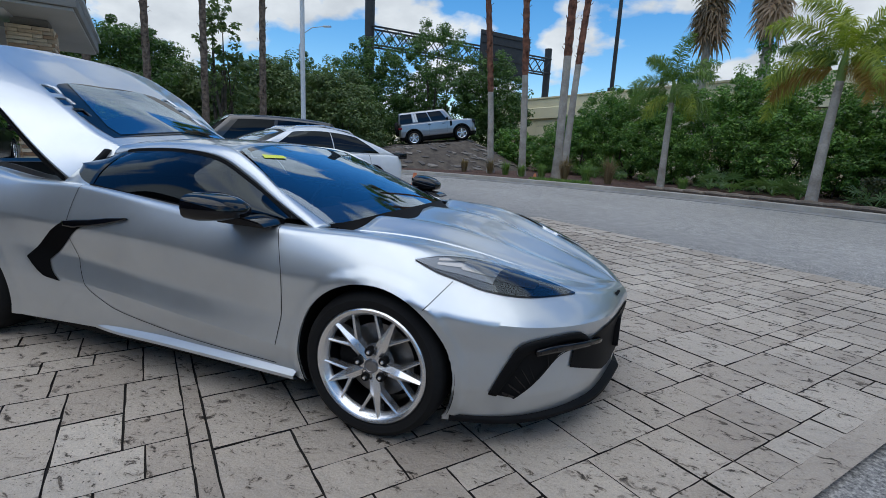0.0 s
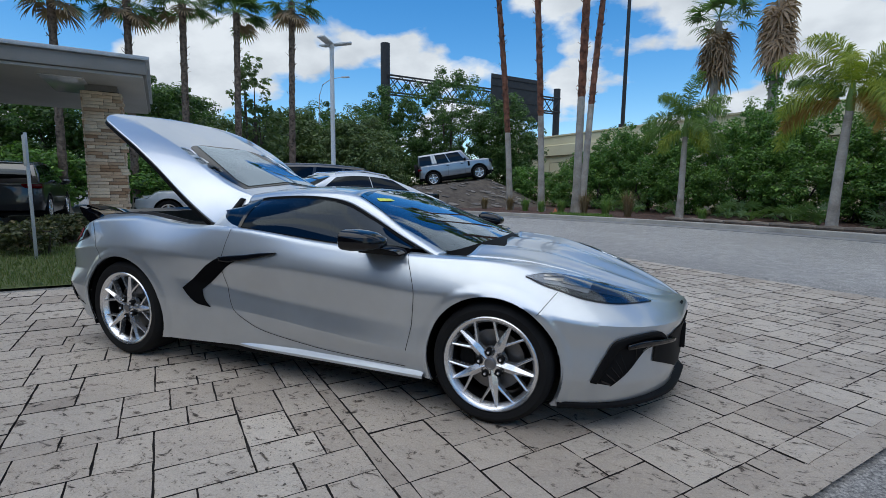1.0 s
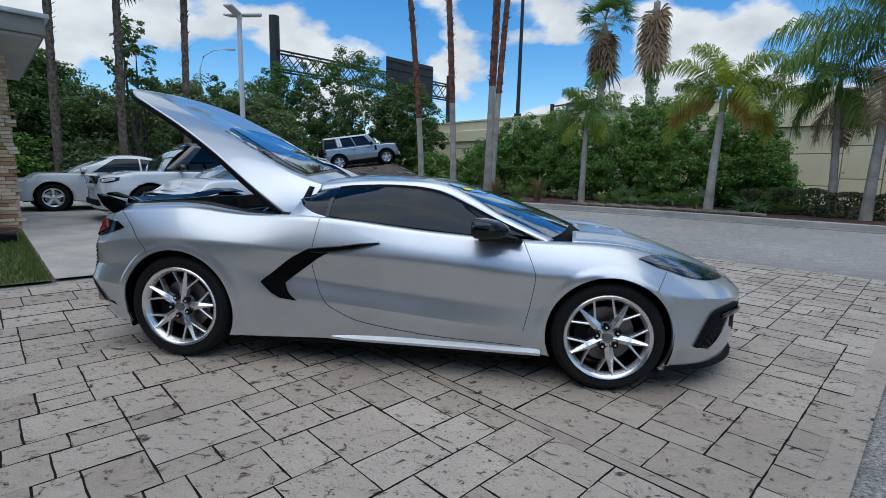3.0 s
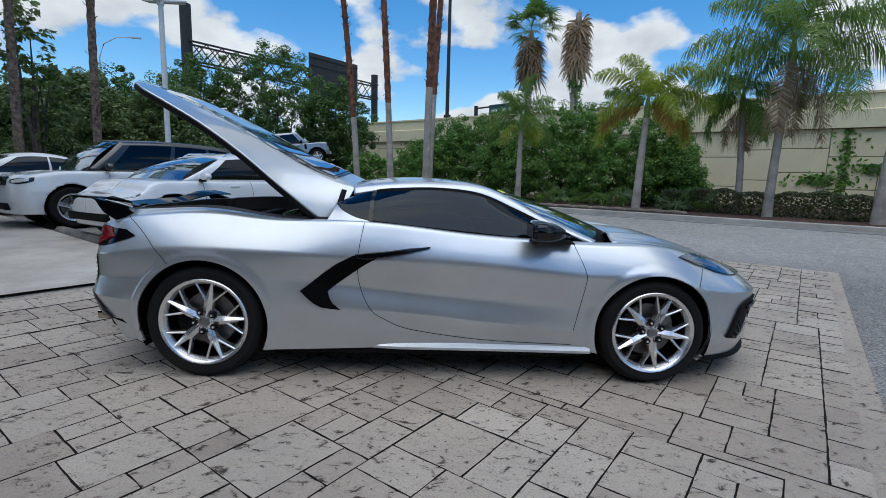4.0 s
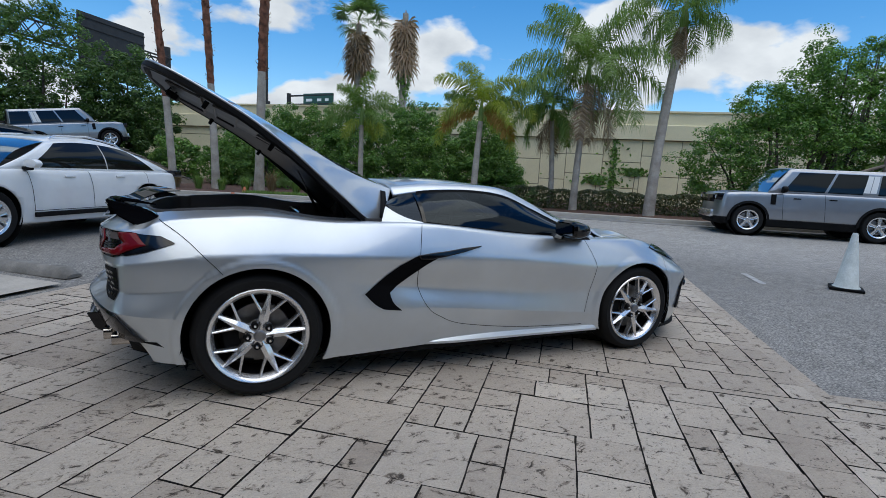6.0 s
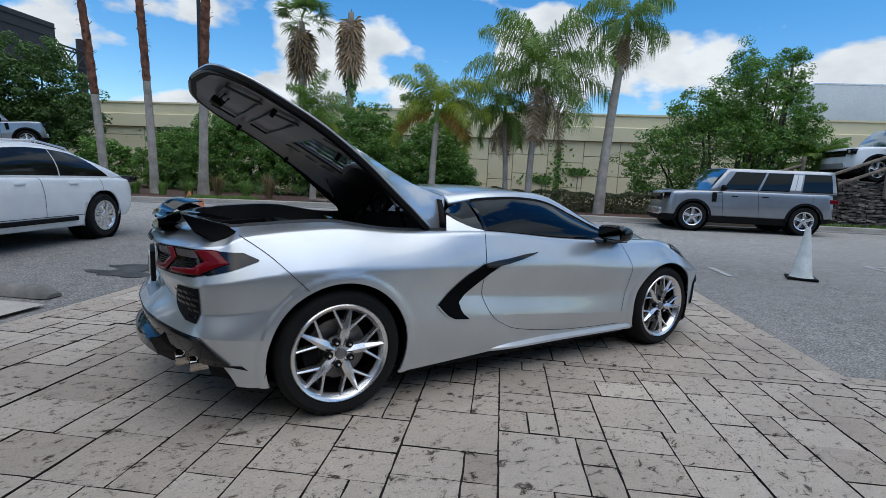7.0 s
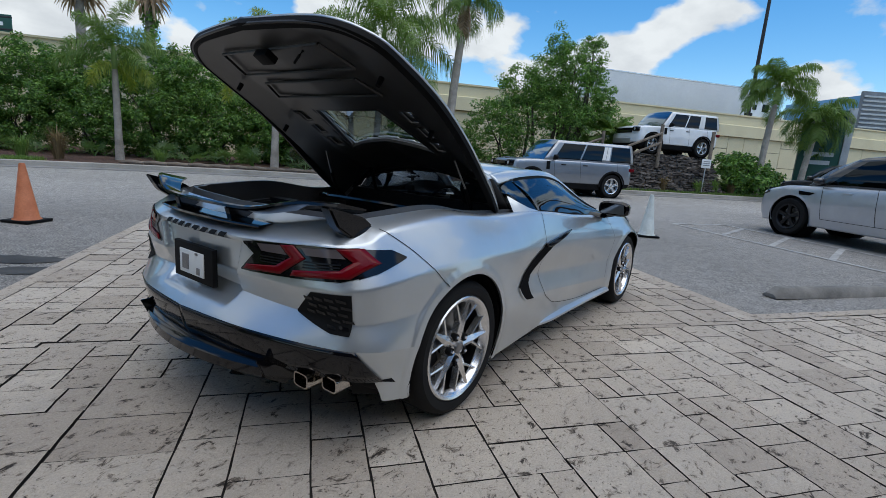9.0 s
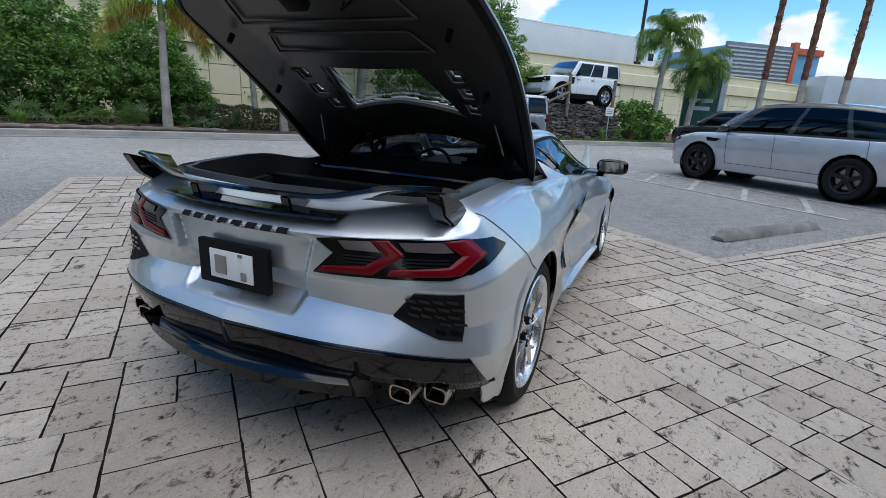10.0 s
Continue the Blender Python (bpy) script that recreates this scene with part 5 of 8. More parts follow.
    part("plate_mark", box_bm(px - 0.046, px - 0.0425, -0.075, -0.05, 0.675, 0.705), STEEL, car, "grey block on the plate")
    part("plate_mark", box_bm(px - 0.046, px - 0.0425, -0.06, -0.04, 0.762, 0.772), STEEL, car, "grey block on the plate")
    # raised badge, as plain dark blocks along the deck
    for k in range(8):
        y = 0.23 - 0.066 * k
        bm = strip_bm([(-abs(y) - 0.022 if y <= 0 else y + 0.022, 0.893), (-abs(y) + 0.022 if y <= 0 else y - 0.022, 0.893)] if y <= 0 else [(-y - 0.022, 0.893), (-y + 0.022, 0.893)],
                      [(-abs(y) - 0.022, 0.880), (-abs(y) + 0.022, 0.880)], "tail", 0.003, 2, 3)
        if y > 0:
            bm2 = mirrored(bm)
            bm.free()
            bm = bm2
        part("badge_block", bm, PLASTIC, car, "black badge block", clean=False)
    # lower bumper: gloss band, diffuser, fins, exhausts
    P, Q = [], []
    for i in range(41):
        p = 3.3 * i / 40
        a = body_at(p, 1.0)
        inn = Vector((0.05, 0.03 if p > 0.3 else 0, 0))
        row = []
        for far, inset, drop in ((2.60, 0.0, 0.0), (2.74, 0.10, 0.035), (3.0, 0.4, 0.10), (3.16, 0.7, 0.14)):
            q = far * i / 40
            row.append(body_at(q, 1.0) + Vector((0.004, 0, 0)) + Vector((0.05, 0.03 if q > 0.3 else 0, 0)) * inset + Vector((0, 0, -drop)))
        P.append(row)
        Q.append([a + inn * 0.85 + Vector((0.01, 0, -0.138)), a + inn * 1.2 + Vector((0.06, 0, -0.20)), a + inn * 1.6 + Vector((0.12, 0, -0.26)), a + inn * 3 + Vector((0.36, 0.0, -0.30))])
    both("bumper_band", grid_bm(P), GLOSS_BLACK, car, "gloss black lower bumper band", 0.008)
    both("diffuser", grid_bm(Q), PLASTIC, car, "black rear diffuser", 0.008)
    bm = bmesh.new()
    rows = []
    for i in range(25):
        y = -0.52 + 1.04 * i / 24
        x = -0.885 + 0.13 * (abs(y) / 0.6) ** 2
        rows.append([bm.verts.new((x + a, y, b)) for a, b in ((0.10, 0.415), (-0.01, 0.40), (-0.04, 0.375), (-0.04, 0.335), (0.03, 0.285), (0.28, 0.245))])
    for a, b in zip(rows, rows[1:]):
        for j in range(5):
            bm.faces.new((a[j], b[j], b[j + 1], a[j + 1]))
    part("diffuser_blade", bm, GLOSS_BLACK, car, "gloss black diffuser blade")
    for y in (-0.30, -0.10, 0.10, 0.30):
        part("diffuser_fin", prism_bm([(-0.80, 0.325), (-0.84, 0.28), (-0.70, 0.22), (-0.50, 0.24), (-0.55, 0.33)], y - 0.008, y + 0.008), PLASTIC, car)
    for y in (0.668, 0.777):
        bm = bmesh.new()
        rings = []
        for x, sc in ((-0.58, 0.9), (-0.730, 1.0), (-0.748, 1.0), (-0.748, 0.84), (-0.68, 0.80)):
            ring = []
            for k in range(24):
                a = 2 * math.pi * k / 24
                ca, sa = math.cos(a), math.sin(a)
                ring.append(bm.verts.new((x - 0.020 + 0.5 * (y - 0.635), -y + 0.044 * sc * math.copysign(abs(ca) ** 0.45, ca), 0.347 + 0.031 * sc * math.copysign(abs(sa) ** 0.45, sa))))
            rings.append(ring)
        for a, b in zip(rings, rings[1:]):
            for k in range(24):
                bm.faces.new((a[k], a[(k + 1) % 24], b[(k + 1) % 24], b[k]))
        bm.faces.new(rings[-1])
        bmesh.ops.recalc_face_normals(bm, faces=bm.faces)
        both("exhaust_tip", bm, DARK_CHROME, car, "dark chrome square exhaust tip")
    # high spoiler: raised ends on a low middle
    bm = bmesh.new()
    rows = []
    for i in range(61):
        y = -0.74 + 1.48 * i / 60
        a = abs(y)
        rise = 0.0 if a < 0.30 else 0.052 * (1 - math.cos(min(1, (a - 0.30) / 0.34) * math.pi)) / 2
        x = -0.80 + 0.17 * (a / 0.74) ** 2.2
        ch = 0.065 + 0.075 * max(0, (a - 0.4) / 0.34)
        z = 0.982 + rise
        rows.append([bm.verts.new((x + dx, y, z + dz)) for dx, dz in ((ch, 0.004), (ch * 0.45, 0.02), (0.0, 0.034), (-0.014, 0.030), (-0.018, 0.020), (0.0, 0.014), (ch, -0.004))])
    for a, b in zip(rows, rows[1:]):
        for j in range(7):
            bm.faces.new((a[j], b[j], b[(j + 1) % 7], a[(j + 1) % 7]))
    bm.faces.new(rows[0])
    bm.faces.new(rows[-1][::-1])
    spoiler = part("spoiler", bm, GLOSS_BLACK, car, "gloss black rear spoiler")
    both("spoiler_end", prism_bm([(-0.71, 1.060), (-0.52, 1.008), (-0.43, 0.942), (-0.57, 0.918), (-0.66, 0.975)], -0.765, -0.705, 0.008), GLOSS_BLACK, spoiler, "gloss black spoiler end plate")
    for y in (-0.22, 0.22):
        part("spoiler_foot", prism_bm([(-0.80, 1.0), (-0.70, 0.995), (-0.66, 0.95), (-0.78, 0.93)], y - 0.022, y + 0.022, 0.006), GLOSS_BLACK, spoiler)
    ledge = []
    for i in range(41):
        y = -0.42 + 0.84 * i / 40
        x = -0.80 + 0.17 * (abs(y) / 0.74) ** 2.2
        ledge.append([(x - 0.022, y, 0.934), (x - 0.025, y, 0.940), (x - 0.020, y, 0.945), (x + 0.08, y, 0.954), (x + 0.08, y, 0.94)])
    part("spoiler_ledge", grid_bm(ledge), GLOSS_BLACK, spoiler, "gloss black ledge under the blade")
    both("diffuser_winglet", prism_bm([(-0.86, 0.42), (-0.70, 0.425), (-0.62, 0.30), (-0.72, 0.27), (-0.82, 0.33)], -0.53, -0.515, 0.004), GLOSS_BLACK, car, "gloss black diffuser end plate")
    both("deck_lamp", strip_bm([(-0.14, 0.945), (0.0, 0.945)], [(-0.14, 0.925), (0.0, 0.925)], "tail", 0.004, 2, 6), PLASTIC, car)


def cabin(car):
    part("dashboard", prism_bm([(1.72, 0.60), (1.78, 0.80), (1.98, 0.865), (2.40, 0.875), (2.45, 0.60)], -0.70, 0.70, 0.02), PLASTIC, car, "dark dashboard")
    part("cabin_floor", box_bm(0.80, 2.4, -0.74, 0.74, 0.22, 0.27), CARPET, car)
    part("centre_console", prism_bm([(0.85, 0.30), (0.85, 0.62), (1.75, 0.72), (1.80, 0.30)], -0.13, 0.13, 0.02), PLASTIC, car)
    for sgn in (-1, 1):
        seat = part("seat", prism_bm([(0.92, 0.30), (1.52, 0.30), (1.54, 0.44), (1.12, 0.42), (0.98, 1.02), (0.88, 1.04), (0.86, 0.90)], sgn * 0.40 - 0.24, sgn * 0.40 + 0.24, 0.04), CARPET, car, "dark bucket seat")
        part("headrest", box_bm(0.875, 0.95, sgn * 0.40 - 0.13, sgn * 0.40 + 0.13, 0.95, 1.10, 0.03), CARPET, seat)
    ring = bmesh.new()
    rings = []
    for i in range(28):
        a = 2 * math.pi * i / 28
        c = Vector((1.62 + 0.07 * math.sin(a), 0.40 + 0.18 * math.cos(a), 0.82 + 0.17 * math.sin(a)))
        d = Vector((0.1 * math.sin(a), 0.18 * math.cos(a), 0.17 * math.sin(a))).normalized()
        n = Vector((0.93, 0, -0.37))
        rings.append([ring.verts.new(c + d * (0.014 * math.cos(b)) + n * (0.014 * math.sin(b))) for b in (0, 1.05, 2.09, 3.14, 4.19, 5.24)])
    for i in range(28):
        a, b = rings[i], rings[(i + 1) % 28]
        for k in range(6):
            ring.faces.new((a[k], a[(k + 1) % 6], b[(k + 1) % 6], b[k]))
    wheel = part("steering_wheel", ring, PLASTIC, car, "dark steering wheel")
    part("wheel_hub", box_bm(1.63, 1.72, 0.33, 0.47, 0.77, 0.86, 0.02), PLASTIC, wheel)
    part("interior_mirror", box_bm(1.74, 1.77, -0.11, 0.11, 1.075, 1.135, 0.012), PLASTIC, car, "dark interior mirror")
    # yellow sticker on the top corner of the screen
    part("sticker", grid_bm([[(1.790, -0.455, 1.162), (1.828, -0.478, 1.145)], [(1.832, -0.335, 1.157), (1.870, -0.345, 1.144)]]), YELLOW, car, "yellow dealer sticker")
    for a, b in (((2.36, -0.50, 0.885), (2.47, 0.02, 0.925)), ((2.46, -0.06, 0.925), (2.42, 0.48, 0.90))):
        part("wiper", tube_bm([a, tuple((p + q) / 2 + (0.012 if i == 2 else 0) for i, (p, q) in enumerate(zip(a, b))), b], 0.008, 6), PLASTIC, car, "black wiper")


CAR = corvette()
sports_wheel(CAR, HUB_R, 0.345, 0.262, 0.29, 0.945)
sports_wheel(CAR, HUB_F, 0.327, 0.252, 0.245, 0.945)
hatch(CAR)
luggage_well(CAR)
tail(CAR)
cabin(CAR)

# ---- parked vehicles ----


def road_wheel(parent, x, y, r, face, rim_mat, spokes=5, width=0.25, name="wheel"):
    """face: -1 looks along -y, 1 along y."""
    w = new(name)
    w.parent = parent
    rim = r * 0.68
    h = width / 2
    part("tyre", lathe_bm([(rim - 0.01, -h + 0.02), (rim + 0.02, -h), (r - 0.03, -h), (r, -h + 0.04), (r, h - 0.04), (r - 0.03, h), (rim, h)], 40), RUBBER, w, "black tyre")
    part("rim", lathe_bm([(rim - 0.05, h * 0.3), (rim - 0.04, -h + 0.05), (rim - 0.03, -h + 0.01), (rim, -h - 0.003), (rim + 0.004, -h + 0.02)], 40), rim_mat, w)
    for s in range(spokes):
        a = radians(90 + 360 / spokes * s)
        bm = bmesh.new()
        rows = []
        for rr, half in ((0.05, 0.045), (rim * 0.55, 0.042), (rim - 0.02, 0.055)):
            rows.append([bm.verts.new((rr * math.cos(a) - sd * math.sin(a), yy, rr * math.sin(a) + sd * math.cos(a))) for sd, yy in ((-half, -h + 0.05), (-half * 0.8, -h + 0.012), (0, -h + 0.022), (half * 0.8, -h + 0.012), (half, -h + 0.05))])
        for q, t in zip(rows, rows[1:]):
            for j in range(4):
                bm.faces.new((q[j], t[j], t[j + 1], q[j + 1]))
        part("spoke", bm, rim_mat, w)
    part("hub", lathe_bm([(0, -h + 0.005), (0.05, -h + 0.008), (0.075, -h + 0.03)], 20), rim_mat, w)
    part("brake_disc", lathe_bm([(0.0, -h + 0.10), (rim * 0.72, -h + 0.10)], 28), STEEL, w)
    part("inner_rim", lathe_bm([(0.0, -h + 0.14), (rim - 0.045, -h + 0.12)], 28), PLASTIC, w)
    w.matrix_basis = pose(x, y - face * -0.0, r, 0, 0, 0 if face < 0 else 180)
    return w


def vehicle(name, label, at, turn, spec, group="parked vehicles"):
    """A parked car from a dozen sizes; x ahead, ground at z 0, the origin under the middle of its axles."""
    car = thing(name, label, "car", at, turn, group)
    wb, fo, ro, wd = spec["base"] / 2, spec["front"], spec["rear"], spec["width"] / 2
    belt, hood, roof, r = spec["belt"], spec["hood"], spec["roof"], spec["tyre"]
    xf, xr = wb + fo, -wb - ro
    body, rim = spec["paint"], spec.get("rim", ALLOY)
    bx = spec.get("boxy", 0.0)
    tuck = 0.10 - 0.06 * bx
    dip = spec.get("nose", 0.02)
    xs = spec["glass"]          # rear base, rear top, front top, front base of the cabin

    def line(z_mid, out, z_rear=None, z_front=None, pull=0.0, nose=0.0):
        zr, zf = z_rear or z_mid, z_front or z_mid
        o = wd * out
        return [(xr + pull, 0, zr), (xr + pull + 0.02, o * 0.6, zr), (xr + pull + 0.10 + tuck, o * 0.95, zr), (-wb - r * 0.9, o * 0.99, zr * 0.6 + z_mid * 0.4), (-wb, o, z_mid), (0, o, z_mid), (wb, o, z_mid * 0.4 + zf * 0.6),
                (wb + r * 0.9, o * 0.985, zf - nose * 0.25), (xf - pull - 0.13 - tuck, o * (0.90 + 0.05 * bx), zf - nose * 0.8), (xf - pull - 0.03, o * 0.55, zf - nose), (xf - pull, 0, zf - nose)]
    lines = [line(0.24, 0.94, 0.36, 0.26, 0.05), line(0.48, 0.985, 0.52, 0.48, 0.0), line(0.76, 1.0, 0.80, 0.70, 0.01),
             line(belt - 0.04, 0.97, belt - 0.03, hood - 0.07, 0.05, dip), line(belt, 0.90, belt, hood, 0.12 + 0.10 * (1 - bx), dip), line(belt + 0.01, 0.45, belt, hood + 0.03 * (1 - bx), 0.2, dip), line(belt + 0.015, 0.0, belt, hood + 0.04 * (1 - bx), 0.2, dip)]

    def at_pk(p, k):
        pts = [spline(l, p) for l in lines]
        i = min(int(k), len(lines) - 2)
        a = spline(pts, k)
        b = [u + (v - u) * (k - i) for u, v in zip(pts[i], pts[i + 1])]
        q = [m + (n - m) * (0.35 + 0.4 * bx) for m, n in zip(a, b)]
        return Vector((q[0], -max(q[1], 0), q[2]))

    def shell(p0, p1, k0, k1, grow=0.06):
        cp, ck = int((p1 - p0) * 13), int((k1 - k0) * 6)
        bm = grid_bm([[at_pk(p0 + (p1 - p0) * i / cp, k0 + (k1 - k0) * j / ck) for j in range(ck + 1)] for i in range(cp + 1)])
        bmesh.ops.remove_doubles(bm, verts=bm.verts, dist=1e-5)
        for hx in (-wb, wb):
            rr = r + grow
            ins = [v for v in bm.verts if abs(v.co.y) > wd * 0.8 and math.hypot(v.co.x - hx, v.co.z - r) < rr]
            s = set(ins)
            bmesh.ops.delete(bm, geom=[f for f in bm.faces if all(v in s for v in f.verts)], context="FACES_ONLY")
            for v in ins:
                if v.is_valid and v.link_faces:
                    d = max(1e-4, math.hypot(v.co.x - hx, v.co.z - r))
                    v.co.x, v.co.z = hx + (v.co.x - hx) * rr / d, r + (v.co.z - r) * rr / d
        bmesh.ops.delete(bm, geom=[v for v in bm.verts if not v.link_faces], context="VERTS")
        bm.normal_update()
        if sum(f.normal.y * f.calc_area() for f in bm.faces) > 0:
            bmesh.ops.reverse_faces(bm, faces=bm.faces)
        return bm
    both("body_side", shell(0, 10, 0.85 if spec.get("clad") else 0, 6), body, car, "", 0.02)
    if spec.get("clad"):
        both("cladding", shell(0, 10, 0, 0.87), PLASTIC, car, "black lower cladding", 0.02)
    for hx in (-wb, wb):
        both("wheel_well", lathe_bm([(r + 0.065, -wd + 0.03), (r + 0.065, -wd + 0.36), (0.05, -wd + 0.36)], 30, at=(hx, 0, r)), PLASTIC, car, "black wheel arch")
        if spec.get("clad"):
            arch = lathe_bm([(r + 0.055, -wd - 0.012), (r + 0.12, -wd - 0.004), (r + 0.125, -wd + 0.05)], 26, at=(hx, 0, r), arc=190, start=-5)
            both("arch_trim", arch, PLASTIC, car, "black arch trim")
    part("floor_pan", box_bm(xr + 0.3, xf - 0.3, -wd + 0.38, wd - 0.38, 0.22, 0.30), PLASTIC, car)

    def find_p(x, k):
        """The station whose place at height k lies at that length."""
        lo, hi = 1.0, 9.0
        for _ in range(30):
            mid = (lo + hi) / 2
            lo, hi = (mid, hi) if at_pk(mid, k).x < x else (lo, mid)
        return lo

    def on_side(x, k, lift):
        q = at_pk(find_p(x, k), k)
        return Vector((q.x, q.y - lift, q.z))
    doors = spec.get("doors", (xs[3] - 0.42, xs[3] - 1.42, xs[0] + 0.62))
    for x in doors:
        both("door_seam", grid_bm([[on_side(x + 0.03 * (k - 1) + e, k, 0.003) for e in (-0.004, 0.004)] for k in np.linspace(0.75, 3.85, 14)]), PLASTIC, car, "dark door joint")
    both("door_seam", grid_bm([[on_side(x, k, 0.003) for k in (0.75, 0.78)] for x in np.linspace(doors[2], doors[0], 24)]), PLASTIC, car, "dark door joint")
    # cabin
    in0, in1 = wd * 0.90, wd * (0.70 + 0.10 * bx)
    zt = roof - 0.05
    x0, x1, x2, x3 = xs

    def quad(a, b, c, d, nu=10, nv=8, bulge=0.0, direction=(0, 0, 1)):
        """Corners a b below, c d above (a under c)."""
        a, b, c, d = map(Vector, (a, b, c, d))
        v = Vector(direction)
        P = []
        for i in range(nu + 1):
            f = i / nu
            P.append([(a + (b - a) * f) * (1 - j / nv) + (c + (d - c) * f) * (j / nv) + v * bulge * math.sin(math.pi * j / nv) * 1.0 + v * bulge * math.sin(math.pi * f) * 0.6 for j in range(nv + 1)])
        return grid_bm(P)

    def facing(bm, d):
        bm.normal_update()
        if sum((f.normal.dot(Vector(d))) for f in bm.faces) < 0:
            bmesh.ops.reverse_faces(bm, faces=bm.faces)
        return bm
    pillar = spec.get("pillar", body)
    curve = 0.05 * (1 - bx) + 0.015

    def side_pt(a, b):
        """a from rear to front along the cabin, b from belt to roof."""
        lo = Vector((x0 + (x3 - x0) * a, -in0, belt + (hood - belt) * max(0, a - 0.8) * 2.0))
        hi = Vector((x1 + (x2 - x1) * a, -in1, zt - (1 - bx) * 0.11 * (2 * a - 1.15) ** 2))
        q = lo + (hi - lo) * b
        q.y -= curve * math.sin(math.pi * b) * 0.8
        return q
    both("cabin_side", facing(grid_bm([[side_pt(i / 20, j / 8) for j in range(9)] for i in range(21)]), (0, -1, 0)), pillar, car, "", 0.02)
    for a0, a1 in spec["panes"]:
        lo, hi = 0.06, 0.88
        P = []
        for i in range(13):
            row = []
            for j in range(7):
                b = lo + (hi - lo) * j / 6
                q = side_pt(a0 + (a1 - a0) * i / 12, b)
                row.append(q + Vector((0, -0.006, 0.0)))
            P.append(row)
        for ob in both("side_window", facing(grid_bm(P), (0, -1, 0)), TINT, car, "dark side window"):
            ob.visible_shadow = False
    rp = []
    for i in range(17):
        a = i / 16
        e = side_pt(a, 1.0)
        rp.append([Vector((e.x, e.y * f, e.z + 0.05 * (1 - f * f) ** 0.6)) for f in np.linspace(1, -1, 15)])
    thick(part("roof", facing(grid_bm(rp), (0, 0, 1)), spec.get("roof_paint", body), car, clean=False), 0.03)
    a, b, c, d = side_pt(1, 0), side_pt(1, 1), side_pt(0, 0), side_pt(0, 1)
    flip = Vector((1, -1, 1))
    ws = facing(quad(a, a * flip, b, b * flip, bulge=0.05 + 0.05 * (1 - bx), direction=(0.8, 0, 0.5)), (1, 0, 0.5))
    part("windscreen", ws, GLASS, car, "clear windscreen", clean=False).visible_shadow = False
    rw = facing(quad(c, c * flip, d, d * flip, bulge=0.05, direction=(-0.9, 0, 0.2)), (-1, 0, 0.2))
    part("tailgate", rw, pillar, car, clean=False)
    g0, g1 = c + (d - c) * 0.12, c + (d - c) * 0.85
    rg = facing(quad((g0.x - 0.008, g0.y * 0.9, g0.z), (g0.x - 0.008, -g0.y * 0.9, g0.z), (g1.x - 0.008, g1.y * 0.9, g1.z), (g1.x - 0.008, -g1.y * 0.9, g1.z), bulge=0.055, direction=(-0.9, 0, 0.2)), (-1, 0, 0.2))
    part("rear_window", rg, TINT, car, "dark rear window", clean=False).visible_shadow = False
    part("seats", box_bm(x0 * 0.5, x3 * 0.35, -wd * 0.7, wd * 0.7, 0.5, belt + 0.12, 0.08), CARPET, car, "dark seats")
    part("dashboard", box_bm(x3 - 0.75, x3 - 0.1, -wd * 0.8, wd * 0.8, belt - 0.25, belt - 0.02, 0.05), CARPET, car)
    # lamps, grille, mirrors, handles
    zl = spec.get("lamp", hood - 0.16)
    lw, lh = spec.get("lamp_size", (0.34, 0.10))
    yl = wd * 0.90 - lw / 2
    xl = at_pk(8.55, 2.8).x
    if bx > 0.6:
        both("headlamp", box_bm(xl - 0.16, xl + 0.055 * bx + 0.03, -yl - lw / 2, -yl + lw / 2, zl - lh / 2, zl + lh / 2, 0.025), GLOSS_BLACK, car, "dark headlamp")
        both("lamp_lens", lathe_bm([(0, 0.04 + 0.05 * bx), (lh * 0.3, 0.035 + 0.05 * bx), (lh * 0.4, 0.0)], 16, axis="x", at=(xl, -yl, zl)), LAMP_WHITE, car, "pale lamp lens")
    else:
        def lamp(p0, p1, k0, k1, lift):
            rows = []
            for i in range(13):
                f = i / 12
                row = []
                for j in range(5):
                    k = (k0 + (k1 - k0) * j / 4 - 2.9) * (0.35 + 0.65 * math.sin(math.pi * (0.12 + 0.8 * f))) + 2.9 - 0.12 * f
                    q = at_pk(p0 + (p1 - p0) * f, k)
                    row.append(q + Vector((0.5, -0.8, 0.25)).normalized() * lift)
                rows.append(row)
            return facing(grid_bm(rows), (0.5, -0.8, 0.2))
        both("headlamp", lamp(7.55, 8.75, 2.62, 3.2, 0.008), GLOSS_BLACK, car, "swept dark headlamp")
        both("lamp_lens", lamp(7.75, 8.6, 2.72, 3.08, 0.014), LAMP_WHITE, car, "pale lamp lens")
    gh = spec.get("grille", 0.16)
    zg = spec.get("grille_z", zl)
    part("grille", box_bm(xf - 0.12, xf + spec.get("grille_out", -0.012), -wd * 0.56, wd * 0.56, zg - gh * 0.8, zg + gh * 0.25, 0.02), GLOSS_BLACK, car, "black grille")
    part("lower_intake", box_bm(xf - 0.12, xf + 0.004, -wd * 0.62, wd * 0.62, 0.34, 0.47, 0.02), PLASTIC, car, "black lower intake")
    zt2 = spec.get("tail", belt - 0.10)
    both("tail_lamp", box_bm(xr + 0.03 + tuck * 0.3, xr + 0.26, -wd * 0.985, -wd * 0.55, zt2 - 0.06, zt2 + 0.06, 0.02), RED if not spec.get("dark_tail") else GLOSS_BLACK, car, "tail lamp")
    shape = lathe_bm([(0.0, -0.07), (0.055, -0.06), (0.085, -0.03), (0.09, 0.02), (0.08, 0.06), (0.0, 0.075)], 16, axis="x")
    for v in shape.verts:
        v.co = Vector((x3 - 0.35 + v.co.x, -wd - 0.09 + v.co.y * 1.25, belt + 0.085 + v.co.z * (0.72 + 0.25 * bx)))
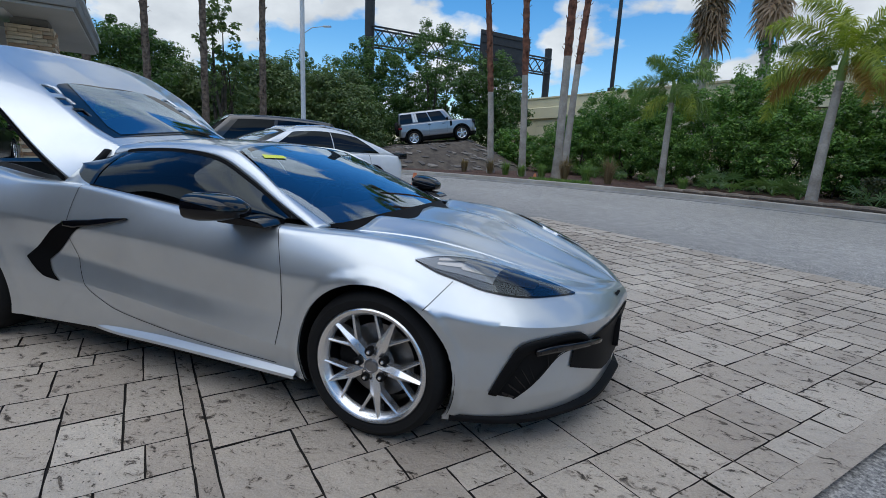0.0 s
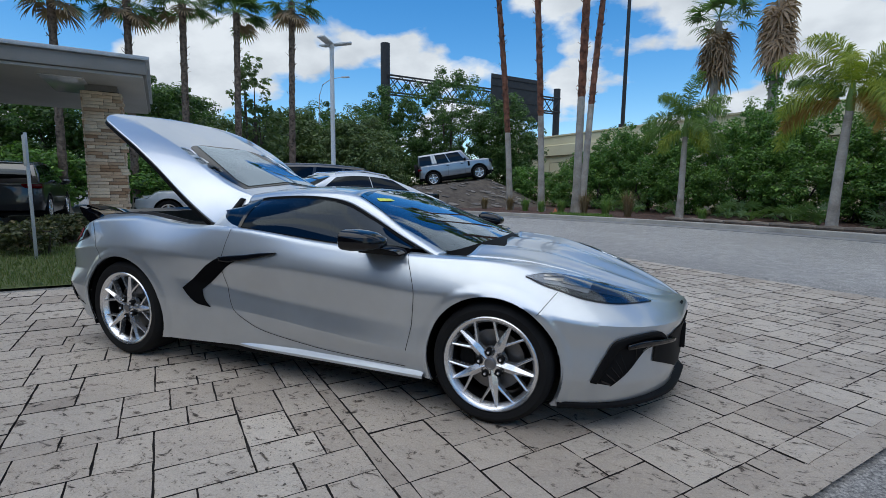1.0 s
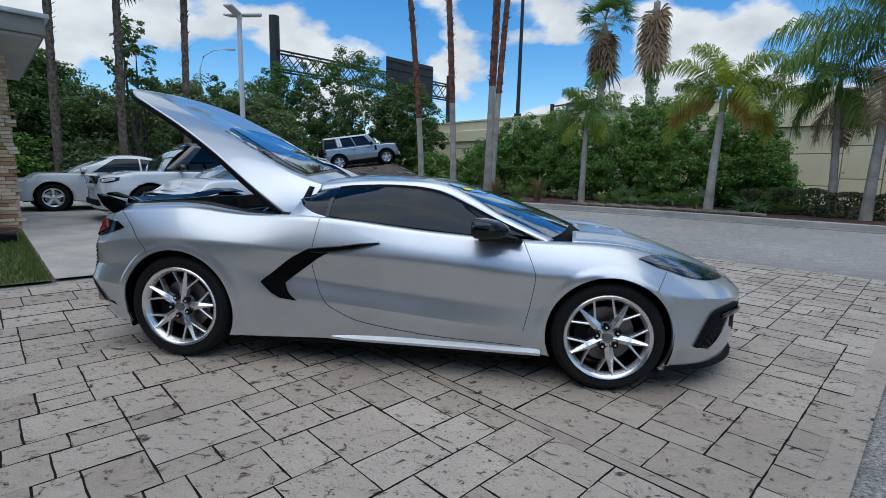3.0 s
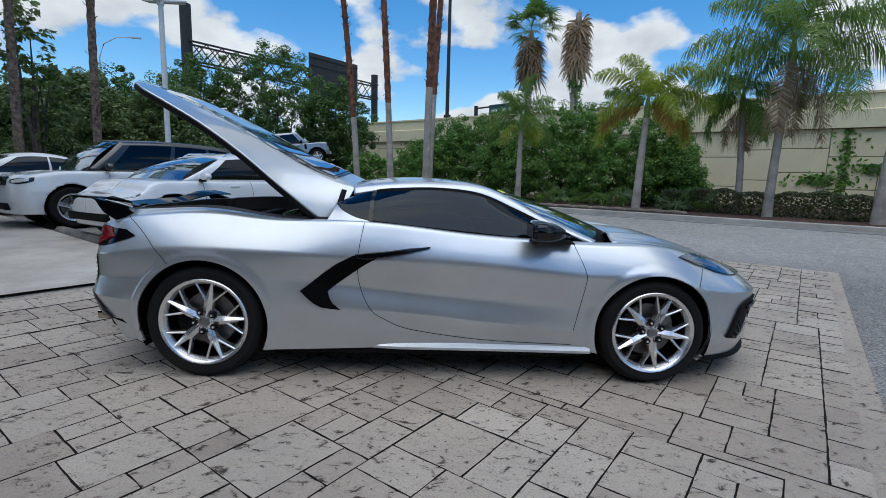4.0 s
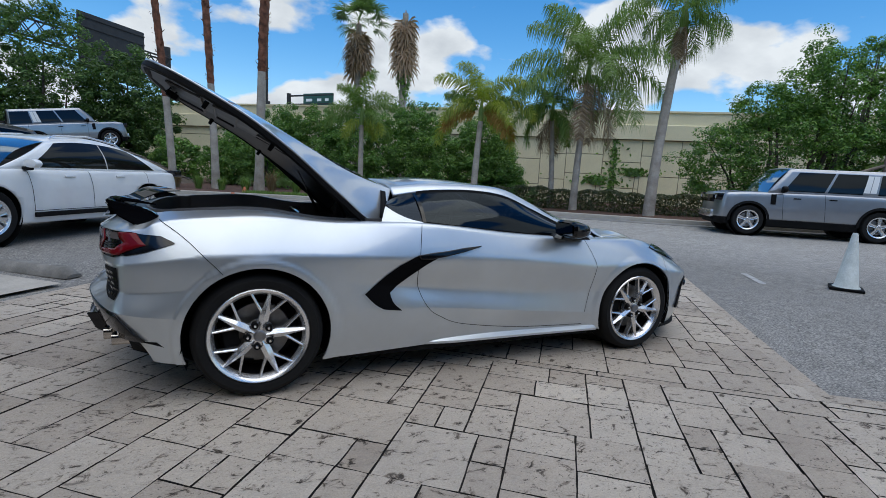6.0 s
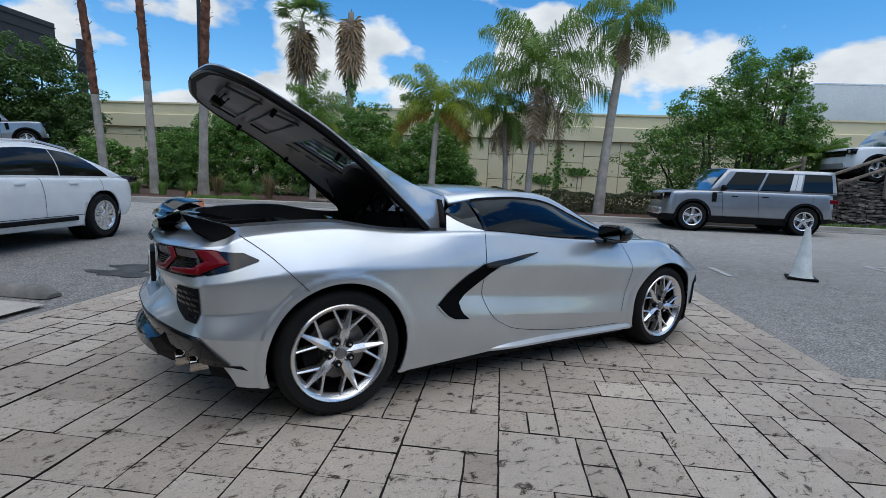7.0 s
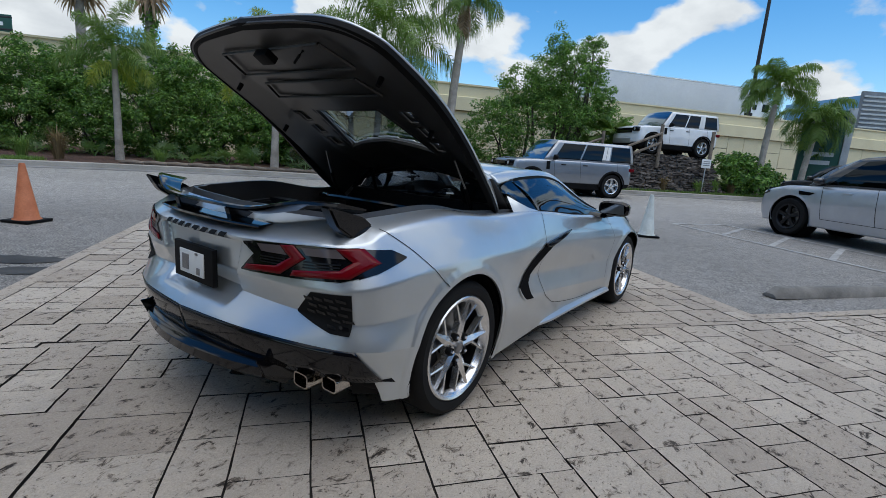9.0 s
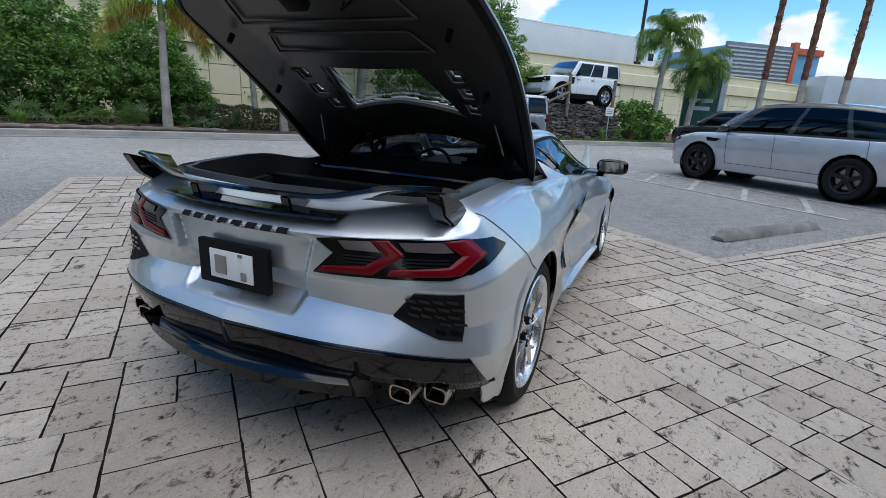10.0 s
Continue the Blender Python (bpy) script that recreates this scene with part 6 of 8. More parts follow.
    both("door_mirror", shape, spec.get("mirror", body), car, "door mirror")
    both("mirror_foot", box_bm(x3 - 0.38, x3 - 0.30, -wd - 0.06, -wd + 0.06, belt - 0.01, belt + 0.04, 0.015), PLASTIC, car)
    for hx in spec["handles"]:
        q = on_side(hx, 2.72, 0.0)
        both("door_handle", box_bm(hx - 0.09, hx + 0.09, q.y - 0.022, q.y + 0.02, q.z - 0.016, q.z + 0.016, 0.008), spec.get("handle", body), car, "door handle")
    if spec.get("rails"):
        both("roof_rail", tube_bm([side_pt(f, 1.0) + Vector((0, 0.06, 0.055 if 0.1 < f < 0.9 else 0.02)) for f in (0.08, 0.14, 0.5, 0.86, 0.92)], 0.016, 8), spec["rails"], car, "roof rail")
    for hx in (-wb, wb):
        road_wheel(car, hx, -wd + 0.13, r, -1, rim, spec.get("spokes", 5))
        road_wheel(car, hx, wd - 0.13, r, 1, rim, spec.get("spokes", 5))
    return car, side_pt


def defender(name, label, at, turn, paint_, roof_paint, base=3.02, tip=0.0):
    k = (base - 2.59)
    spec = dict(base=base, front=0.85, rear=0.90, width=1.99, belt=1.20, hood=1.16, roof=1.89, tyre=0.405, paint=paint_, roof_paint=roof_paint, boxy=1.0, clad=True,
                glass=(-base / 2 - 0.84, -base / 2 - 0.76, base / 2 - 0.92, base / 2 - 0.42), panes=((0.03, 0.27), (0.37, 0.60), (0.62, 0.90)), lamp=1.0, lamp_size=(0.30, 0.19), grille=0.2,
                handles=(-0.42, 0.42), handle=PLASTIC, mirror=PLASTIC, tail=1.0, pillar=paint_)
    car, side_pt = vehicle(name, label, at, turn, spec)
    xr = -base / 2 - 0.9
    road_wheel(car, 0, 0, 0.39, -1, paint_, 5, 0.24, "spare_wheel").matrix_basis = pose(xr - 0.10, 0.10, 1.05, 0, 0, -90)
    both("side_vent", box_bm(base / 2 - 0.62, base / 2 - 0.50, -1.008, -0.95, 0.86, 1.14, 0.008), PLASTIC, car, "black side vent")
    for a0 in (0.285, 0.330):
        both("window_sheet", grid_bm([[side_pt(a0 + 0.040 * i, 0.14 + 0.70 * j / 4) + Vector((0, -0.012, 0)) for j in range(5)] for i in range(2)]), PAPER, car, "white paper sheet in the side window")
    part("front_skid", box_bm(base / 2 + 0.72, base / 2 + 0.87, -0.62, 0.62, 0.40, 0.62, 0.04), ALLOY if paint_ is not WHITE else PALE_SILVER, car, "silver front skid plate")
    both("bonnet_pad", box_bm(base / 2 - 0.35, base / 2 + 0.42, -0.72, -0.42, 1.165, 1.19, 0.01), paint_, car)
    car.matrix_world = pose(at[0], at[1], at[2], 0, -tip, turn)
    return car


MACAN = dict(base=2.807, front=0.90, rear=0.98, width=1.93, belt=1.00, hood=0.99, nose=0.22, grille_z=0.70, roof=1.535, tyre=0.37, paint=WHITE, glass=(-2.05, -1.25, 0.35, 1.22), panes=((0.11, 0.446), (0.454, 0.885)),
             lamp=0.84, lamp_size=(0.40, 0.13), handles=(-0.75, 0.22), rails=ALLOY, tail=0.98, dark_tail=True, spokes=10)
p = GW(-6.17, 2.94)
CAR2, _ = vehicle("suv", "white coupe-backed SUV with silver alloy wheels in a parking stall", p, 238.3, MACAN)
both("side_trim", box_bm(-0.80, 0.80, -0.972, -0.93, 0.33, 0.40, 0.015), PLASTIC, CAR2, "black side blade")
p = GW(-9.0, 2.6)
RANGE = dict(base=3.0, front=0.95, rear=1.0, width=2.0, belt=1.10, hood=1.06, roof=1.80, tyre=0.39, paint=WHITE, roof_paint=BLACK_PAINT, pillar=BLACK_PAINT, boxy=0.4, nose=0.08, glass=(-2.40, -1.95, 0.55, 1.22),
             panes=((0.05, 0.26), (0.29, 0.55), (0.58, 0.90)), lamp=0.92, lamp_size=(0.42, 0.11), handles=(-0.5, 0.4), mirror=BLACK_PAINT, tail=1.02, dark_tail=True)
vehicle("suv", "white SUV with a black roof beside the white coupe SUV", p, 231.7, RANGE)
p = GW(-12.3, 1.2)
SEDAN = dict(base=2.95, front=0.86, rear=1.1, width=1.87, belt=0.95, hood=0.92, nose=0.16, roof=1.47, tyre=0.34, paint=WHITE, glass=(-1.95, -1.10, 0.25, 1.18), panes=((0.12, 0.46), (0.48, 0.84)), lamp=0.72,
             lamp_size=(0.42, 0.12), handles=(-0.6, 0.35), tail=0.86)
vehicle("sedan", "white four-door sedan parked in the row", p, 231.7, SEDAN)
p = GW(10.75, 3.62)
SPORT = dict(RANGE, paint=PALE_SILVER, pillar=BLACK_PAINT, roof_paint=BLACK_PAINT, rim=DARK_ALLOY, belt=1.09, hood=1.02, roof=1.755, boxy=0.3, glass=(-2.38, -1.80, 0.45, 1.25))
SPORT_CAR, _ = vehicle("suv", "pale silver SUV with black roof and black wheels", p, 51.7, SPORT)
both("side_gill", prism_bm([(1.02, 0.93), (1.36, 0.95), (1.34, 0.87), (1.12, 0.87)], -1.008, -0.97, 0.004), GLOSS_BLACK, SPORT_CAR, "gloss black side gill")
p = GW(19.5, 10.6)
vehicle("suv", "dark SUV passing behind the silver SUV", p, 51.7, dict(SPORT, paint=BLACK_PAINT))
p = GW(-14.6, -4.2)
vehicle("suv", "black SUV under the canopy beside the planting", p, 141.7, dict(SPORT, paint=BLACK_PAINT, rim=ALLOY, dark_tail=False))
p = GW(8.62, 13.15)
defender("offroader", "grey long off-road SUV parked along the kerb", p, 141.7, GREY_PAINT, PALE_SILVER, 3.10)
p = W(15.3, 16.2, 1.86)
defender("offroader", "white off-road SUV displayed on a rock mound", p, 141.7, WHITE, WHITE, 2.587)
p = W(-20.75, 15.4, 1.62)
_d = W(1.5, 2.4) - W(0, 0)
defender("offroader", "silver off-road SUV displayed on a rocky slope", p, math.degrees(math.atan2(_d.y, _d.x)), GREY_PAINT, PALE_SILVER, 2.75, 9.0)


def semi_truck():
    p = W(29.0, 31.0, 4.0)
    t = thing("truck", "white lorry with a pale box trailer on the highway", "truck", p, -38.3)
    grey = speckled("trailer_side", (0.66, 0.68, 0.69), (0.74, 0.76, 0.77), 0.6, 0.5, 0.05, 0.002, 20)
    part("trailer", box_bm(-9.2, 4.6, -1.28, 1.28, 1.15, 4.05, 0.04), grey, t, "pale box trailer")
    part("trailer_rail", box_bm(-9.2, 4.62, -1.30, 1.30, 3.98, 4.08, 0.01), ALLOY, t)
    part("trailer_rail", box_bm(-9.2, 4.62, -1.30, 1.30, 1.10, 1.22, 0.01), ALLOY, t)
    cab = prism_bm([(5.0, 0.6), (5.0, 3.75), (5.5, 4.0), (6.6, 3.85), (7.0, 3.2), (7.35, 2.35), (9.0, 2.05), (9.2, 1.2), (9.15, 0.55)], -1.2, 1.2, 0.12)
    part("cab", cab, WHITE, t, "white cab")
    both("cab_window", box_bm(6.35, 7.0, -1.215, -1.19, 2.35, 2.95, 0.03), TINT, t)
    both("cab_window", box_bm(5.35, 5.75, -1.215, -1.19, 2.45, 2.85, 0.03), TINT, t)
    both("cab_window", box_bm(5.35, 5.75, -1.215, -1.19, 3.2, 3.5, 0.03), TINT, t)
    part("windscreen", prism_bm([(7.06, 3.18), (7.36, 2.42), (7.39, 2.43), (7.09, 3.19)], -1.0, 1.0), TINT, t)
    for x in (-8.0, -6.8, 3.0, 4.2, 8.3):
        for s in (-1, 1):
            road_wheel(t, x, s * 1.1, 0.5, s, STEEL, 6, 0.28)
    return t


semi_truck()

# ---- planting ----


def leaf_material(name, dark, light, tip=None, back=0.25):
    m = Mat(name, light, 0.55)
    i = m.island()
    stops = [(0.0, dark), (0.75, light)] + ([(1.0, tip)] if tip else [])
    m.color(m.ramp(i, stops))
    m.b.inputs["Subsurface Weight"].default_value = 0.0
    t = m.t
    tr = t.nodes.new("ShaderNodeBsdfTranslucent")
    tr.inputs["Color"].default_value = (light[0] * 1.6, light[1] * 1.7, light[2], 1)
    mx = t.nodes.new("ShaderNodeMixShader")
    mx.inputs[0].default_value = back
    t.links.new(m.b.outputs[0], mx.inputs[1])
    t.links.new(tr.outputs[0], mx.inputs[2])
    t.links.new(mx.outputs[0], t.nodes["Material Output"].inputs[0])
    return m.m


BUSH_LEAF = leaf_material("bush_leaf", (0.016, 0.044, 0.009), (0.135, 0.275, 0.05), (0.27, 0.43, 0.085))
OAK_LEAF = leaf_material("oak_leaf", (0.013, 0.032, 0.008), (0.075, 0.155, 0.033), (0.16, 0.26, 0.058))
OLIVE_LEAF = leaf_material("olive_leaf", (0.051, 0.080, 0.026), (0.123, 0.189, 0.065), (0.203, 0.246, 0.087))
HEDGE_LEAF = leaf_material("hedge_leaf", (0.028, 0.038, 0.014), (0.085, 0.105, 0.040), (0.17, 0.13, 0.055))
GRASS_LEAF = leaf_material("grass_blade", (0.072, 0.145, 0.029), (0.174, 0.290, 0.065), (0.319, 0.348, 0.116))
DRY_LEAF = leaf_material("dry_grass", (0.13, 0.09, 0.05), (0.26, 0.19, 0.10), (0.33, 0.26, 0.15))
FROND = leaf_material("palm_frond", (0.045, 0.095, 0.018), (0.158, 0.257, 0.050), (0.19, 0.27, 0.075), 0.28)
FAN = leaf_material("fan_frond", (0.036, 0.080, 0.026), (0.120, 0.205, 0.070), (0.19, 0.27, 0.10), 0.3)
FOXTAIL = leaf_material("yellowing_frond", (0.10, 0.15, 0.02), (0.29, 0.35, 0.05), (0.48, 0.44, 0.07), 0.35)
ORANGE = leaf_material("orange_frond", (0.20, 0.11, 0.02), (0.33, 0.20, 0.04), (0.40, 0.30, 0.07), 0.35)
DEAD = leaf_material("dead_frond", (0.15, 0.095, 0.055), (0.34, 0.235, 0.145), (0.46, 0.35, 0.235), 0.15)
BARK_GREY = speckled("grey_palm_bark", (0.27, 0.235, 0.195), (0.52, 0.465, 0.40), 2.2, 0.9, 0.6, 0.02, 24)
BARK_BROWN = speckled("brown_palm_bark", (0.06, 0.042, 0.032), (0.27, 0.20, 0.15), 9, 0.95, 1.0, 0.03, 30)
BARK_RED = speckled("red_brown_palm_bark", (0.07, 0.03, 0.02), (0.30, 0.125, 0.075), 5, 0.95, 1.0, 0.03, 26)
BARK = speckled("tree_bark", (0.05, 0.04, 0.03), (0.14, 0.115, 0.09), 5, 0.95, 0.8, 0.02, 30)


def leaves_mesh(name, centres, normals, size, material, parent, label="", kind="", aspect=0.5, seed=0):
    """Folded four-point leaves at the given places."""
    rng = np.random.default_rng(seed)
    n = len(centres)
    nor = normals / np.maximum(np.linalg.norm(normals, axis=1, keepdims=True), 1e-6)
    ax = rng.normal(size=(n, 3))
    ax -= nor * (ax * nor).sum(1, keepdims=True)
    ax /= np.maximum(np.linalg.norm(ax, axis=1, keepdims=True), 1e-6)
    bx = np.cross(nor, ax)
    s = (size * rng.uniform(0.6, 1.3, n))[:, None]
    v = np.empty((n, 4, 3))
    v[:, 0] = centres - ax * s
    v[:, 1] = centres + bx * s * aspect - nor * s * 0.15
    v[:, 2] = centres + ax * s - nor * s * 0.25
    v[:, 3] = centres - bx * s * aspect - nor * s * 0.15
    me = bpy.data.meshes.new(name)
    me.vertices.add(n * 4)
    me.vertices.foreach_set("co", v.reshape(-1))
    me.loops.add(n * 4)
    me.loops.foreach_set("vertex_index", np.arange(n * 4, dtype=np.int32))
    me.polygons.add(n)
    me.polygons.foreach_set("loop_start", np.arange(0, n * 4, 4, dtype=np.int32))
    me.update()
    me.materials.append(material)
    ob = new(name, me)
    if parent:
        ob.parent = parent
    if label:
        ob["label"] = label
    if kind:
        ob["kind"] = kind
    return ob


def clump_points(clumps, per, seed, shell=0.55):
    """Leaf places on the skins of many small clumps: arrays of places and outward ways."""
    rng = np.random.default_rng(seed)
    C, N = [], []
    for (x, y, z, rx, ry, rz), count in zip(clumps, per):
        d = rng.normal(size=(count, 3))
        d /= np.linalg.norm(d, axis=1, keepdims=True)
        r = shell + (1 - shell) * rng.random(count) ** 0.5
        C.append(np.array((x, y, z)) + d * r[:, None] * np.array((rx, ry, rz)))
        N.append(d + rng.normal(scale=0.5, size=(count, 3)) + np.array((0, 0, 0.85)))
    return np.concatenate(C), np.concatenate(N)


def scatter_clumps(boxes, size, count, seed, lump=0.35):
    """Clumps over the skins of ellipsoids, uneven and with gaps."""
    rng = random.Random(seed)
    weights = [b[3] * b[4] + b[4] * b[5] + b[3] * b[5] for b in boxes]
    out = []
    for _ in range(count):
        x, y, z, rx, ry, rz = rng.choices(boxes, weights)[0]
        d = Vector((rng.gauss(0, 1), rng.gauss(0, 1), rng.gauss(0, 1) + 0.15)).normalized()
        r = rng.uniform(0.62, 1.0) + rng.choice((0, 0, 0, lump * 0.5))
        s = size * rng.uniform(0.55, 1.35)
        zz = z + d.z * rz * r
        if zz < 0.12:
            zz = 0.12 + rng.random() * 0.4
        out.append((x + d.x * rx * r, y + d.y * ry * r, zz, s, s, s * 0.75))
    return out


def bush(name, label, category, at, boxes, clump, count, leaf, leaves, material, seed, stems=5, kind="", group=""):
    """boxes: ellipsoids in the kerb's frame (n, u, z, rn, ru, rz) about the base."""
    home = thing(name, label, category, at, -38.3, group, kind)
    crown = scatter_clumps(boxes, clump, count, seed)
    C, N = clump_points(crown, [leaves] * len(crown), seed)
    leaves_mesh("crown", C, N, leaf, material, home, seed=seed)
    rng = random.Random(seed)
    for k in range(stems):
        b = rng.choice(boxes)
        root = Vector((b[0] * 0.6 + rng.uniform(-0.4, 0.4), b[1] * 0.6 + rng.uniform(-0.3, 0.3), 0))
        tip = Vector((b[0] + rng.uniform(-0.5, 0.5) * b[3], b[1] + rng.uniform(-0.5, 0.5) * b[4], b[2] + b[5] * 0.5))
        mid = root.lerp(tip, 0.5) + Vector((rng.uniform(-0.3, 0.3), rng.uniform(-0.3, 0.3), 0.2))
        h = tip.z
        part("stem", tube_bm([root, mid, tip], [0.02 + 0.014 * h, 0.015 + 0.009 * h, 0.012], 7), BARK, home)
    return home


def base(n, u, dz=0.12):
    p = GW(n, u)
    return (p.x, p.y, p.z + dz)


# the tall shrubs before the wall, one thing to a plant
rng = random.Random(21)
for k, (n, u, h, w) in enumerate(((-15.6, 20.2, 3.2, 1.5), (-13.4, 20.0, 4.3, 1.9), (-11.0, 20.3, 4.5, 2.0), (-8.6, 19.9, 4.4, 1.9), (-6.4, 20.2, 4.6, 2.0), (-4.2, 19.8, 4.6, 1.9), (-2.4, 20.0, 4.2, 1.6), (-1.1, 20.3, 2.9, 1.1))):
    boxes = [(rng.uniform(-0.3, 0.3), rng.uniform(-0.2, 0.4), h * 0.36, w, 1.7, h * 0.36), (rng.uniform(-0.6, 0.6), 0.5, h * 0.66, w * 0.8, 1.4, h * 0.30), (0.5, -0.9, h * 0.22, w * 0.8, 0.9, h * 0.24)]
    bush("shrub", "dense tall green shrub before the highway wall", "shrub", base(n, u), boxes, 0.28, 300, 0.055, 110, BUSH_LEAF, 100 + k, 4, group="tall shrubs")
# the loose tree behind the grey off-roader
boxes = [(0, 0, 2.6, 2.6, 1.9, 1.7), (-2.6, 0, 2.0, 1.5, 1.4, 1.6), (1.6, 0.3, 3.8, 2.0, 1.6, 1.7), (0.6, 0, 5.0, 1.4, 1.3, 1.5), (2.8, 0.2, 2.4, 1.6, 1.5, 1.7), (2.0, 0, 5.8, 0.6, 0.6, 1.0), (0.4, 0.1, 6.0, 0.5, 0.5, 0.9), (-1.2, 0, 4.1, 1.2, 1.1, 1.0)]
bush("tree", "loose multi-stemmed green tree behind the kerb", "tree", base(10.4, 18.3), boxes, 0.30, 900, 0.055, 80, BUSH_LEAF, 131, 12)
# trees far behind the sloping rocks, and round the parking rows
for k, (n, u, s, h, mat, label) in enumerate(((-27.5, 18.6, 4.4, 9.8, OAK_LEAF, "broad dark-green oak behind the rocks"), (-29.5, 14.5, 3.6, 8.3, OAK_LEAF, "dark-green oak behind the rocks"), (-24.6, 21.8, 2.8, 7.6, OAK_LEAF, "dark-green oak beside the wall's end"),
                                              (-24.5, 10.2, 2.8, 5.6, OLIVE_LEAF, "olive-green tree behind the parking rows"), (-25.5, 6.6, 2.8, 5.4, OLIVE_LEAF, "olive-green tree behind the parking rows"), (-25.0, 3.0, 2.8, 4.6, OLIVE_LEAF, "olive-green tree behind the parking rows"),
                                              (-24.5, -0.6, 3.0, 6.0, OAK_LEAF, "dark-green tree behind the canopy"), (-24.0, -4.6, 3.2, 6.6, OAK_LEAF, "dark-green tree behind the canopy"), (-23.0, -8.8, 3.2, 6.4, OAK_LEAF, "dark-green tree behind the canopy"), (-29, 9.0, 3.2, 6.5, OAK_LEAF, "dark-green oak behind the rows"),
                                              (-27.0, 0.8, 3.0, 6.2, OAK_LEAF, "dark-green tree behind the rows"))):
    boxes = [(0, 0, h * 0.55, s, s, h * 0.36), (s * 0.5, 0.2, h * 0.35, s * 0.8, s * 0.8, h * 0.33), (-s * 0.5, -0.2, h * 0.33, s * 0.8, s * 0.8, h * 0.32), (0.3, 0, h * 0.78, s * 0.6, s * 0.6, h * 0.22), (0, -s * 0.4, h * 0.25, s * 0.9, s * 0.6, h * 0.25)]
    bush("tree", label, "tree", base(n, u), boxes, 0.46, 430, 0.088, 105, mat, 160 + k, 5, group="background trees")
# thin young magnolia with big sparse leaves
boxes = [(0, 0, 4.6, 0.9, 0.9, 2.6), (0.2, 0.3, 3.4, 1.3, 1.2, 1.6)]
bush("tree", "thin young tree with sparse large leaves", "tree", base(-20.6, 3.6), boxes, 0.22, 150, 0.13, 13, OLIVE_LEAF, 190, 9)
# low bushes by the mounds, the canopy and the far sign
for k, (n, u, s, h, mat) in enumerate(((19.2, 15.8, 1.4, 2.0, BUSH_LEAF), (20.8, 16.4, 1.2, 1.8, BUSH_LEAF), (-19.6, -1.2, 1.6, 2.2, BUSH_LEAF), (-19.4, -4.4, 1.7, 2.4, BUSH_LEAF), (-19.2, 1.8, 1.4, 2.0, OLIVE_LEAF), (-18.8, 19.5, 1.3, 2.4, BUSH_LEAF), (-24, 18.0, 1.6, 3.0, OAK_LEAF), (-22.5, 11.0, 1.6, 2.2, OLIVE_LEAF),
                                              (-23.0, 7.4, 1.6, 2.6, OLIVE_LEAF), (-22.6, 4.6, 1.6, 2.4, OLIVE_LEAF))):
    bush("bush", "rounded green bush in the planting", "bush", base(n, u), [(0, 0, h * 0.5, s, s, h * 0.5), (s * 0.5, 0, h * 0.35, s * 0.7, s * 0.7, h * 0.35)], 0.3, 110, 0.09, 60, mat, 210 + k, 3, group="bushes")


def hedge():
    home = thing("hedge", "low clipped brownish-green hedge along the wall", "hedge", (0, 0, 0))
    rg = np.random.default_rng(4)
    n = 15000
    a, d, z = rg.uniform(-0.9, 8.4, n), rg.uniform(-0.32, 0.32, n), rg.uniform(0.0, 1.0, n)
    edge = rg.random(n) < 0.75
    d = np.where(edge & (rg.random(n) < 0.6), np.sign(d) * rg.uniform(0.24, 0.36, n), d)
    z = np.where(edge & (np.abs(d) < 0.24), rg.uniform(0.85, 1.0, n), z)
    u = 17.3 + d
    top = 0.86 + 0.05 * np.sin(a * 2.1) + 0.04 * np.sin(a * 7.0)
    C = np.stack([a * NX + u * NY, -a * NY + u * NX, 0.18 + z * top], 1)
    N = np.stack([d * NY, d * NX, np.where(z > 0.8, 0.5, 0.1)], 1) + rg.normal(scale=0.3, size=(n, 3))
    leaves_mesh("hedge_leaves", C, N, 0.05, HEDGE_LEAF, home, seed=9)
    for k in range(24):
        nn = -0.8 + 0.39 * k
        p = GW(nn, 17.3)
        part("stem", tube_bm([(p.x, p.y, p.z + 0.1), (p.x + 0.05, p.y, 0.9)], 0.012, 5), BARK, home)


hedge()


def vine(n, z0, z1, spread, seed, count=260):
    rg = np.random.default_rng(seed)
    home = thing("vine", "green creeper climbing the highway wall", "vine", W(n, WALL_U - 0.08, 0), -38.3, "vines")
    z = rg.uniform(z0, z1, count)
    a = rg.normal(scale=spread, size=count) * np.where(rg.random(count) < 0.25, 2.6, 0.7)
    C = np.stack([a, rg.uniform(-0.10, 0.0, count), z], 1)
    N = np.stack([rg.normal(scale=0.3, size=count), -np.ones(count), rg.normal(scale=0.4, size=count)], 1)
    leaves_mesh("vine_leaves", C, N, 0.11, BUSH_LEAF, home, seed=seed)
    part("vine_stem", tube_bm([(0, -0.02, 0.2), (0.06, -0.02, (z0 + z1) / 2), (0, -0.02, z1)], 0.018, 6), BARK, home)


for n, z0, z1, sp, seed in ((4.6, 0.4, 3.9, 0.16, 1), (5.8, 1.9, 2.3, 0.35, 2), (3.7, 1.3, 1.8, 0.4, 3), (-19.5, 0.2, 3.9, 0.22, 4), (-21.5, 0.2, 4.0, 0.3, 5), (-17.8, 0.3, 3.6, 0.15, 6)):
    vine(n, z0, z1, sp, seed)

# ---- palms ----


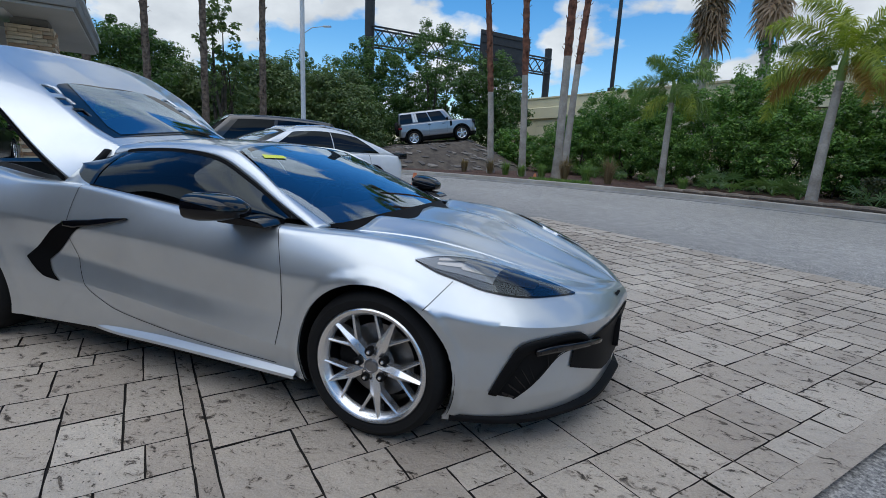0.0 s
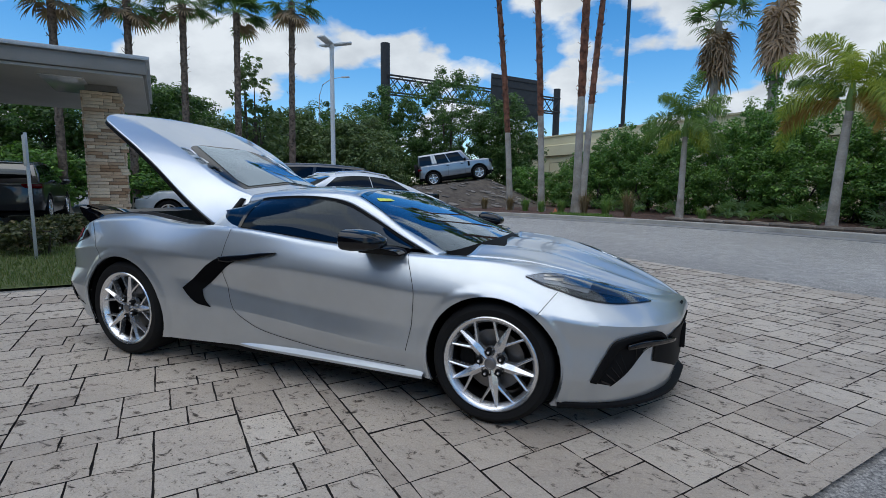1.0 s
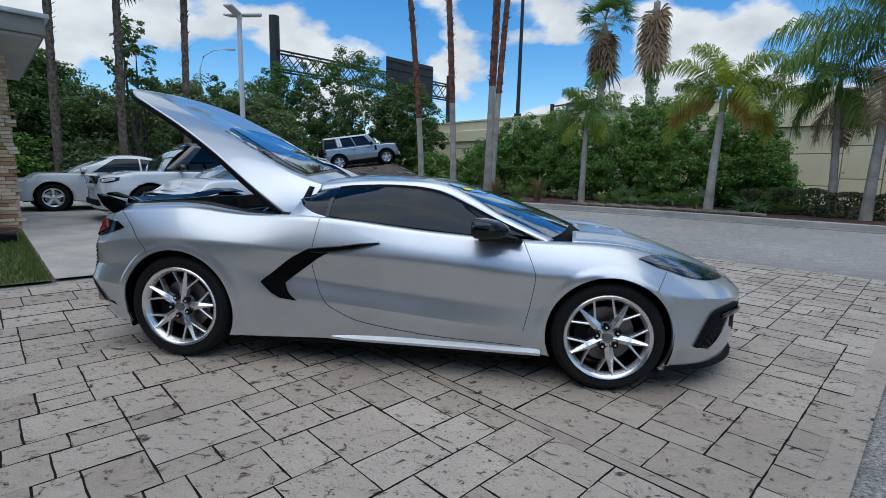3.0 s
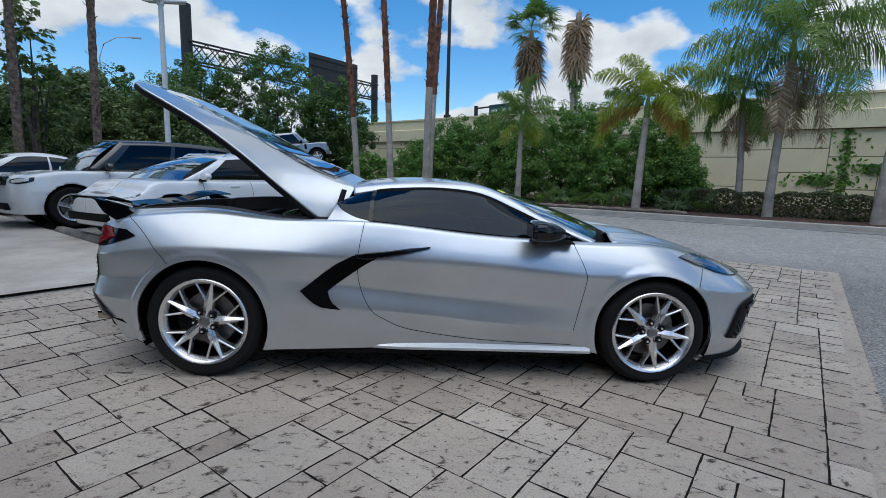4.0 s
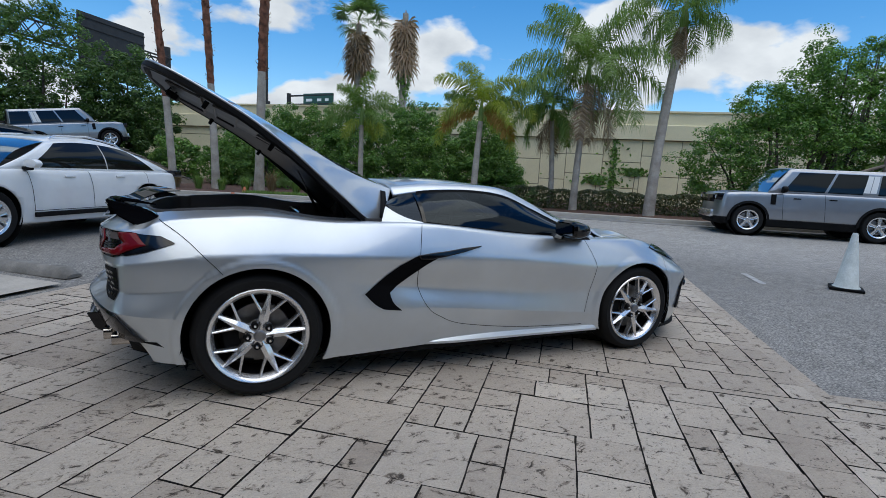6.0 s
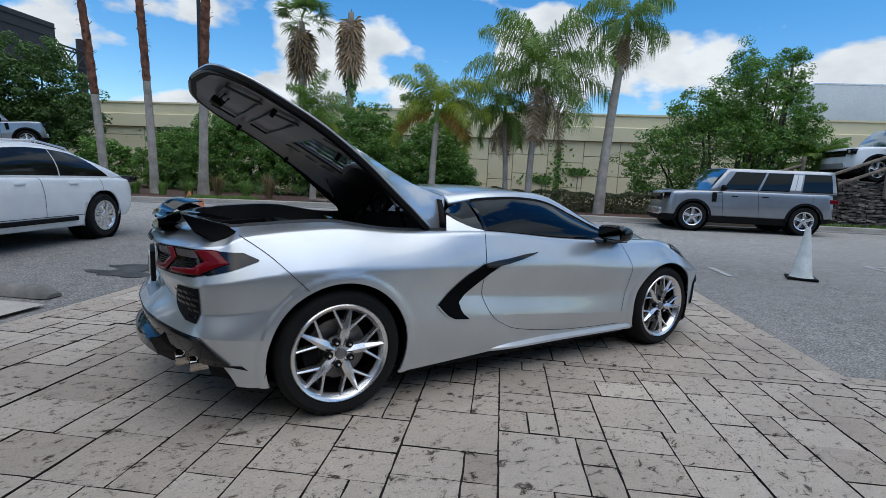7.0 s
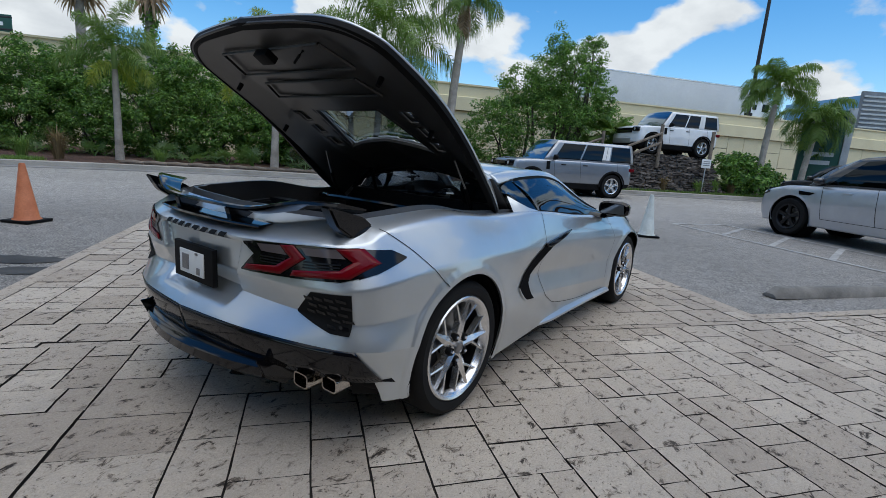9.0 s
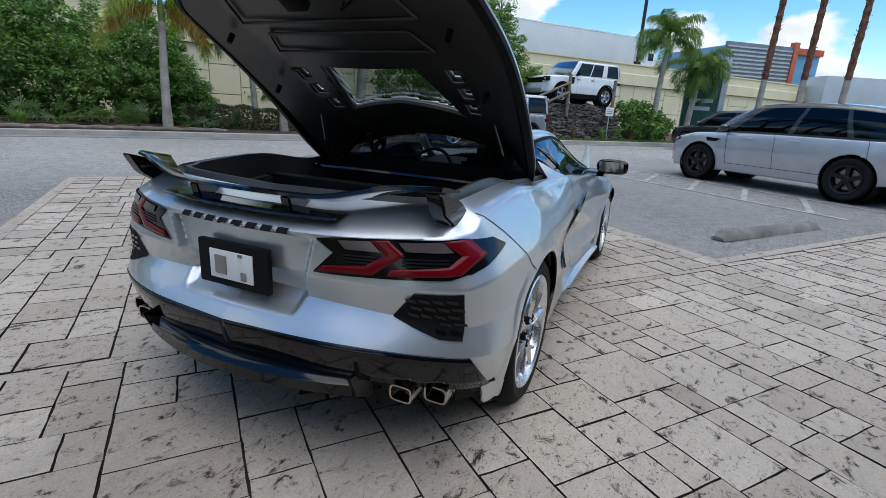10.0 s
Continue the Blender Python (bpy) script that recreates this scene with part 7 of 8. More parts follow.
def strips(name, pairs, material, parent):
    """Many narrow blades in one mesh: each a list of (place, side) along its length."""
    V, F, seen = [], [], {}

    def vert(p):
        key = (round(p.x, 4), round(p.y, 4), round(p.z, 4))
        if key not in seen:
            seen[key] = len(V)
            V.append(p)
        return seen[key]
    for blade in pairs:
        idx = [(vert(p - s), vert(p + s)) for p, s in blade]
        for (a, b), (c, d) in zip(idx, idx[1:]):
            f = tuple(dict.fromkeys((a, b, d, c)))
            if len(f) > 2:
                F.append(f)
    ob = mesh_object(name, V, F, material, smooth=False)
    ob.parent = parent
    return ob


def feather_frond(parent, root, yaw, rise, length, droop, material, rng, leaflets=60, leaf=0.5, plume=0.0, name="frond", hang=0.38, blade=0.024):
    """A rachis that arches over, with leaflets on both sides; plume turns leaflets all round it."""
    d = Vector((math.cos(yaw), math.sin(yaw), 0))
    side = Vector((-d.y, d.x, 0))
    pts = []
    a = rise
    p = Vector(root)
    step = length / 10
    for i in range(11):
        pts.append(p.copy())
        p = p + (d * math.cos(a) + Vector((0, 0, 1)) * math.sin(a)) * step
        a -= droop * (0.35 + i / 8) / 10
    blades = [[(q, side * (0.018 * (1 - i / 11))) for i, q in enumerate(pts)]]
    for k in range(leaflets):
        f = 0.12 + 0.88 * k / leaflets
        i = min(int(f * 10), 9)
        c = pts[i].lerp(pts[i + 1], f * 10 - i)
        t = (pts[i + 1] - pts[i]).normalized()
        up = side.cross(t) * -1
        ln = leaf * (0.45 + 0.9 * math.sin(math.pi * min(1, f * 0.9 + 0.08))) * rng.uniform(0.8, 1.1)
        for sg in (-1, 1):
            roll = rng.uniform(-plume, plume)
            out = (side * sg * math.cos(roll) + up * math.sin(roll)) * 0.85 + t * 0.55
            out.normalize()
            e1 = c + out * ln * 0.5 + Vector((0, 0, -0.05 * ln))
            e2 = c + out * ln * (1.1 - 0.4 * hang) + Vector((0, 0, -hang * ln))
            w = t * blade
            blades.append([(c, w * 0.6), (e1, w), (e2, w * 0.15)])
    return strips(name, blades, material, parent)


def fan_frond(parent, root, yaw, rise, stalk, radius, material, rng, fingers=24, name="frond", fall=0.24):
    d = Vector((math.cos(yaw) * math.cos(rise), math.sin(yaw) * math.cos(rise), math.sin(rise)))
    side = d.cross(Vector((0, 0, 1))).normalized()
    up = side.cross(d)
    hub = Vector(root) + d * stalk + Vector((0, 0, -0.08 * stalk))
    blades = [[(Vector(root), side * 0.025), (hub.lerp(Vector(root), 0.1), side * 0.018), (hub, side * 0.0)]]
    for k in range(fingers):
        a = radians(-115 + 230 * k / (fingers - 1))
        o = d * math.cos(a) + side * math.sin(a) + up * 0.12 * rng.uniform(-1, 1)
        o.normalize()
        r = radius * rng.uniform(0.85, 1.05) * (1 - 0.15 * abs(a))
        across = o.cross(up).normalized() * (0.052 * radius)
        blades.append([(hub, across * 0.0), (hub + o * r * 0.12, across * 0.4), (hub + o * r * 0.55, across), (hub + o * r * 0.85 + Vector((0, 0, -fall * 0.4 * r)), across * 0.55), (hub + o * r + Vector((0, 0, -fall * r)), across * 0.08)])
    return strips(name, blades, material, parent)


def palm_trunk(home, points, radii, material, rings=0.0, sides=14):
    """A trunk with uneven rings along a bent line."""
    bm = bmesh.new()
    n = 34
    prev = []
    for i in range(n + 1):
        f = (len(points) - 1) * i / n
        c = Vector(spline(points, f))
        r = spline([(q,) for q in radii], f)[0]
        ring = []
        for k in range(sides):
            a = 2 * math.pi * k / sides
            rr = r * (1 + rings * (0.5 if i % 2 else -0.5) + 0.05 * noise.noise(Vector((c.z * 3, k * 1.3, c.x))))
            ring.append(bm.verts.new((c.x + rr * math.cos(a), c.y + rr * math.sin(a), c.z)))
        if prev:
            for k in range(sides):
                bm.faces.new((prev[k], prev[(k + 1) % sides], ring[(k + 1) % sides], ring[k]))
        prev = ring
    bm.faces.new(prev)
    return part("trunk", bm, material, home)


def local(n, u, top_n, top_u):
    d = W(top_n, top_u) - W(n, u)
    return d


def fan_palm(n, u, height, top=(0, 0), seed=0, red_from=0.35, fronds=26, radius=0.95, label="tall fan palm with a red-brown ragged trunk", bark=None, r0=0.22):
    rng = random.Random(seed)
    b = base(n, u, 0.08)
    home = thing("palm", label, "palm", b, 0, "fan palms")
    d = local(0, 0, *top)
    h = height
    line_ = [(0, 0, -0.1), (d.x * 0.2, d.y * 0.2, h * 0.3), (d.x * 0.55, d.y * 0.55, h * 0.65), (d.x, d.y, h)]
    cut = red_from * 3
    lowp = [tuple(spline(line_, cut * q / 4)) for q in range(5)]
    hip = [tuple(spline(line_, cut + (3 - cut) * q / 5)) for q in range(6)]
    palm_trunk(home, lowp, [r0 * 1.45, r0 * 1.05, r0 * 0.95, r0 * 0.9, r0 * 0.85], BARK_GREY, 0.03)
    palm_trunk(home, hip, [r0 * 0.88, r0 * 0.9, r0 * 0.85, r0 * 0.8, r0 * 0.8, r0 * 0.85], bark or BARK_RED, 0.16)
    # ragged leaf bases on the upper trunk
    stubs = []
    for k in range(int(h * (1 - red_from) * 9)):
        f = cut + (3 - cut) * rng.random()
        c = Vector(spline(line_, f))
        a = rng.uniform(0, 2 * math.pi)
        o = Vector((math.cos(a), math.sin(a), 0))
        s = Vector((-o.y, o.x, 0)) * 0.035
        stubs.append([(c + o * r0 * 0.7, s), (c + o * (r0 + 0.05) + Vector((0, 0, 0.08)), s * 0.8), (c + o * (r0 + 0.10) + Vector((0, 0, 0.20 * rng.random())), s * 0.2)])
    strips("leaf_base", stubs, bark or BARK_RED, home)["kind"] = "stuff"
    for k in range(fronds):
        a = 2 * math.pi * k * 0.381966 * 1.0 + rng.uniform(-0.2, 0.2)
        rise = rng.uniform(-0.75, 1.2)
        fan_frond(home, (d.x, d.y, h), a, rise, radius * rng.uniform(0.7, 1.1), radius * 0.85, FAN if rise > -0.5 else DEAD, rng)
    return home


def feather_palm(n, u, trunk, reach, count, material, seed, top=(0, 0), r0=0.16, rise=(0.0, 1.3), droop=1.5, leaf=0.5, plume=0.3, bark=None, label="", group="feather palms", extra=(), leaflets=60, hang=0.38, blade=0.024):
    rng = random.Random(seed)
    home = thing("palm", label, "palm", base(n, u, 0.06), 0, group)
    d = local(0, 0, *top)
    palm_trunk(home, [(0, 0, -0.1), (d.x * 0.15, d.y * 0.15, trunk * 0.3), (d.x * 0.5, d.y * 0.5, trunk * 0.65), (d.x, d.y, trunk)], [r0 * 1.35, r0 * 1.05, r0 * 0.95, r0 * 0.75], bark or BARK_GREY, 0.02)
    part("crownshaft", tube_bm([(d.x, d.y, trunk - 0.1), (d.x, d.y, trunk + 0.25), (d.x, d.y, trunk + 0.7)], [r0 * 0.8, r0 * 0.85, r0 * 0.3], 10), FROND, home)
    for k in range(count):
        a = 2 * math.pi * k * 0.381966 + rng.uniform(-0.25, 0.25)
        f = k / max(1, count - 1)
        rs = rise[0] + (rise[1] - rise[0]) * f + rng.uniform(-0.1, 0.1)
        feather_frond(home, (d.x, d.y, trunk + 0.3 + 0.2 * f), a, rs, reach * rng.uniform(0.85, 1.1), droop * rng.uniform(0.8, 1.15), material, rng, leaflets, leaf, plume, hang=hang, blade=blade)
    for mat, cnt, r_, dr in extra:
        for k in range(cnt):
            feather_frond(home, (d.x, d.y, trunk + 0.15), rng.uniform(0, 6.28), r_ + rng.uniform(-0.25, 0.25), reach * rng.uniform(0.7, 0.95), dr, mat, rng, leaflets, leaf * 0.9, plume, hang=hang * 1.2, blade=blade)
    return home


fan_palm(-14.1, 14.3, 11.6, (-0.25, -1.1), 1, r0=0.155)
fan_palm(-12.35, 14.75, 13.5, (0.1, -1.2), 2, r0=0.155)
fan_palm(-10.5, 15.05, 13.0, (1.7, -1.6), 3, 0.4, r0=0.175)
fan_palm(-11.25, 16.2, 13.2, (-0.35, 1.5), 4, 0.4, r0=0.155)
for k, (n, u, h) in enumerate(((-18.6, -3.6, 7.9), (-18.6, -1.3, 8.0), (-18.6, 0.6, 8.3), (-18.4, 2.6, 8.2), (-18.0, 4.8, 8.9), (-18.2, -6.2, 8.3))):
    fan_palm(n, u, h, (0.25, 0.1), 30 + k, 0.12, 30, 0.85, "tall fan palm beside the parking rows", BARK_BROWN, 0.16)
for k, (n, u) in enumerate(((24.9, 13.1), (25.7, 11.7), (26.4, 10.2))):
    fan_palm(n, u, 12.5, (0.4, 0.0), 50 + k, 0.3, 22, 0.95, "tall bare-stemmed fan palm across the road", r0=0.16)


def skirted_palm(n, u, height, seed, green, skirt0):
    rng = random.Random(seed)
    home = thing("palm", "tall palm with a hanging skirt of dead fronds" if green else "dead palm with a hanging grey-brown skirt", "palm", base(n, u), 0, "skirted palms")
    palm_trunk(home, [(0, 0, 0), (0, 0, height * 0.5), (0, 0, height - 0.25)], [0.26, 0.2, 0.16], BARK_GREY, 0.04)
    for k in range(48):
        a, z = rng.uniform(0, 6.283), height - 0.05 - rng.random() ** 1.4 * (height - skirt0 - 0.9)
        fan_frond(home, (0, 0, z), a, -1.3 + rng.uniform(-0.15, 0.45 if green else 0.2), rng.uniform(0.6, 1.0), rng.uniform(0.7, 1.25), DEAD, rng, 12, "dead_frond", 0.3)
    for k in range(30 if green else 0):
        fan_frond(home, (0, 0, height), rng.uniform(0, 6.283), rng.uniform(-0.45, 1.3), rng.uniform(0.8, 1.3), 0.85, FAN, rng, 20, fall=0.22)
    if not green:
        C, N = clump_points([(0, 0, skirt0 - 0.6, 0.45, 0.45, 0.7), (0.1, 0, skirt0 - 1.3, 0.35, 0.35, 0.6)], [260, 160], seed)
        leaves_mesh("creeper", C, N, 0.10, BUSH_LEAF, home, seed=seed)


skirted_palm(-10.2, 24.0, 9.6, 71, True, 6.7)
skirted_palm(-7.4, 24.0, 10.1, 72, False, 6.9)
feather_palm(-6.4, 16.2, 3.1, 1.75, 11, FROND, 81, r0=0.11, rise=(-0.1, 1.45), droop=1.9, leaf=0.34, plume=1.5, label="young foxtail palm with plumed green fronds", extra=((FOXTAIL, 3, -0.2, 1.6),), leaflets=120, blade=0.012)
feather_palm(-1.35, 15.4, 3.3, 2.25, 13, FOXTAIL, 82, (0.12, 0), 0.12, (-0.1, 1.4), 2.2, 0.34, 1.7, label="foxtail palm with yellow-green and orange fronds", extra=((FROND, 3, 0.9, 1.8), (ORANGE, 3, 0.1, 2.0)), leaflets=150, blade=0.013)
feather_palm(2.4, 17.0, 5.0, 3.2, 20, FROND, 83, (0.15, 0), 0.125, (-0.35, 1.45), 1.9, 0.66, 0.7, label="large queen palm with arching green fronds", extra=((DEAD, 3, -0.95, 0.9),), leaflets=95, hang=0.72, blade=0.017)
feather_palm(1.5, 17.5, 3.6, 2.1, 11, FROND, 84, (-0.2, 0), 0.105, (-0.5, 1.2), 2.2, 0.5, 0.5, label="smaller queen palm with drooping fronds", extra=((DEAD, 2, -0.9, 0.9),), leaflets=80, hang=0.72, blade=0.017)
feather_palm(5.1, 16.2, 6.7, 1.9, 12, FROND, 85, (0.45, 0), 0.165, (-0.6, 1.2), 2.4, 0.45, 0.6, label="tall leaning queen palm with thin faded fronds", extra=((DEAD, 2, -1.1, 0.6),), leaflets=80, hang=0.8, blade=0.016)
feather_palm(20.1, 15.3, 4.6, 1.9, 18, FROND, 86, (0.2, 0), 0.14, (-0.2, 1.3), 2.0, 0.45, 0.5, label="queen palm beside the road sign", leaflets=95, hang=0.6, blade=0.015)
feather_palm(22.8, 15.4, 3.4, 1.8, 16, FROND, 87, (0.4, 0), 0.14, (-0.5, 1.2), 2.2, 0.5, 0.5, label="leaning queen palm beside the road sign", leaflets=95, hang=0.6, blade=0.015)
feather_palm(13.4, 17.4, 1.9, 1.4, 12, FROND, 88, (0, 0), 0.15, (0.1, 1.3), 1.2, 0.35, 0.3, label="young palm beside the rock mound")


def tuft(n, u, h, material, seed, blades=190, label="dry ornamental grass tuft in the mulch", wide=0.5):
    rng = random.Random(seed)
    home = thing("grass_tuft", label, "grass", base(n, u, 0.08), 0, "grass tufts", "stuff")
    bl = []
    for _ in range(blades):
        a, r = rng.uniform(0, 6.283), rng.random() * 0.12
        o = Vector((math.cos(a), math.sin(a), 0))
        s = Vector((-o.y, o.x, 0)) * 0.008
        hh, out = h * rng.uniform(0.6, 1.1), wide * rng.uniform(0.2, 1.0) * h
        p = o * r
        bl.append([(p, s), (p + o * out * 0.35 + Vector((0, 0, hh * 0.7)), s), (p + o * out + Vector((0, 0, hh * rng.uniform(0.6, 1.0))), s * 0.2)])
    strips("blades", bl, material, home)


for k, (n, u, h, m) in enumerate(((-13.6, 13.9, 0.55, DRY_LEAF), (-10.6, 14.3, 0.5, GRASS_LEAF), (-9.6, 14.6, 0.75, DRY_LEAF), (-8.4, 14.5, 0.6, GRASS_LEAF), (-7.6, 14.8, 0.8, DRY_LEAF), (-12.6, 14.0, 0.5, GRASS_LEAF), (-11.4, 13.9, 0.45, GRASS_LEAF), (-15.0, 13.4, 0.5, DRY_LEAF),
                               (14.6, 14.9, 0.6, DRY_LEAF), (16.3, 14.8, 0.5, GRASS_LEAF), (17.4, 15.0, 0.6, GRASS_LEAF), (18.4, 15.0, 0.5, DRY_LEAF), (-4.9, 15.2, 0.4, GRASS_LEAF))):
    tuft(n, u, h * 1.35, m, 300 + k, label="dry tan grass tuft in the mulch" if m is DRY_LEAF else "green strap-leaved tuft in the mulch")
for k, (n, u) in enumerate(((-13.2, 18.2), (-9.6, 17.9), (-7.8, 18.0), (-5.4, 17.6), (-4.4, 17.2), (-3.2, 17.4), (-2.2, 16.8), (-0.3, 16.4), (0.6, 17.2), (-11.0, 18.0))):
    rng = random.Random(340 + k)
    home = thing("palmetto", "low saw palmetto with green fans in the mulch", "palmetto", base(n, u, 0.05), 0, "palmettos")
    for q in range(9):
        fan_frond(home, (0, 0, 0.05), rng.uniform(0, 6.283), rng.uniform(0.3, 1.2), rng.uniform(0.35, 0.7), 0.42, FAN, rng, 13)

# ---- canopy, lamps, signs, cones and stones ----
SLATE = Mat("stacked_slate", (0.2, 0.18, 0.16), 0.85)
_r = SLATE.piece()
_n = SLATE.noise(6, 6)
SLATE.color(SLATE.mix(SLATE.ramp(_r, [(0, (0.10, 0.085, 0.075)), (0.5, (0.20, 0.175, 0.15)), (1, (0.30, 0.26, 0.22))]), SLATE.ramp(_n, [(0.3, (0.6, 0.6, 0.6)), (0.7, (1.1, 1.1, 1.1))]), 1.0, "MULTIPLY"))
SLATE.bump(_n, 0.6, 0.02)
SLATE = SLATE.m
RUBBLE = Mat("rubble_slate", (0.15, 0.13, 0.11), 0.9)
_n = RUBBLE.noise(7, 6)
RUBBLE.color(RUBBLE.mix(RUBBLE.ramp(RUBBLE.island(), [(0, (0.055, 0.045, 0.04)), (0.55, (0.13, 0.11, 0.095)), (1, (0.24, 0.205, 0.175))]), RUBBLE.ramp(_n, [(0.3, (0.55, 0.55, 0.55)), (0.7, (1.1, 1.1, 1.1))]), 1.0, "MULTIPLY"))
RUBBLE.bump(_n, 0.6, 0.02)
RUBBLE = RUBBLE.m
LEDGE = Mat("ledge_stone", (0.4, 0.33, 0.25), 0.85)
_r = LEDGE.piece()
_n = LEDGE.noise(9, 6)
LEDGE.color(LEDGE.mix(LEDGE.ramp(_r, [(0, (0.34, 0.19, 0.10)), (0.3, (0.62, 0.43, 0.27)), (0.55, (0.80, 0.66, 0.47)), (0.8, (0.56, 0.42, 0.29)), (1, (0.78, 0.63, 0.45))]), LEDGE.ramp(_n, [(0.3, (0.7, 0.7, 0.7)), (0.7, (1.1, 1.1, 1.1))]), 1.0, "MULTIPLY"))
LEDGE.bump(_n, 0.5, 0.01)
LEDGE = LEDGE.m
TAUPE = speckled("taupe_render", (0.22, 0.21, 0.19), (0.30, 0.285, 0.26), 1.2, 0.8, 0.1, 0.003, 60)
SOFFIT = speckled("pale_soffit", (0.42, 0.40, 0.36), (0.50, 0.48, 0.44), 1.0, 0.85, 0.1, 0.003, 50)
GALV = speckled("galvanised_metal", (0.42, 0.44, 0.45), (0.55, 0.57, 0.58), 3, 0.5, 0.05, 0.001, 60, metal=0.5)
BLACK_METAL = speckled("black_metal", (0.010, 0.011, 0.012), (0.022, 0.023, 0.025), 3, 0.6, 0.05, 0.001, 40)
ORANGE_CONE = speckled("faded_orange_plastic", (0.45, 0.13, 0.05), (0.62, 0.21, 0.09), 6, 0.6, 0.1, 0.002, 60)
WHITE_CONE = speckled("dusty_white_plastic", (0.50, 0.55, 0.53), (0.66, 0.71, 0.69), 7, 0.6, 0.1, 0.002, 60)
TIMBER = speckled("weathered_timber", (0.14, 0.11, 0.085), (0.30, 0.245, 0.19), 5, 0.9, 0.5, 0.006, 50)
GREEN_SIGN = Mat("dark_green_sign", (0.012, 0.075, 0.055), 0.4).m


def cone(n, u, material, label, h=0.7):
    p = GW(n, u, -0.025)
    c = thing("traffic_cone", label, "cone", p, 30)
    part("cone_body", lathe_bm([(0.0, h), (0.028, h), (0.035, h - 0.02), (0.135, 0.06), (0.16, 0.035)], 28, axis="z"), material, c)
    part("cone_foot", box_bm(-0.19, 0.19, -0.19, 0.19, 0.0, 0.035, 0.012), PLASTIC, c, "black rubber foot")


cone(5.95, 4.72, WHITE_CONE, "dusty white traffic cone on the asphalt", 0.78)
cone(-3.72, 4.62, ORANGE_CONE, "faded orange traffic cone on the asphalt", 0.76)
cone(-9.9, 13.3, ORANGE_CONE, "small orange cone beside the kerb", 0.36)


def wheel_stop(n0, n1, u, mat, label):
    p = GW((n0 + n1) / 2, u, -0.03)
    s = thing("wheel_stop", label, "wheel stop", p, -38.3, "wheel stops")
    L = (n1 - n0) / 2
    bm = bmesh.new()
    rows = []
    for x, k in ((-L, 0.35), (-L + 0.10, 1.0), (L - 0.10, 1.0), (L, 0.35)):
        rows.append([bm.verts.new((x, y * (0.8 + 0.2 * k), z * k)) for y, z in ((-0.10, 0), (-0.085, 0.055), (-0.045, 0.105), (0.045, 0.105), (0.085, 0.055), (0.10, 0))])
    for a, b in zip(rows, rows[1:]):
        for j in range(5):
            bm.faces.new((a[j], b[j], b[j + 1], a[j + 1]))
    bm.faces.new(rows[0])
    bm.faces.new(rows[-1][::-1])
    part("block", bm, mat, s)
    for x in (-L * 0.7, L * 0.7):
        part("pin", lathe_bm([(0, 0.108), (0.012, 0.108), (0.012, 0.09)], 8, axis="z", at=(x, 0, 0)), STEEL, s)


wheel_stop(4.70, 6.82, 1.06, DARK_CONCRETE, "dark weathered concrete wheel stop in a parking bay")
wheel_stop(-5.0, -2.82, 0.94, DARK_CONCRETE, "grey weathered concrete wheel stop in a parking bay")
wheel_stop(-7.9, -5.75, 0.80, DARK_CONCRETE, "grey weathered concrete wheel stop before the white SUV")


def lamp_post():
    p = GW(-13.05, 5.15)
    t = thing("street_lamp", "white three-headed parking lot lamp on a slim pole", "lamp", p, 20)
    white = speckled("white_pole_paint", (0.55, 0.57, 0.58), (0.66, 0.68, 0.69), 2, 0.5, 0.03, 0.001, 40)
    part("pole", tube_bm([(0, 0, 0), (0, 0, 6.2)], [0.085, 0.075], 14), white, t)
    part("pole_base", lathe_bm([(0.30, 0), (0.30, 0.55), (0.0, 0.56)], 20, axis="z"), CONCRETE, t)
    part("collar", tube_bm([(0, 0, 6.08), (0, 0, 6.24)], 0.10, 14), white, t)
    for turn_ in (12, 132, 252):
        head = part("lamp_head", box_bm(0.10, 0.72, -0.15, 0.15, -0.03, 0.03, 0.025), white, t, "flat white lamp head")
        head.matrix_basis = pose(0, 0, 6.18, 0, -9, turn_)


lamp_post()


def tall_pole(n, u, z0, z1, r, label):
    p = W(n, u, z0)
    t = thing("light_pole", label, "pole", p)
    part("shaft", tube_bm([(0, 0, 0), (0, 0, (z1 - z0) / 2), (0, 0, z1 - z0)], [r, r * 0.85, r * 0.7], 12), BLACK_METAL, t)
    part("foot", box_bm(-r * 1.8, r * 1.8, -r * 1.8, r * 1.8, 0, 0.25, 0.02), BLACK_METAL, t)


tall_pole(-18.6, 27.45, 5.55, 19.0, 0.14, "black highway light pole above the wall")
tall_pole(31.6, 27.45, 5.55, 18.0, 0.14, "black highway light pole above the wall")


def far_lamp():
    p = W(-40, 12.5, 0)
    t = thing("street_lamp", "slim grey curved-arm street lamp far behind trees", "lamp", p, 10)
    part("shaft", tube_bm([(0, 0, 0), (0, 0, 9.4), (0.35, 0, 10.4), (1.2, 0, 10.9), (2.3, 0, 11.0)], [0.07, 0.055, 0.04, 0.035, 0.03], 8), GALV, t)
    part("lamp_head", box_bm(2.2, 2.9, -0.12, 0.12, 10.93, 11.05, 0.03), GALV, t)


far_lamp()


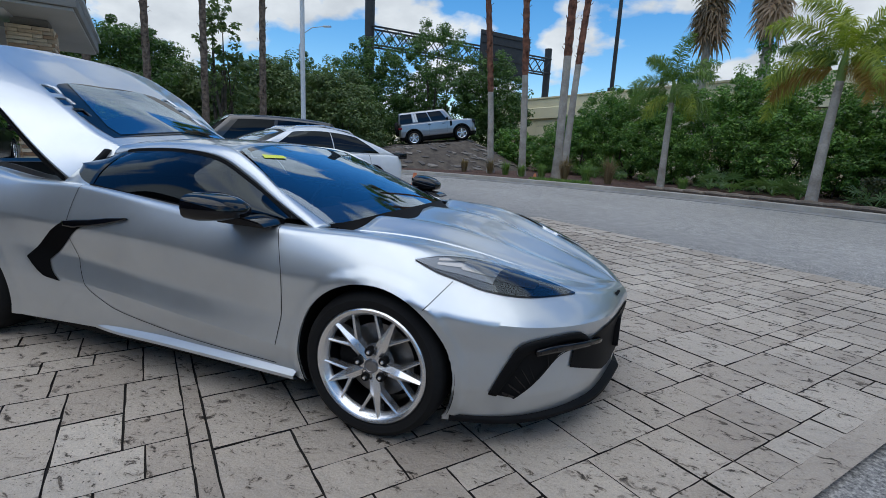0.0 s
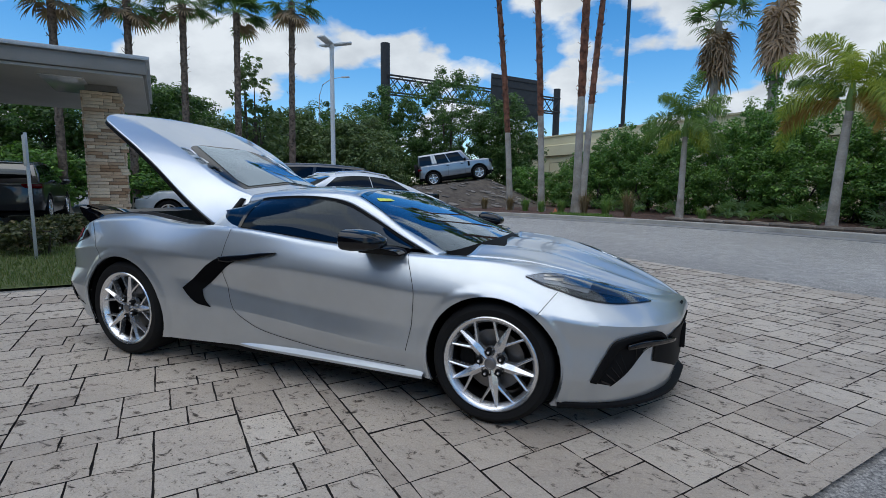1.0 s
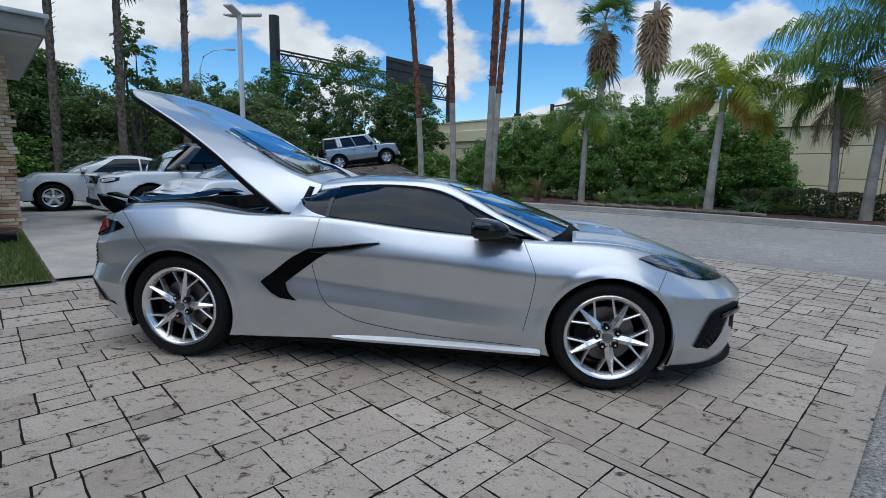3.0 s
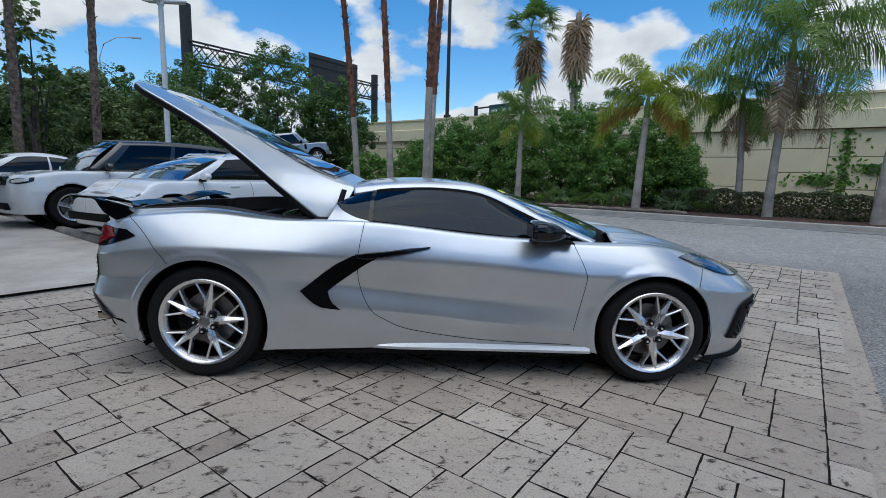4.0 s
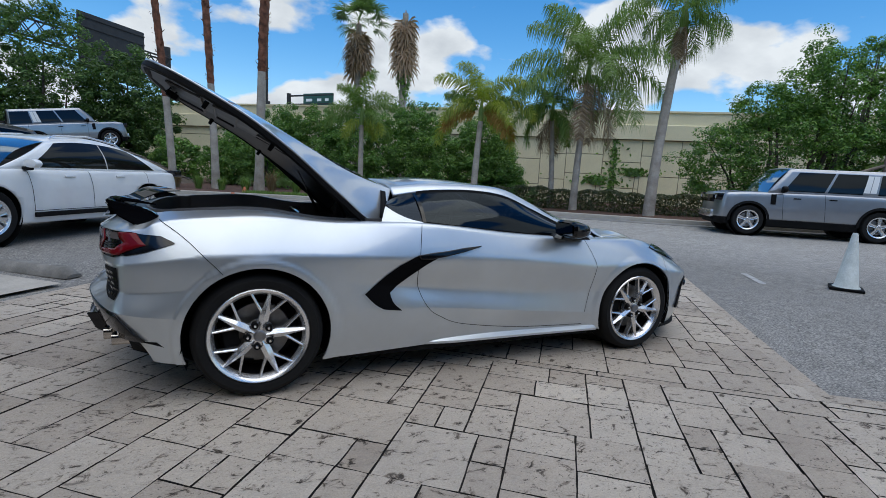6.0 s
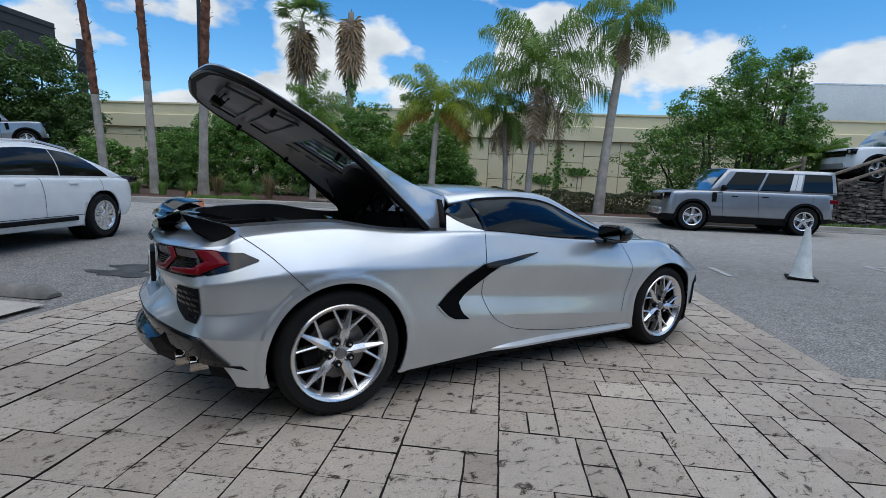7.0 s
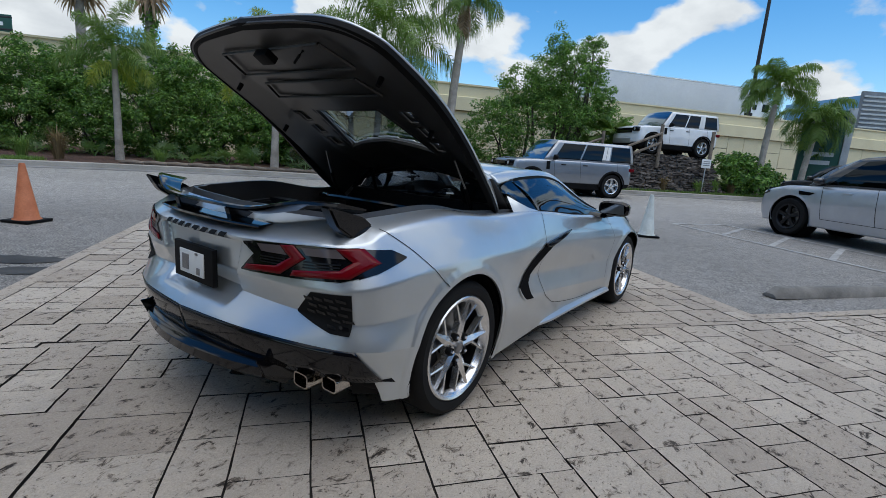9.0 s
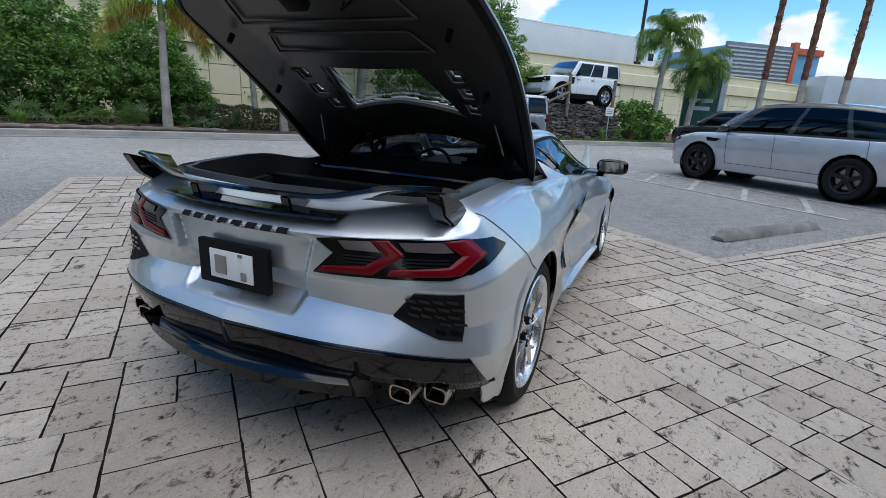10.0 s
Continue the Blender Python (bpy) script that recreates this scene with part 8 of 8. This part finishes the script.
def gantry():
    """Highway sign gantry: two columns, a trussed beam, and the backs of the boards."""
    a, b = W(-40.0, 19.0, 0), W(-40.0, 41.3, 0)
    t = thing("sign_gantry", "black steel highway gantry with sign boards seen from behind", "gantry", a, math.degrees(math.atan2((b - a).y, (b - a).x)))
    L = (b - a).length
    part("column", tube_bm([(0, 0, 0), (0, 0, 15.0)], 0.45, 16), BLACK_METAL, t)
    part("column", tube_bm([(L, 0, 0), (L, 0, 13.2)], 0.4, 16), BLACK_METAL, t)
    for y in (-0.6, 0.6):
        for z in (10.4, 12.0):
            part("chord", tube_bm([(0, y, z), (L, y, z)], 0.09, 8), BLACK_METAL, t)
        bars = bmesh.new()
        k = 16
        for i in range(k):
            x0, x1 = L * i / k, L * (i + 1) / k
            tube_bm([(x0, y, 10.4), (x1, y, 12.0)], 0.05, 5, bars)
            tube_bm([(x1, y, 10.4), (x0, y, 12.0)], 0.05, 5, bars)
        part("lattice", bars, BLACK_METAL, t)
    part("board", box_bm(L * 0.54, L * 0.84, -0.85, -0.70, 9.0, 13.6, 0.03), BLACK_METAL, t, "black back of a sign board")
    for f in (0.57, 0.63, 0.69, 0.75, 0.81):
        part("board_post", box_bm(L * f - 0.06, L * f + 0.06, -0.70, -0.55, 9.0, 13.6, 0.01), BLACK_METAL, t)
    for z in (9.8, 10.9, 12.4, 13.2):
        part("board_rail", box_bm(L * 0.54, L * 0.84, -0.94, -0.86, z - 0.05, z + 0.05, 0.01), BLACK_METAL, t)


gantry()


def overhead_sign():
    p = W(-26.8, 49.6, 5.0)
    t = thing("road_sign", "green overhead highway sign on a lattice arm", "sign", p, -50)
    part("board", box_bm(-2.2, 2.2, -0.06, 0.06, 3.6, 5.1, 0.02), GREEN_SIGN, t, "green sign board")
    for x, w in ((-1.3, 0.9), (0.2, 0.6), (1.3, 0.5)):
        part("sign_bar", box_bm(x - w / 2, x + w / 2, -0.08, -0.062, 4.2, 4.5), PAPER, t, "white bar")
    part("post", tube_bm([(-4.5, 0, -5), (-4.5, 0, 5.2)], 0.25, 10), BLACK_METAL, t)
    part("arm", tube_bm([(-4.5, 0, 4.9), (2.2, 0, 4.9)], 0.1, 8), BLACK_METAL, t)
    part("arm", tube_bm([(-4.5, 0, 3.9), (2.2, 0, 3.9)], 0.1, 8), BLACK_METAL, t)


overhead_sign()


def canopy():
    """Entrance canopy on a pier of split ledge stone."""
    n, u = -8.30, -1.43
    p = W(n, u, 0.05)
    pier = thing("stone_pier", "square pier clad in tan split ledge stone", "pier", p, -38.3)
    part("core", box_bm(-0.31, 0.31, -0.31, 0.31, 0, 3.12, 0.01), JOINT, pier)
    part("cap", box_bm(-0.28, 0.28, -0.28, 0.28, 3.12, 3.32, 0.01), TAUPE, pier)
    rng = random.Random(8)
    shapes = []
    for k in range(10):
        w = rng.choice((0.16, 0.22, 0.28, 0.36, 0.44))
        bm = box_bm(-w / 2 + 0.003, w / 2 - 0.003, -0.03 - 0.012 * rng.random(), 0.02, 0.003, 0.066, 0.006, 1)
        for v in bm.verts:
            v.co += Vector((rng.uniform(-0.003, 0.003), rng.uniform(-0.004, 0.004), rng.uniform(-0.002, 0.002)))
        ob = part("ledge_stone", bm, LEDGE, pier, smooth=False)
        shapes.append((w, ob.data))
        bpy.data.objects.remove(ob)
    count = 0
    for side, turn in (((1, 0), 90), ((0, -1), 0), ((0, 1), 180)):
        z = 0.0
        while z < 3.06 and count < 420:
            x = -0.33
            while x < 0.31:
                w, me = rng.choice(shapes)
                if x + w > 0.37:
                    w, me = min(shapes, key=lambda q: abs(q[0] - (0.34 - x)))
                ob = new("ledge_stone", me)
                ob.parent = pier
                c = x + w / 2
                ob.matrix_basis = pose(0.325 if side[0] else -c * side[1], c if side[0] else side[1] * 0.325, z, 0, 0, turn)
                x += w
                count += 1
            z += 0.069
    roof = thing("canopy", "flat entrance canopy with a taupe fascia and pale soffit", "canopy", W(-9.3, -5.0, 0), -38.3)
    x0, x1, y0, y1 = -3.1, 2.6, -6.5, 4.42
    part("fascia", box_bm(x0, x1, y0, y1, 3.36, 3.62, 0.02), TAUPE, roof, "taupe fascia band")
    part("soffit", box_bm(x0 + 0.06, x1 - 0.06, y0 + 0.06, y1 - 0.06, 3.30, 3.355, 0.01), SOFFIT, roof, "pale soffit")
    part("roof_edge", box_bm(x0 - 0.06, x1 + 0.06, y0 - 0.06, y1 + 0.06, 3.623, 3.70, 0.015), GALV, roof, "metal roof edge")
    part("skylight", prism_bm([(-1.2, 3.70), (1.2, 3.70), (0, 4.15)], -2.2, 2.2, 0.02), GALV, roof, "low metal skylight")
    for y in (-4.2, -1.6, 1.0, 3.0):
        part("soffit_panel", box_bm(0.0, 2.0, y - 0.35, y + 0.35, 3.275, 3.298, 0.01), LAMP_WHITE, roof, "pale recessed soffit panel")


canopy()


LAWN_LEAF = leaf_material("lawn_blade", (0.05, 0.085, 0.02), (0.12, 0.17, 0.045), (0.24, 0.20, 0.10))


def lawn():
    P = [[GW(-2.62 - 13.0 * i / 30, -1.10 + 1.75 * j / 4, 0.004) for j in range(5)] for i in range(31)]
    tagged(part("pavement", grid_bm(P), CONCRETE, clean=False), "pale worn concrete path beside the lawn", "path", kind="structure")
    P = [[GW(-2.55 - 4.6 * i / 14, -1.12 - 6 * j / 14, -0.012 + 0.03 * min(1, (i + 0.2) * 2, (j + 0.2) * 2)) for j in range(15)] for i in range(15)]
    ob = part("lawn", grid_bm(P), LAWN, clean=False)
    tagged(ob, "patchy green lawn beside the drive", "lawn", kind="structure")
    rng = random.Random(17)
    blades = []
    for _ in range(16000):
        n, u = -2.56 - 4.4 * rng.random(), -1.14 - 4.5 * rng.random() ** 1.4
        p = GW(n, u, 0.0)
        a = rng.uniform(0, 6.283)
        h = rng.uniform(0.03, 0.085)
        s = Vector((math.cos(a), math.sin(a), 0)) * 0.004
        o = Vector((rng.uniform(-0.03, 0.03), rng.uniform(-0.03, 0.03), h))
        blades.append([(p, s), (p + o * 0.6, s), (p + o, s * 0.2)])
    g = strips("lawn_grass", blades, LAWN_LEAF, None)
    tagged(g, "short green lawn grass", "grass", kind="stuff")
    verge = []
    for _ in range(9000):
        n = rng.uniform(9.6, 21.0) if rng.random() < 0.8 else rng.uniform(-9.6, -7.6)
        p = GW(n, kerb_u(n) + 0.18 + 0.55 * rng.random() ** 1.5, 0.08)
        a = rng.uniform(0, 6.283)
        s = Vector((math.cos(a), math.sin(a), 0)) * 0.008
        o = Vector((rng.uniform(-0.05, 0.05), rng.uniform(-0.05, 0.05), rng.uniform(0.08, 0.18)))
        verge.append([(p, s), (p + o * 0.6, s), (p + o, s * 0.2)])
    tagged(strips("verge_grass", verge, GRASS_LEAF, None), "short green grass verge behind the kerb", "grass", kind="stuff")
    P = [[GW(-6.6 - 3.6 * i / 8, -1.15 - 3 * j / 8, 0.02 + 0.03 * noise.noise(Vector((i, j, 0)))) for j in range(9)] for i in range(9)]
    tagged(part("pier_bed", grid_bm(P), MULCH, clean=False), "mulch bed round the stone pier", "planting bed", kind="structure")
    for k, (n, u) in enumerate(((-5.6, -2.4), (-6.2, -3.2), (-6.9, -2.2), (-7.2, -3.4), (-5.9, -4.2), (-7.4, -1.9))):
        bush("bush", "low grey-green bush beside the pier", "bush", tuple(GW(n, u, 0.0)), [(0, 0, 0.25, 0.42, 0.42, 0.3)], 0.12, 50, 0.04, 36, HEDGE_LEAF, 400 + k, 2, group="low bushes")
    p = GW(-5.0, -2.2)
    s = thing("sign_post", "small blank metal sign on a thin post", "sign", p, -22)
    part("post", box_bm(-0.03, 0.03, -0.02, 0.02, 0, 1.95, 0.004), GALV, s)
    part("plate", box_bm(-0.16, 0.16, -0.028, -0.021, 1.45, 1.92, 0.003), GALV, s)
    p = GW(-5.9, -1.35)
    b = thing("utility_box", "small black ground fixture in the bed", "box", p, -38)
    part("shell", box_bm(-0.15, 0.15, -0.1, 0.1, 0, 0.14, 0.02), PLASTIC, b)


lawn()


def rock_mound(label, hill, stones, seed, n0, n1, u0, u1):
    """A hill of earth faced with loose flat stones; hill(n, u) is its height over the bed."""
    P = [[GW(n0 + (n1 - n0) * i / 40, u0 + (u1 - u0) * j / 30) for j in range(31)] for i in range(41)]
    for i, row in enumerate(P):
        for j, q in enumerate(row):
            q.z += hill(n0 + (n1 - n0) * i / 40, u0 + (u1 - u0) * j / 30) + 0.03 * noise.noise(q * 2.2)
    home = part("rock_mound", grid_bm(P), speckled("mound_earth", (0.07, 0.055, 0.045), (0.16, 0.13, 0.10), 3, 0.95, 0.8, 0.03, 25), clean=False)
    tagged(home, label, "rock mound")
    rng = random.Random(seed)
    shapes = []
    for k in range(7):
        bm = bmesh.new()
        m = rng.randint(6, 8)
        ring = [(math.cos(2 * math.pi * q / m + rng.uniform(-0.2, 0.2)) * rng.uniform(0.75, 1.0), math.sin(2 * math.pi * q / m) * rng.uniform(0.5, 0.8)) for q in range(m)]
        prism_bm(ring, -0.22, 0.2, 0, "z", bm)
        for v in bm.verts:
            v.co += Vector((rng.uniform(-0.08, 0.08), rng.uniform(-0.08, 0.08), rng.uniform(-0.07, 0.07)))
        ob = part("stone", bm, SLATE, home, smooth=False)
        shapes.append(ob.data)
        bpy.data.objects.remove(ob)
    for _ in range(stones):
        n, u = rng.uniform(n0 + 0.2, n1 - 0.2), rng.uniform(u0 + 0.1, u1)
        h = hill(n, u)
        if h < 0.06:
            continue
        e = 0.12
        gn, gu = (hill(n + e, u) - hill(n - e, u)) / (2 * e), (hill(n, u + e) - hill(n, u - e)) / (2 * e)
        p = GW(n, u, h)
        up = (Vector((0, 0, 1)) - (W(1, 0) - W(0, 0)) * gn * 0.6 - (W(0, 1) - W(0, 0)) * gu * 0.6).normalized()
        q = up.to_track_quat("Z", "Y").to_matrix().to_4x4()
        s = rng.uniform(0.14, 0.30)
        ob = new("stone", rng.choice(shapes))
        ob.parent = home
        ob.matrix_world = Matrix.Translation(p) @ q @ pose(0, 0, 0, 0, 0, rng.uniform(-25, 25) - 38) @ Matrix.Diagonal((s * 1.3, s, s * 0.55, 1))
    return home


def hill_right(n, u):
    a = min(1.0, max(0.0, (u - 14.75) / 0.75)) * min(1, max(0, (n - 11.4) / 1.4)) * min(1, max(0, (18.6 - n) / 1.6))
    return 1.70 * (a * a * (3 - 2 * a))


def hill_left(n, u):
    d = math.hypot((n + 20.6) / 4.8, (u - 15.2) / 6.2)
    f = max(0.0, 1 - d)
    top = 1.45 + 0.14 * (u - 15.0)
    return min(top, 2.6 * f)


rock_mound("stacked slate rock mound carrying a display vehicle", hill_right, 420, 5, 11.2, 18.8, 14.68, 18.6)


def stacked_slate():
    """Thin courses of split slate up the steep face of the mound."""
    rng = random.Random(77)
    V, F = [], []
    for c in range(31):
        z = 0.03 + 0.054 * c
        n = 11.6 + rng.random() * 0.2 + 0.02 * c
        while n < 18.3 - 0.02 * c:
            w, h, d = rng.uniform(0.10, 0.42), rng.uniform(0.03, 0.085), rng.uniform(0.16, 0.30)
            u = 14.7
            while hill_right(n + w / 2, u) < z and u < 15.7:
                u += 0.02
            if u < 15.7:
                m = Matrix.Translation(GW(n + w / 2, u + 0.02 + rng.uniform(-0.09, 0.05), z + rng.uniform(-0.02, 0.02))) @ pose(0, 0, 0, rng.uniform(-14, 14), rng.uniform(-11, 11), -38.3 + rng.uniform(-24, 24))
                k = len(V)
                for a, b, e in ((-1, -1, -1), (1, -1, -1), (1, 1, -1), (-1, 1, -1), (-1, -1, 1), (1, -1, 1), (1, 1, 1), (-1, 1, 1)):
                    V.append(m @ Vector((a * w / 2 + rng.uniform(-0.02, 0.02), b * d / 2 + rng.uniform(-0.02, 0.02), e * h / 2 + rng.uniform(-0.006, 0.006))))
                F += [tuple(k + q for q in f) for f in ((0, 3, 2, 1), (4, 5, 6, 7), (0, 1, 5, 4), (1, 2, 6, 5), (2, 3, 7, 6), (3, 0, 4, 7))]
            n += w + rng.uniform(-0.02, 0.03)
    wall = mesh_object("stacked_slate", V, F, RUBBLE, smooth=False)
    tagged(wall, "thin dark slate courses stacked up the mound's face", "stone", kind="stuff")


stacked_slate()
rock_mound("sloping rock mound of flat grey-brown stones", hill_left, 420, 6, -25.6, -15.6, 8.8, 20.8)


def ramp_fence():
    f = thing("timber_fence", "weathered timber post-and-rail fence beside the rock mound", "fence", (0, 0, 0))
    for n, u, z0, z1 in ((12.2, 16.2, 0.6, 2.7), (14.25, 15.05, 1.3, 3.1), (16.9, 15.0, 1.3, 3.0), (10.9, 15.6, 0.2, 1.9)):
        a, b = W(n, u, z0), W(n, u, z1)
        part("post", tube_bm([a, b], 0.075, 8), TIMBER, f)
    for (n0, u0, z0), (n1, u1, z1) in (((14.25, 15.0, 2.75), (11.3, 14.95, 1.55)), ((14.25, 15.0, 2.35), (11.3, 14.95, 1.15)), ((12.2, 16.2, 2.4), (9.6, 16.2, 1.4)), ((12.2, 16.2, 2.05), (9.6, 16.2, 1.05))):
        part("rail", tube_bm([W(n0, u0, z0), W(n1, u1, z1)], 0.055, 7), TIMBER, f)
    p = W(16.49, 14.72, 0.12)
    s = thing("info_sign", "small white information board on a post", "sign", p, -38)
    part("post", tube_bm([(0, 0, 0), (0, 0, 1.35)], 0.025, 8), GALV, s)
    part("board", box_bm(-0.24, 0.24, -0.03, 0.0, 1.30, 1.68, 0.006), PAPER, s, "white board")
    for z in (1.58, 1.50, 1.42):
        part("text_bar", box_bm(-0.17, 0.17, -0.036, -0.031, z - 0.015, z + 0.015), STEEL, s, "grey bar")


ramp_fence()


def brand_sign():
    p = W(24.0, 15.7, 0.1)
    s = thing("pylon_sign", "dark green and silver roadside pylon sign", "sign", p, -80)
    part("panel", box_bm(-0.85, 0.85, -0.14, 0.14, 0, 4.5, 0.03), GREEN_SIGN, s, "dark green panel")
    part("edge", box_bm(0.85, 1.15, -0.2, 0.2, 0, 4.6, 0.03), GALV, s, "silver edge")
    for sgn in (-1, 1):
        oval = lathe_bm([(0, 0), (0.5, 0.0), (0.56, -0.02), (0.56, 0.02)], 30, axis="y", at=(0, 0, 0))
        for v in oval.verts:
            v.co = Vector((v.co.x, sgn * 0.165 + v.co.y, 3.8 + v.co.z * 0.6))
        part("oval_mark", oval, GALV, s, "silver oval mark")
        for z, w in ((2.3, 1.2), (1.9, 1.0)):
            part("bar_mark", box_bm(-w / 2, w / 2, sgn * 0.15 - 0.01, sgn * 0.15 + 0.01, z, z + 0.2), GALV, s, "silver bar")


brand_sign()


def far_buildings():
    blue = speckled("blue_cladding", (0.10, 0.28, 0.45), (0.16, 0.36, 0.55), 0.3, 0.6, 0.0, 0.002, 6)
    slat = speckled("grey_louvre_cladding", (0.13, 0.15, 0.17), (0.22, 0.24, 0.26), 0.4, 0.6, 0.0, 0.002, 6)
    redp = speckled("orange_red_cladding", (0.50, 0.09, 0.04), (0.62, 0.14, 0.06), 0.4, 0.6, 0.0, 0.002, 6)
    p = W(66, 38.5, 0)
    b = thing("storage_building", "blue and grey commercial building with red trim far off", "building", p, -52)
    part("wall", box_bm(-6.0, 9.0, 0.0, 12, 0, 11.0, 0.05), blue, b, "blue wall")
    part("front", box_bm(-6.2, 4.0, -0.4, -0.01, 6.5, 11.4, 0.05), slat, b, "grey louvred front")
    for k in range(9):
        part("louvre", box_bm(-6.1, 3.9, -0.5, -0.41, 6.9 + 0.48 * k, 7.1 + 0.48 * k, 0.01), GALV, b)
    part("trim", box_bm(4.0, 4.7, -0.6, 0.2, 6.2, 12.0, 0.03), redp, b, "red trim")
    part("trim", box_bm(4.7, 9.2, -0.3, 0.1, 10.6, 11.4, 0.03), redp, b, "red trim")
    p = W(60, 22.5, 0)
    c = thing("box_trailer", "grey-white box trailer far behind the wall", "trailer", p, -62)
    part("box", box_bm(-6, 8, 0, 2.6, 2.2, 6.4, 0.05), speckled("trailer_white", (0.45, 0.5, 0.52), (0.55, 0.6, 0.62), 0.6, 0.5, 0.0, 0.002, 10), c)
    part("chassis", box_bm(-6, 8, 0.3, 2.3, 0.0, 2.19), BLACK_METAL, c)


far_buildings()


def cap_rocks():
    rng = random.Random(77)
    for k in range(10):
        n = -5.6 + 0.62 * k
        p = GW(n, kerb_u(n) + 0.75 + 0.1 * rng.random(), 0.12)
        r = thing("edging_log", "weathered grey edging timber in the mulch", "edging", p, -38.3 + rng.uniform(-8, 8), "edging timbers")
        part("log", tube_bm([(-0.35, 0, 0.03), (0, 0.02, 0.045), (0.35, 0, 0.03)], [0.06, 0.075, 0.055], 8), TIMBER, r)


cap_rocks()

# ---- stamped paving of the drive, stone by stone ----


def paving():
    """Random ashlar: cells of 0.0775 m filled with slabs of two to six cells a side."""
    cell = 0.0775
    rng = random.Random(11)
    shapes = [(4, 5), (5, 4), (4, 4), (4, 3), (3, 4), (5, 5), (6, 4), (4, 3), (5, 3), (3, 5), (2, 3), (4, 2), (3, 3), (4, 4), (5, 4), (6, 5), (6, 4), (5, 5), (5, 6), (4, 5)]
    n_lo, n_hi, u_lo, u_hi = EDGE_A, 9.0, -7.0, END_U
    cn, cu = int((n_hi - n_lo) / cell), round((u_hi - u_lo) / cell)
    side = round((EDGE_B - n_lo) / cell)
    turn = round((TURN_U - u_lo) / cell)
    taken = np.zeros((cn, cu), bool)
    taken[side:, turn:] = True
    slabs = []
    # one narrow course of long slabs across the field
    course = round((0.30 - u_lo) / cell)
    i = 0
    while i < cn:
        run = min(rng.choice((7, 8, 10)), cn - i)
        if not taken[i:i + run, course].any():
            taken[i:i + run, course] = True
            slabs.append((i, course, run, 1))
        i += run
    for j in range(cu):
        for i in range(cn):
            if taken[i, j]:
                continue
            rng.shuffle(shapes)
            gap = 0
            while i + gap < cn and not taken[i + gap, j]:
                gap += 1
            deep = 0
            while j + deep < cu and not taken[i, j + deep]:
                deep += 1
            for w, h in shapes + [(3, 2), (2, 2), (4, 1), (2, 1), (1, 3), (1, 2), (3, 1), (1, 1)]:
                if w <= gap and h <= deep and not taken[i:i + w, j:j + h].any():
                    # leave no strip of one cell behind
                    if (gap - w == 1 or deep - h == 1) and w * h > 2:
                        continue
                    taken[i:i + w, j:j + h] = True
                    slabs.append((i, j, w, h))
                    break
    meshes = {}

    def slab_shape(w, h, kind):
        """A slab with ragged edges: sixteen points round, a chipped side and a top."""
        x, y, g = w * cell / 2, h * cell / 2, 0.0014
        r = random.Random(w * 100 + h * 10 + kind)
        outline = []
        for ax, ay, bx, by in ((-1, -1, 1, -1), (1, -1, 1, 1), (1, 1, -1, 1), (-1, 1, -1, -1)):
            for f in (0.0, r.uniform(0.14, 0.32), r.uniform(0.40, 0.58), r.uniform(0.68, 0.86)):
                px, py = ax + (bx - ax) * f, ay + (by - ay) * f
                outline.append((px * (x - g - r.uniform(0, 0.0048) * (abs(px) > 0.99)), py * (y - g - r.uniform(0, 0.0048) * (abs(py) > 0.99))))
        v = [(px, py, -0.022) for px, py in outline] + [(px * 0.995, py * 0.995, 0.0) for px, py in outline]
        f = [tuple(range(16, 32))] + [(k, (k + 1) % 16, 16 + (k + 1) % 16, 16 + k) for k in range(16)]
        return v, f
    home = [o for o in scene.objects if o.name == "drive_joints"][0]
    tagged(home, "stamped concrete drive of pale tan random slabs", "drive", kind="structure")
    near, far = [], []
    for s in slabs:
        i, j, w, h = s
        n, u = n_lo + (i + w / 2) * cell, u_lo + (j + h / 2) * cell
        d = W(n, u)
        (near if -2.4 < d.y < -0.75 and -1.9 < d.x < 3.8 else far).append((n, u, w, h))
    near.sort(key=lambda q: abs(W(q[0], q[1]).y + 1.4))
    far += near[300:]
    rng2 = random.Random(3)
    for n, u, w, h in near[:300]:
        key = (w, h, rng2.randrange(4))
        if key not in meshes:
            v, f = slab_shape(*key)
            me = bpy.data.meshes.new("paving_slab")
            me.from_pydata(v, [], f)
            me.materials.append(STAMP)
            me.materials.append(JOINT)
            me.polygons.foreach_set("material_index", [0] + [1] * 16)
            meshes[key] = me
        ob = new("paving_slab", meshes[key])
        p = GW(n, u, rng2.uniform(-0.002, 0.002))
        ob.parent = home
        ob.matrix_world = pose(p.x, p.y, p.z, rng2.uniform(-0.25, 0.25), rng2.uniform(-0.25, 0.25), -38.3)
    V, F = [], []
    for n, u, w, h in far:
        v, f = slab_shape(w, h, rng2.randrange(4))
        m = pose(*GW(n, u, rng2.uniform(-0.002, 0.002)), rng2.uniform(-0.2, 0.2), rng2.uniform(-0.2, 0.2), -38.3)
        base = len(V)
        V += [m @ Vector(q) for q in v]
        F += [tuple(base + k for k in q) for q in f]
    rest = mesh_object("paving_slabs", V, F, STAMP_FAR, smooth=False)
    rest.data.materials.append(JOINT)
    rest.data.polygons.foreach_set("material_index", ([0] + [1] * 16) * len(far))
    rest.parent = home
    tagged(rest, "pale tan stamped slabs further along the drive", kind="stuff")


paving()
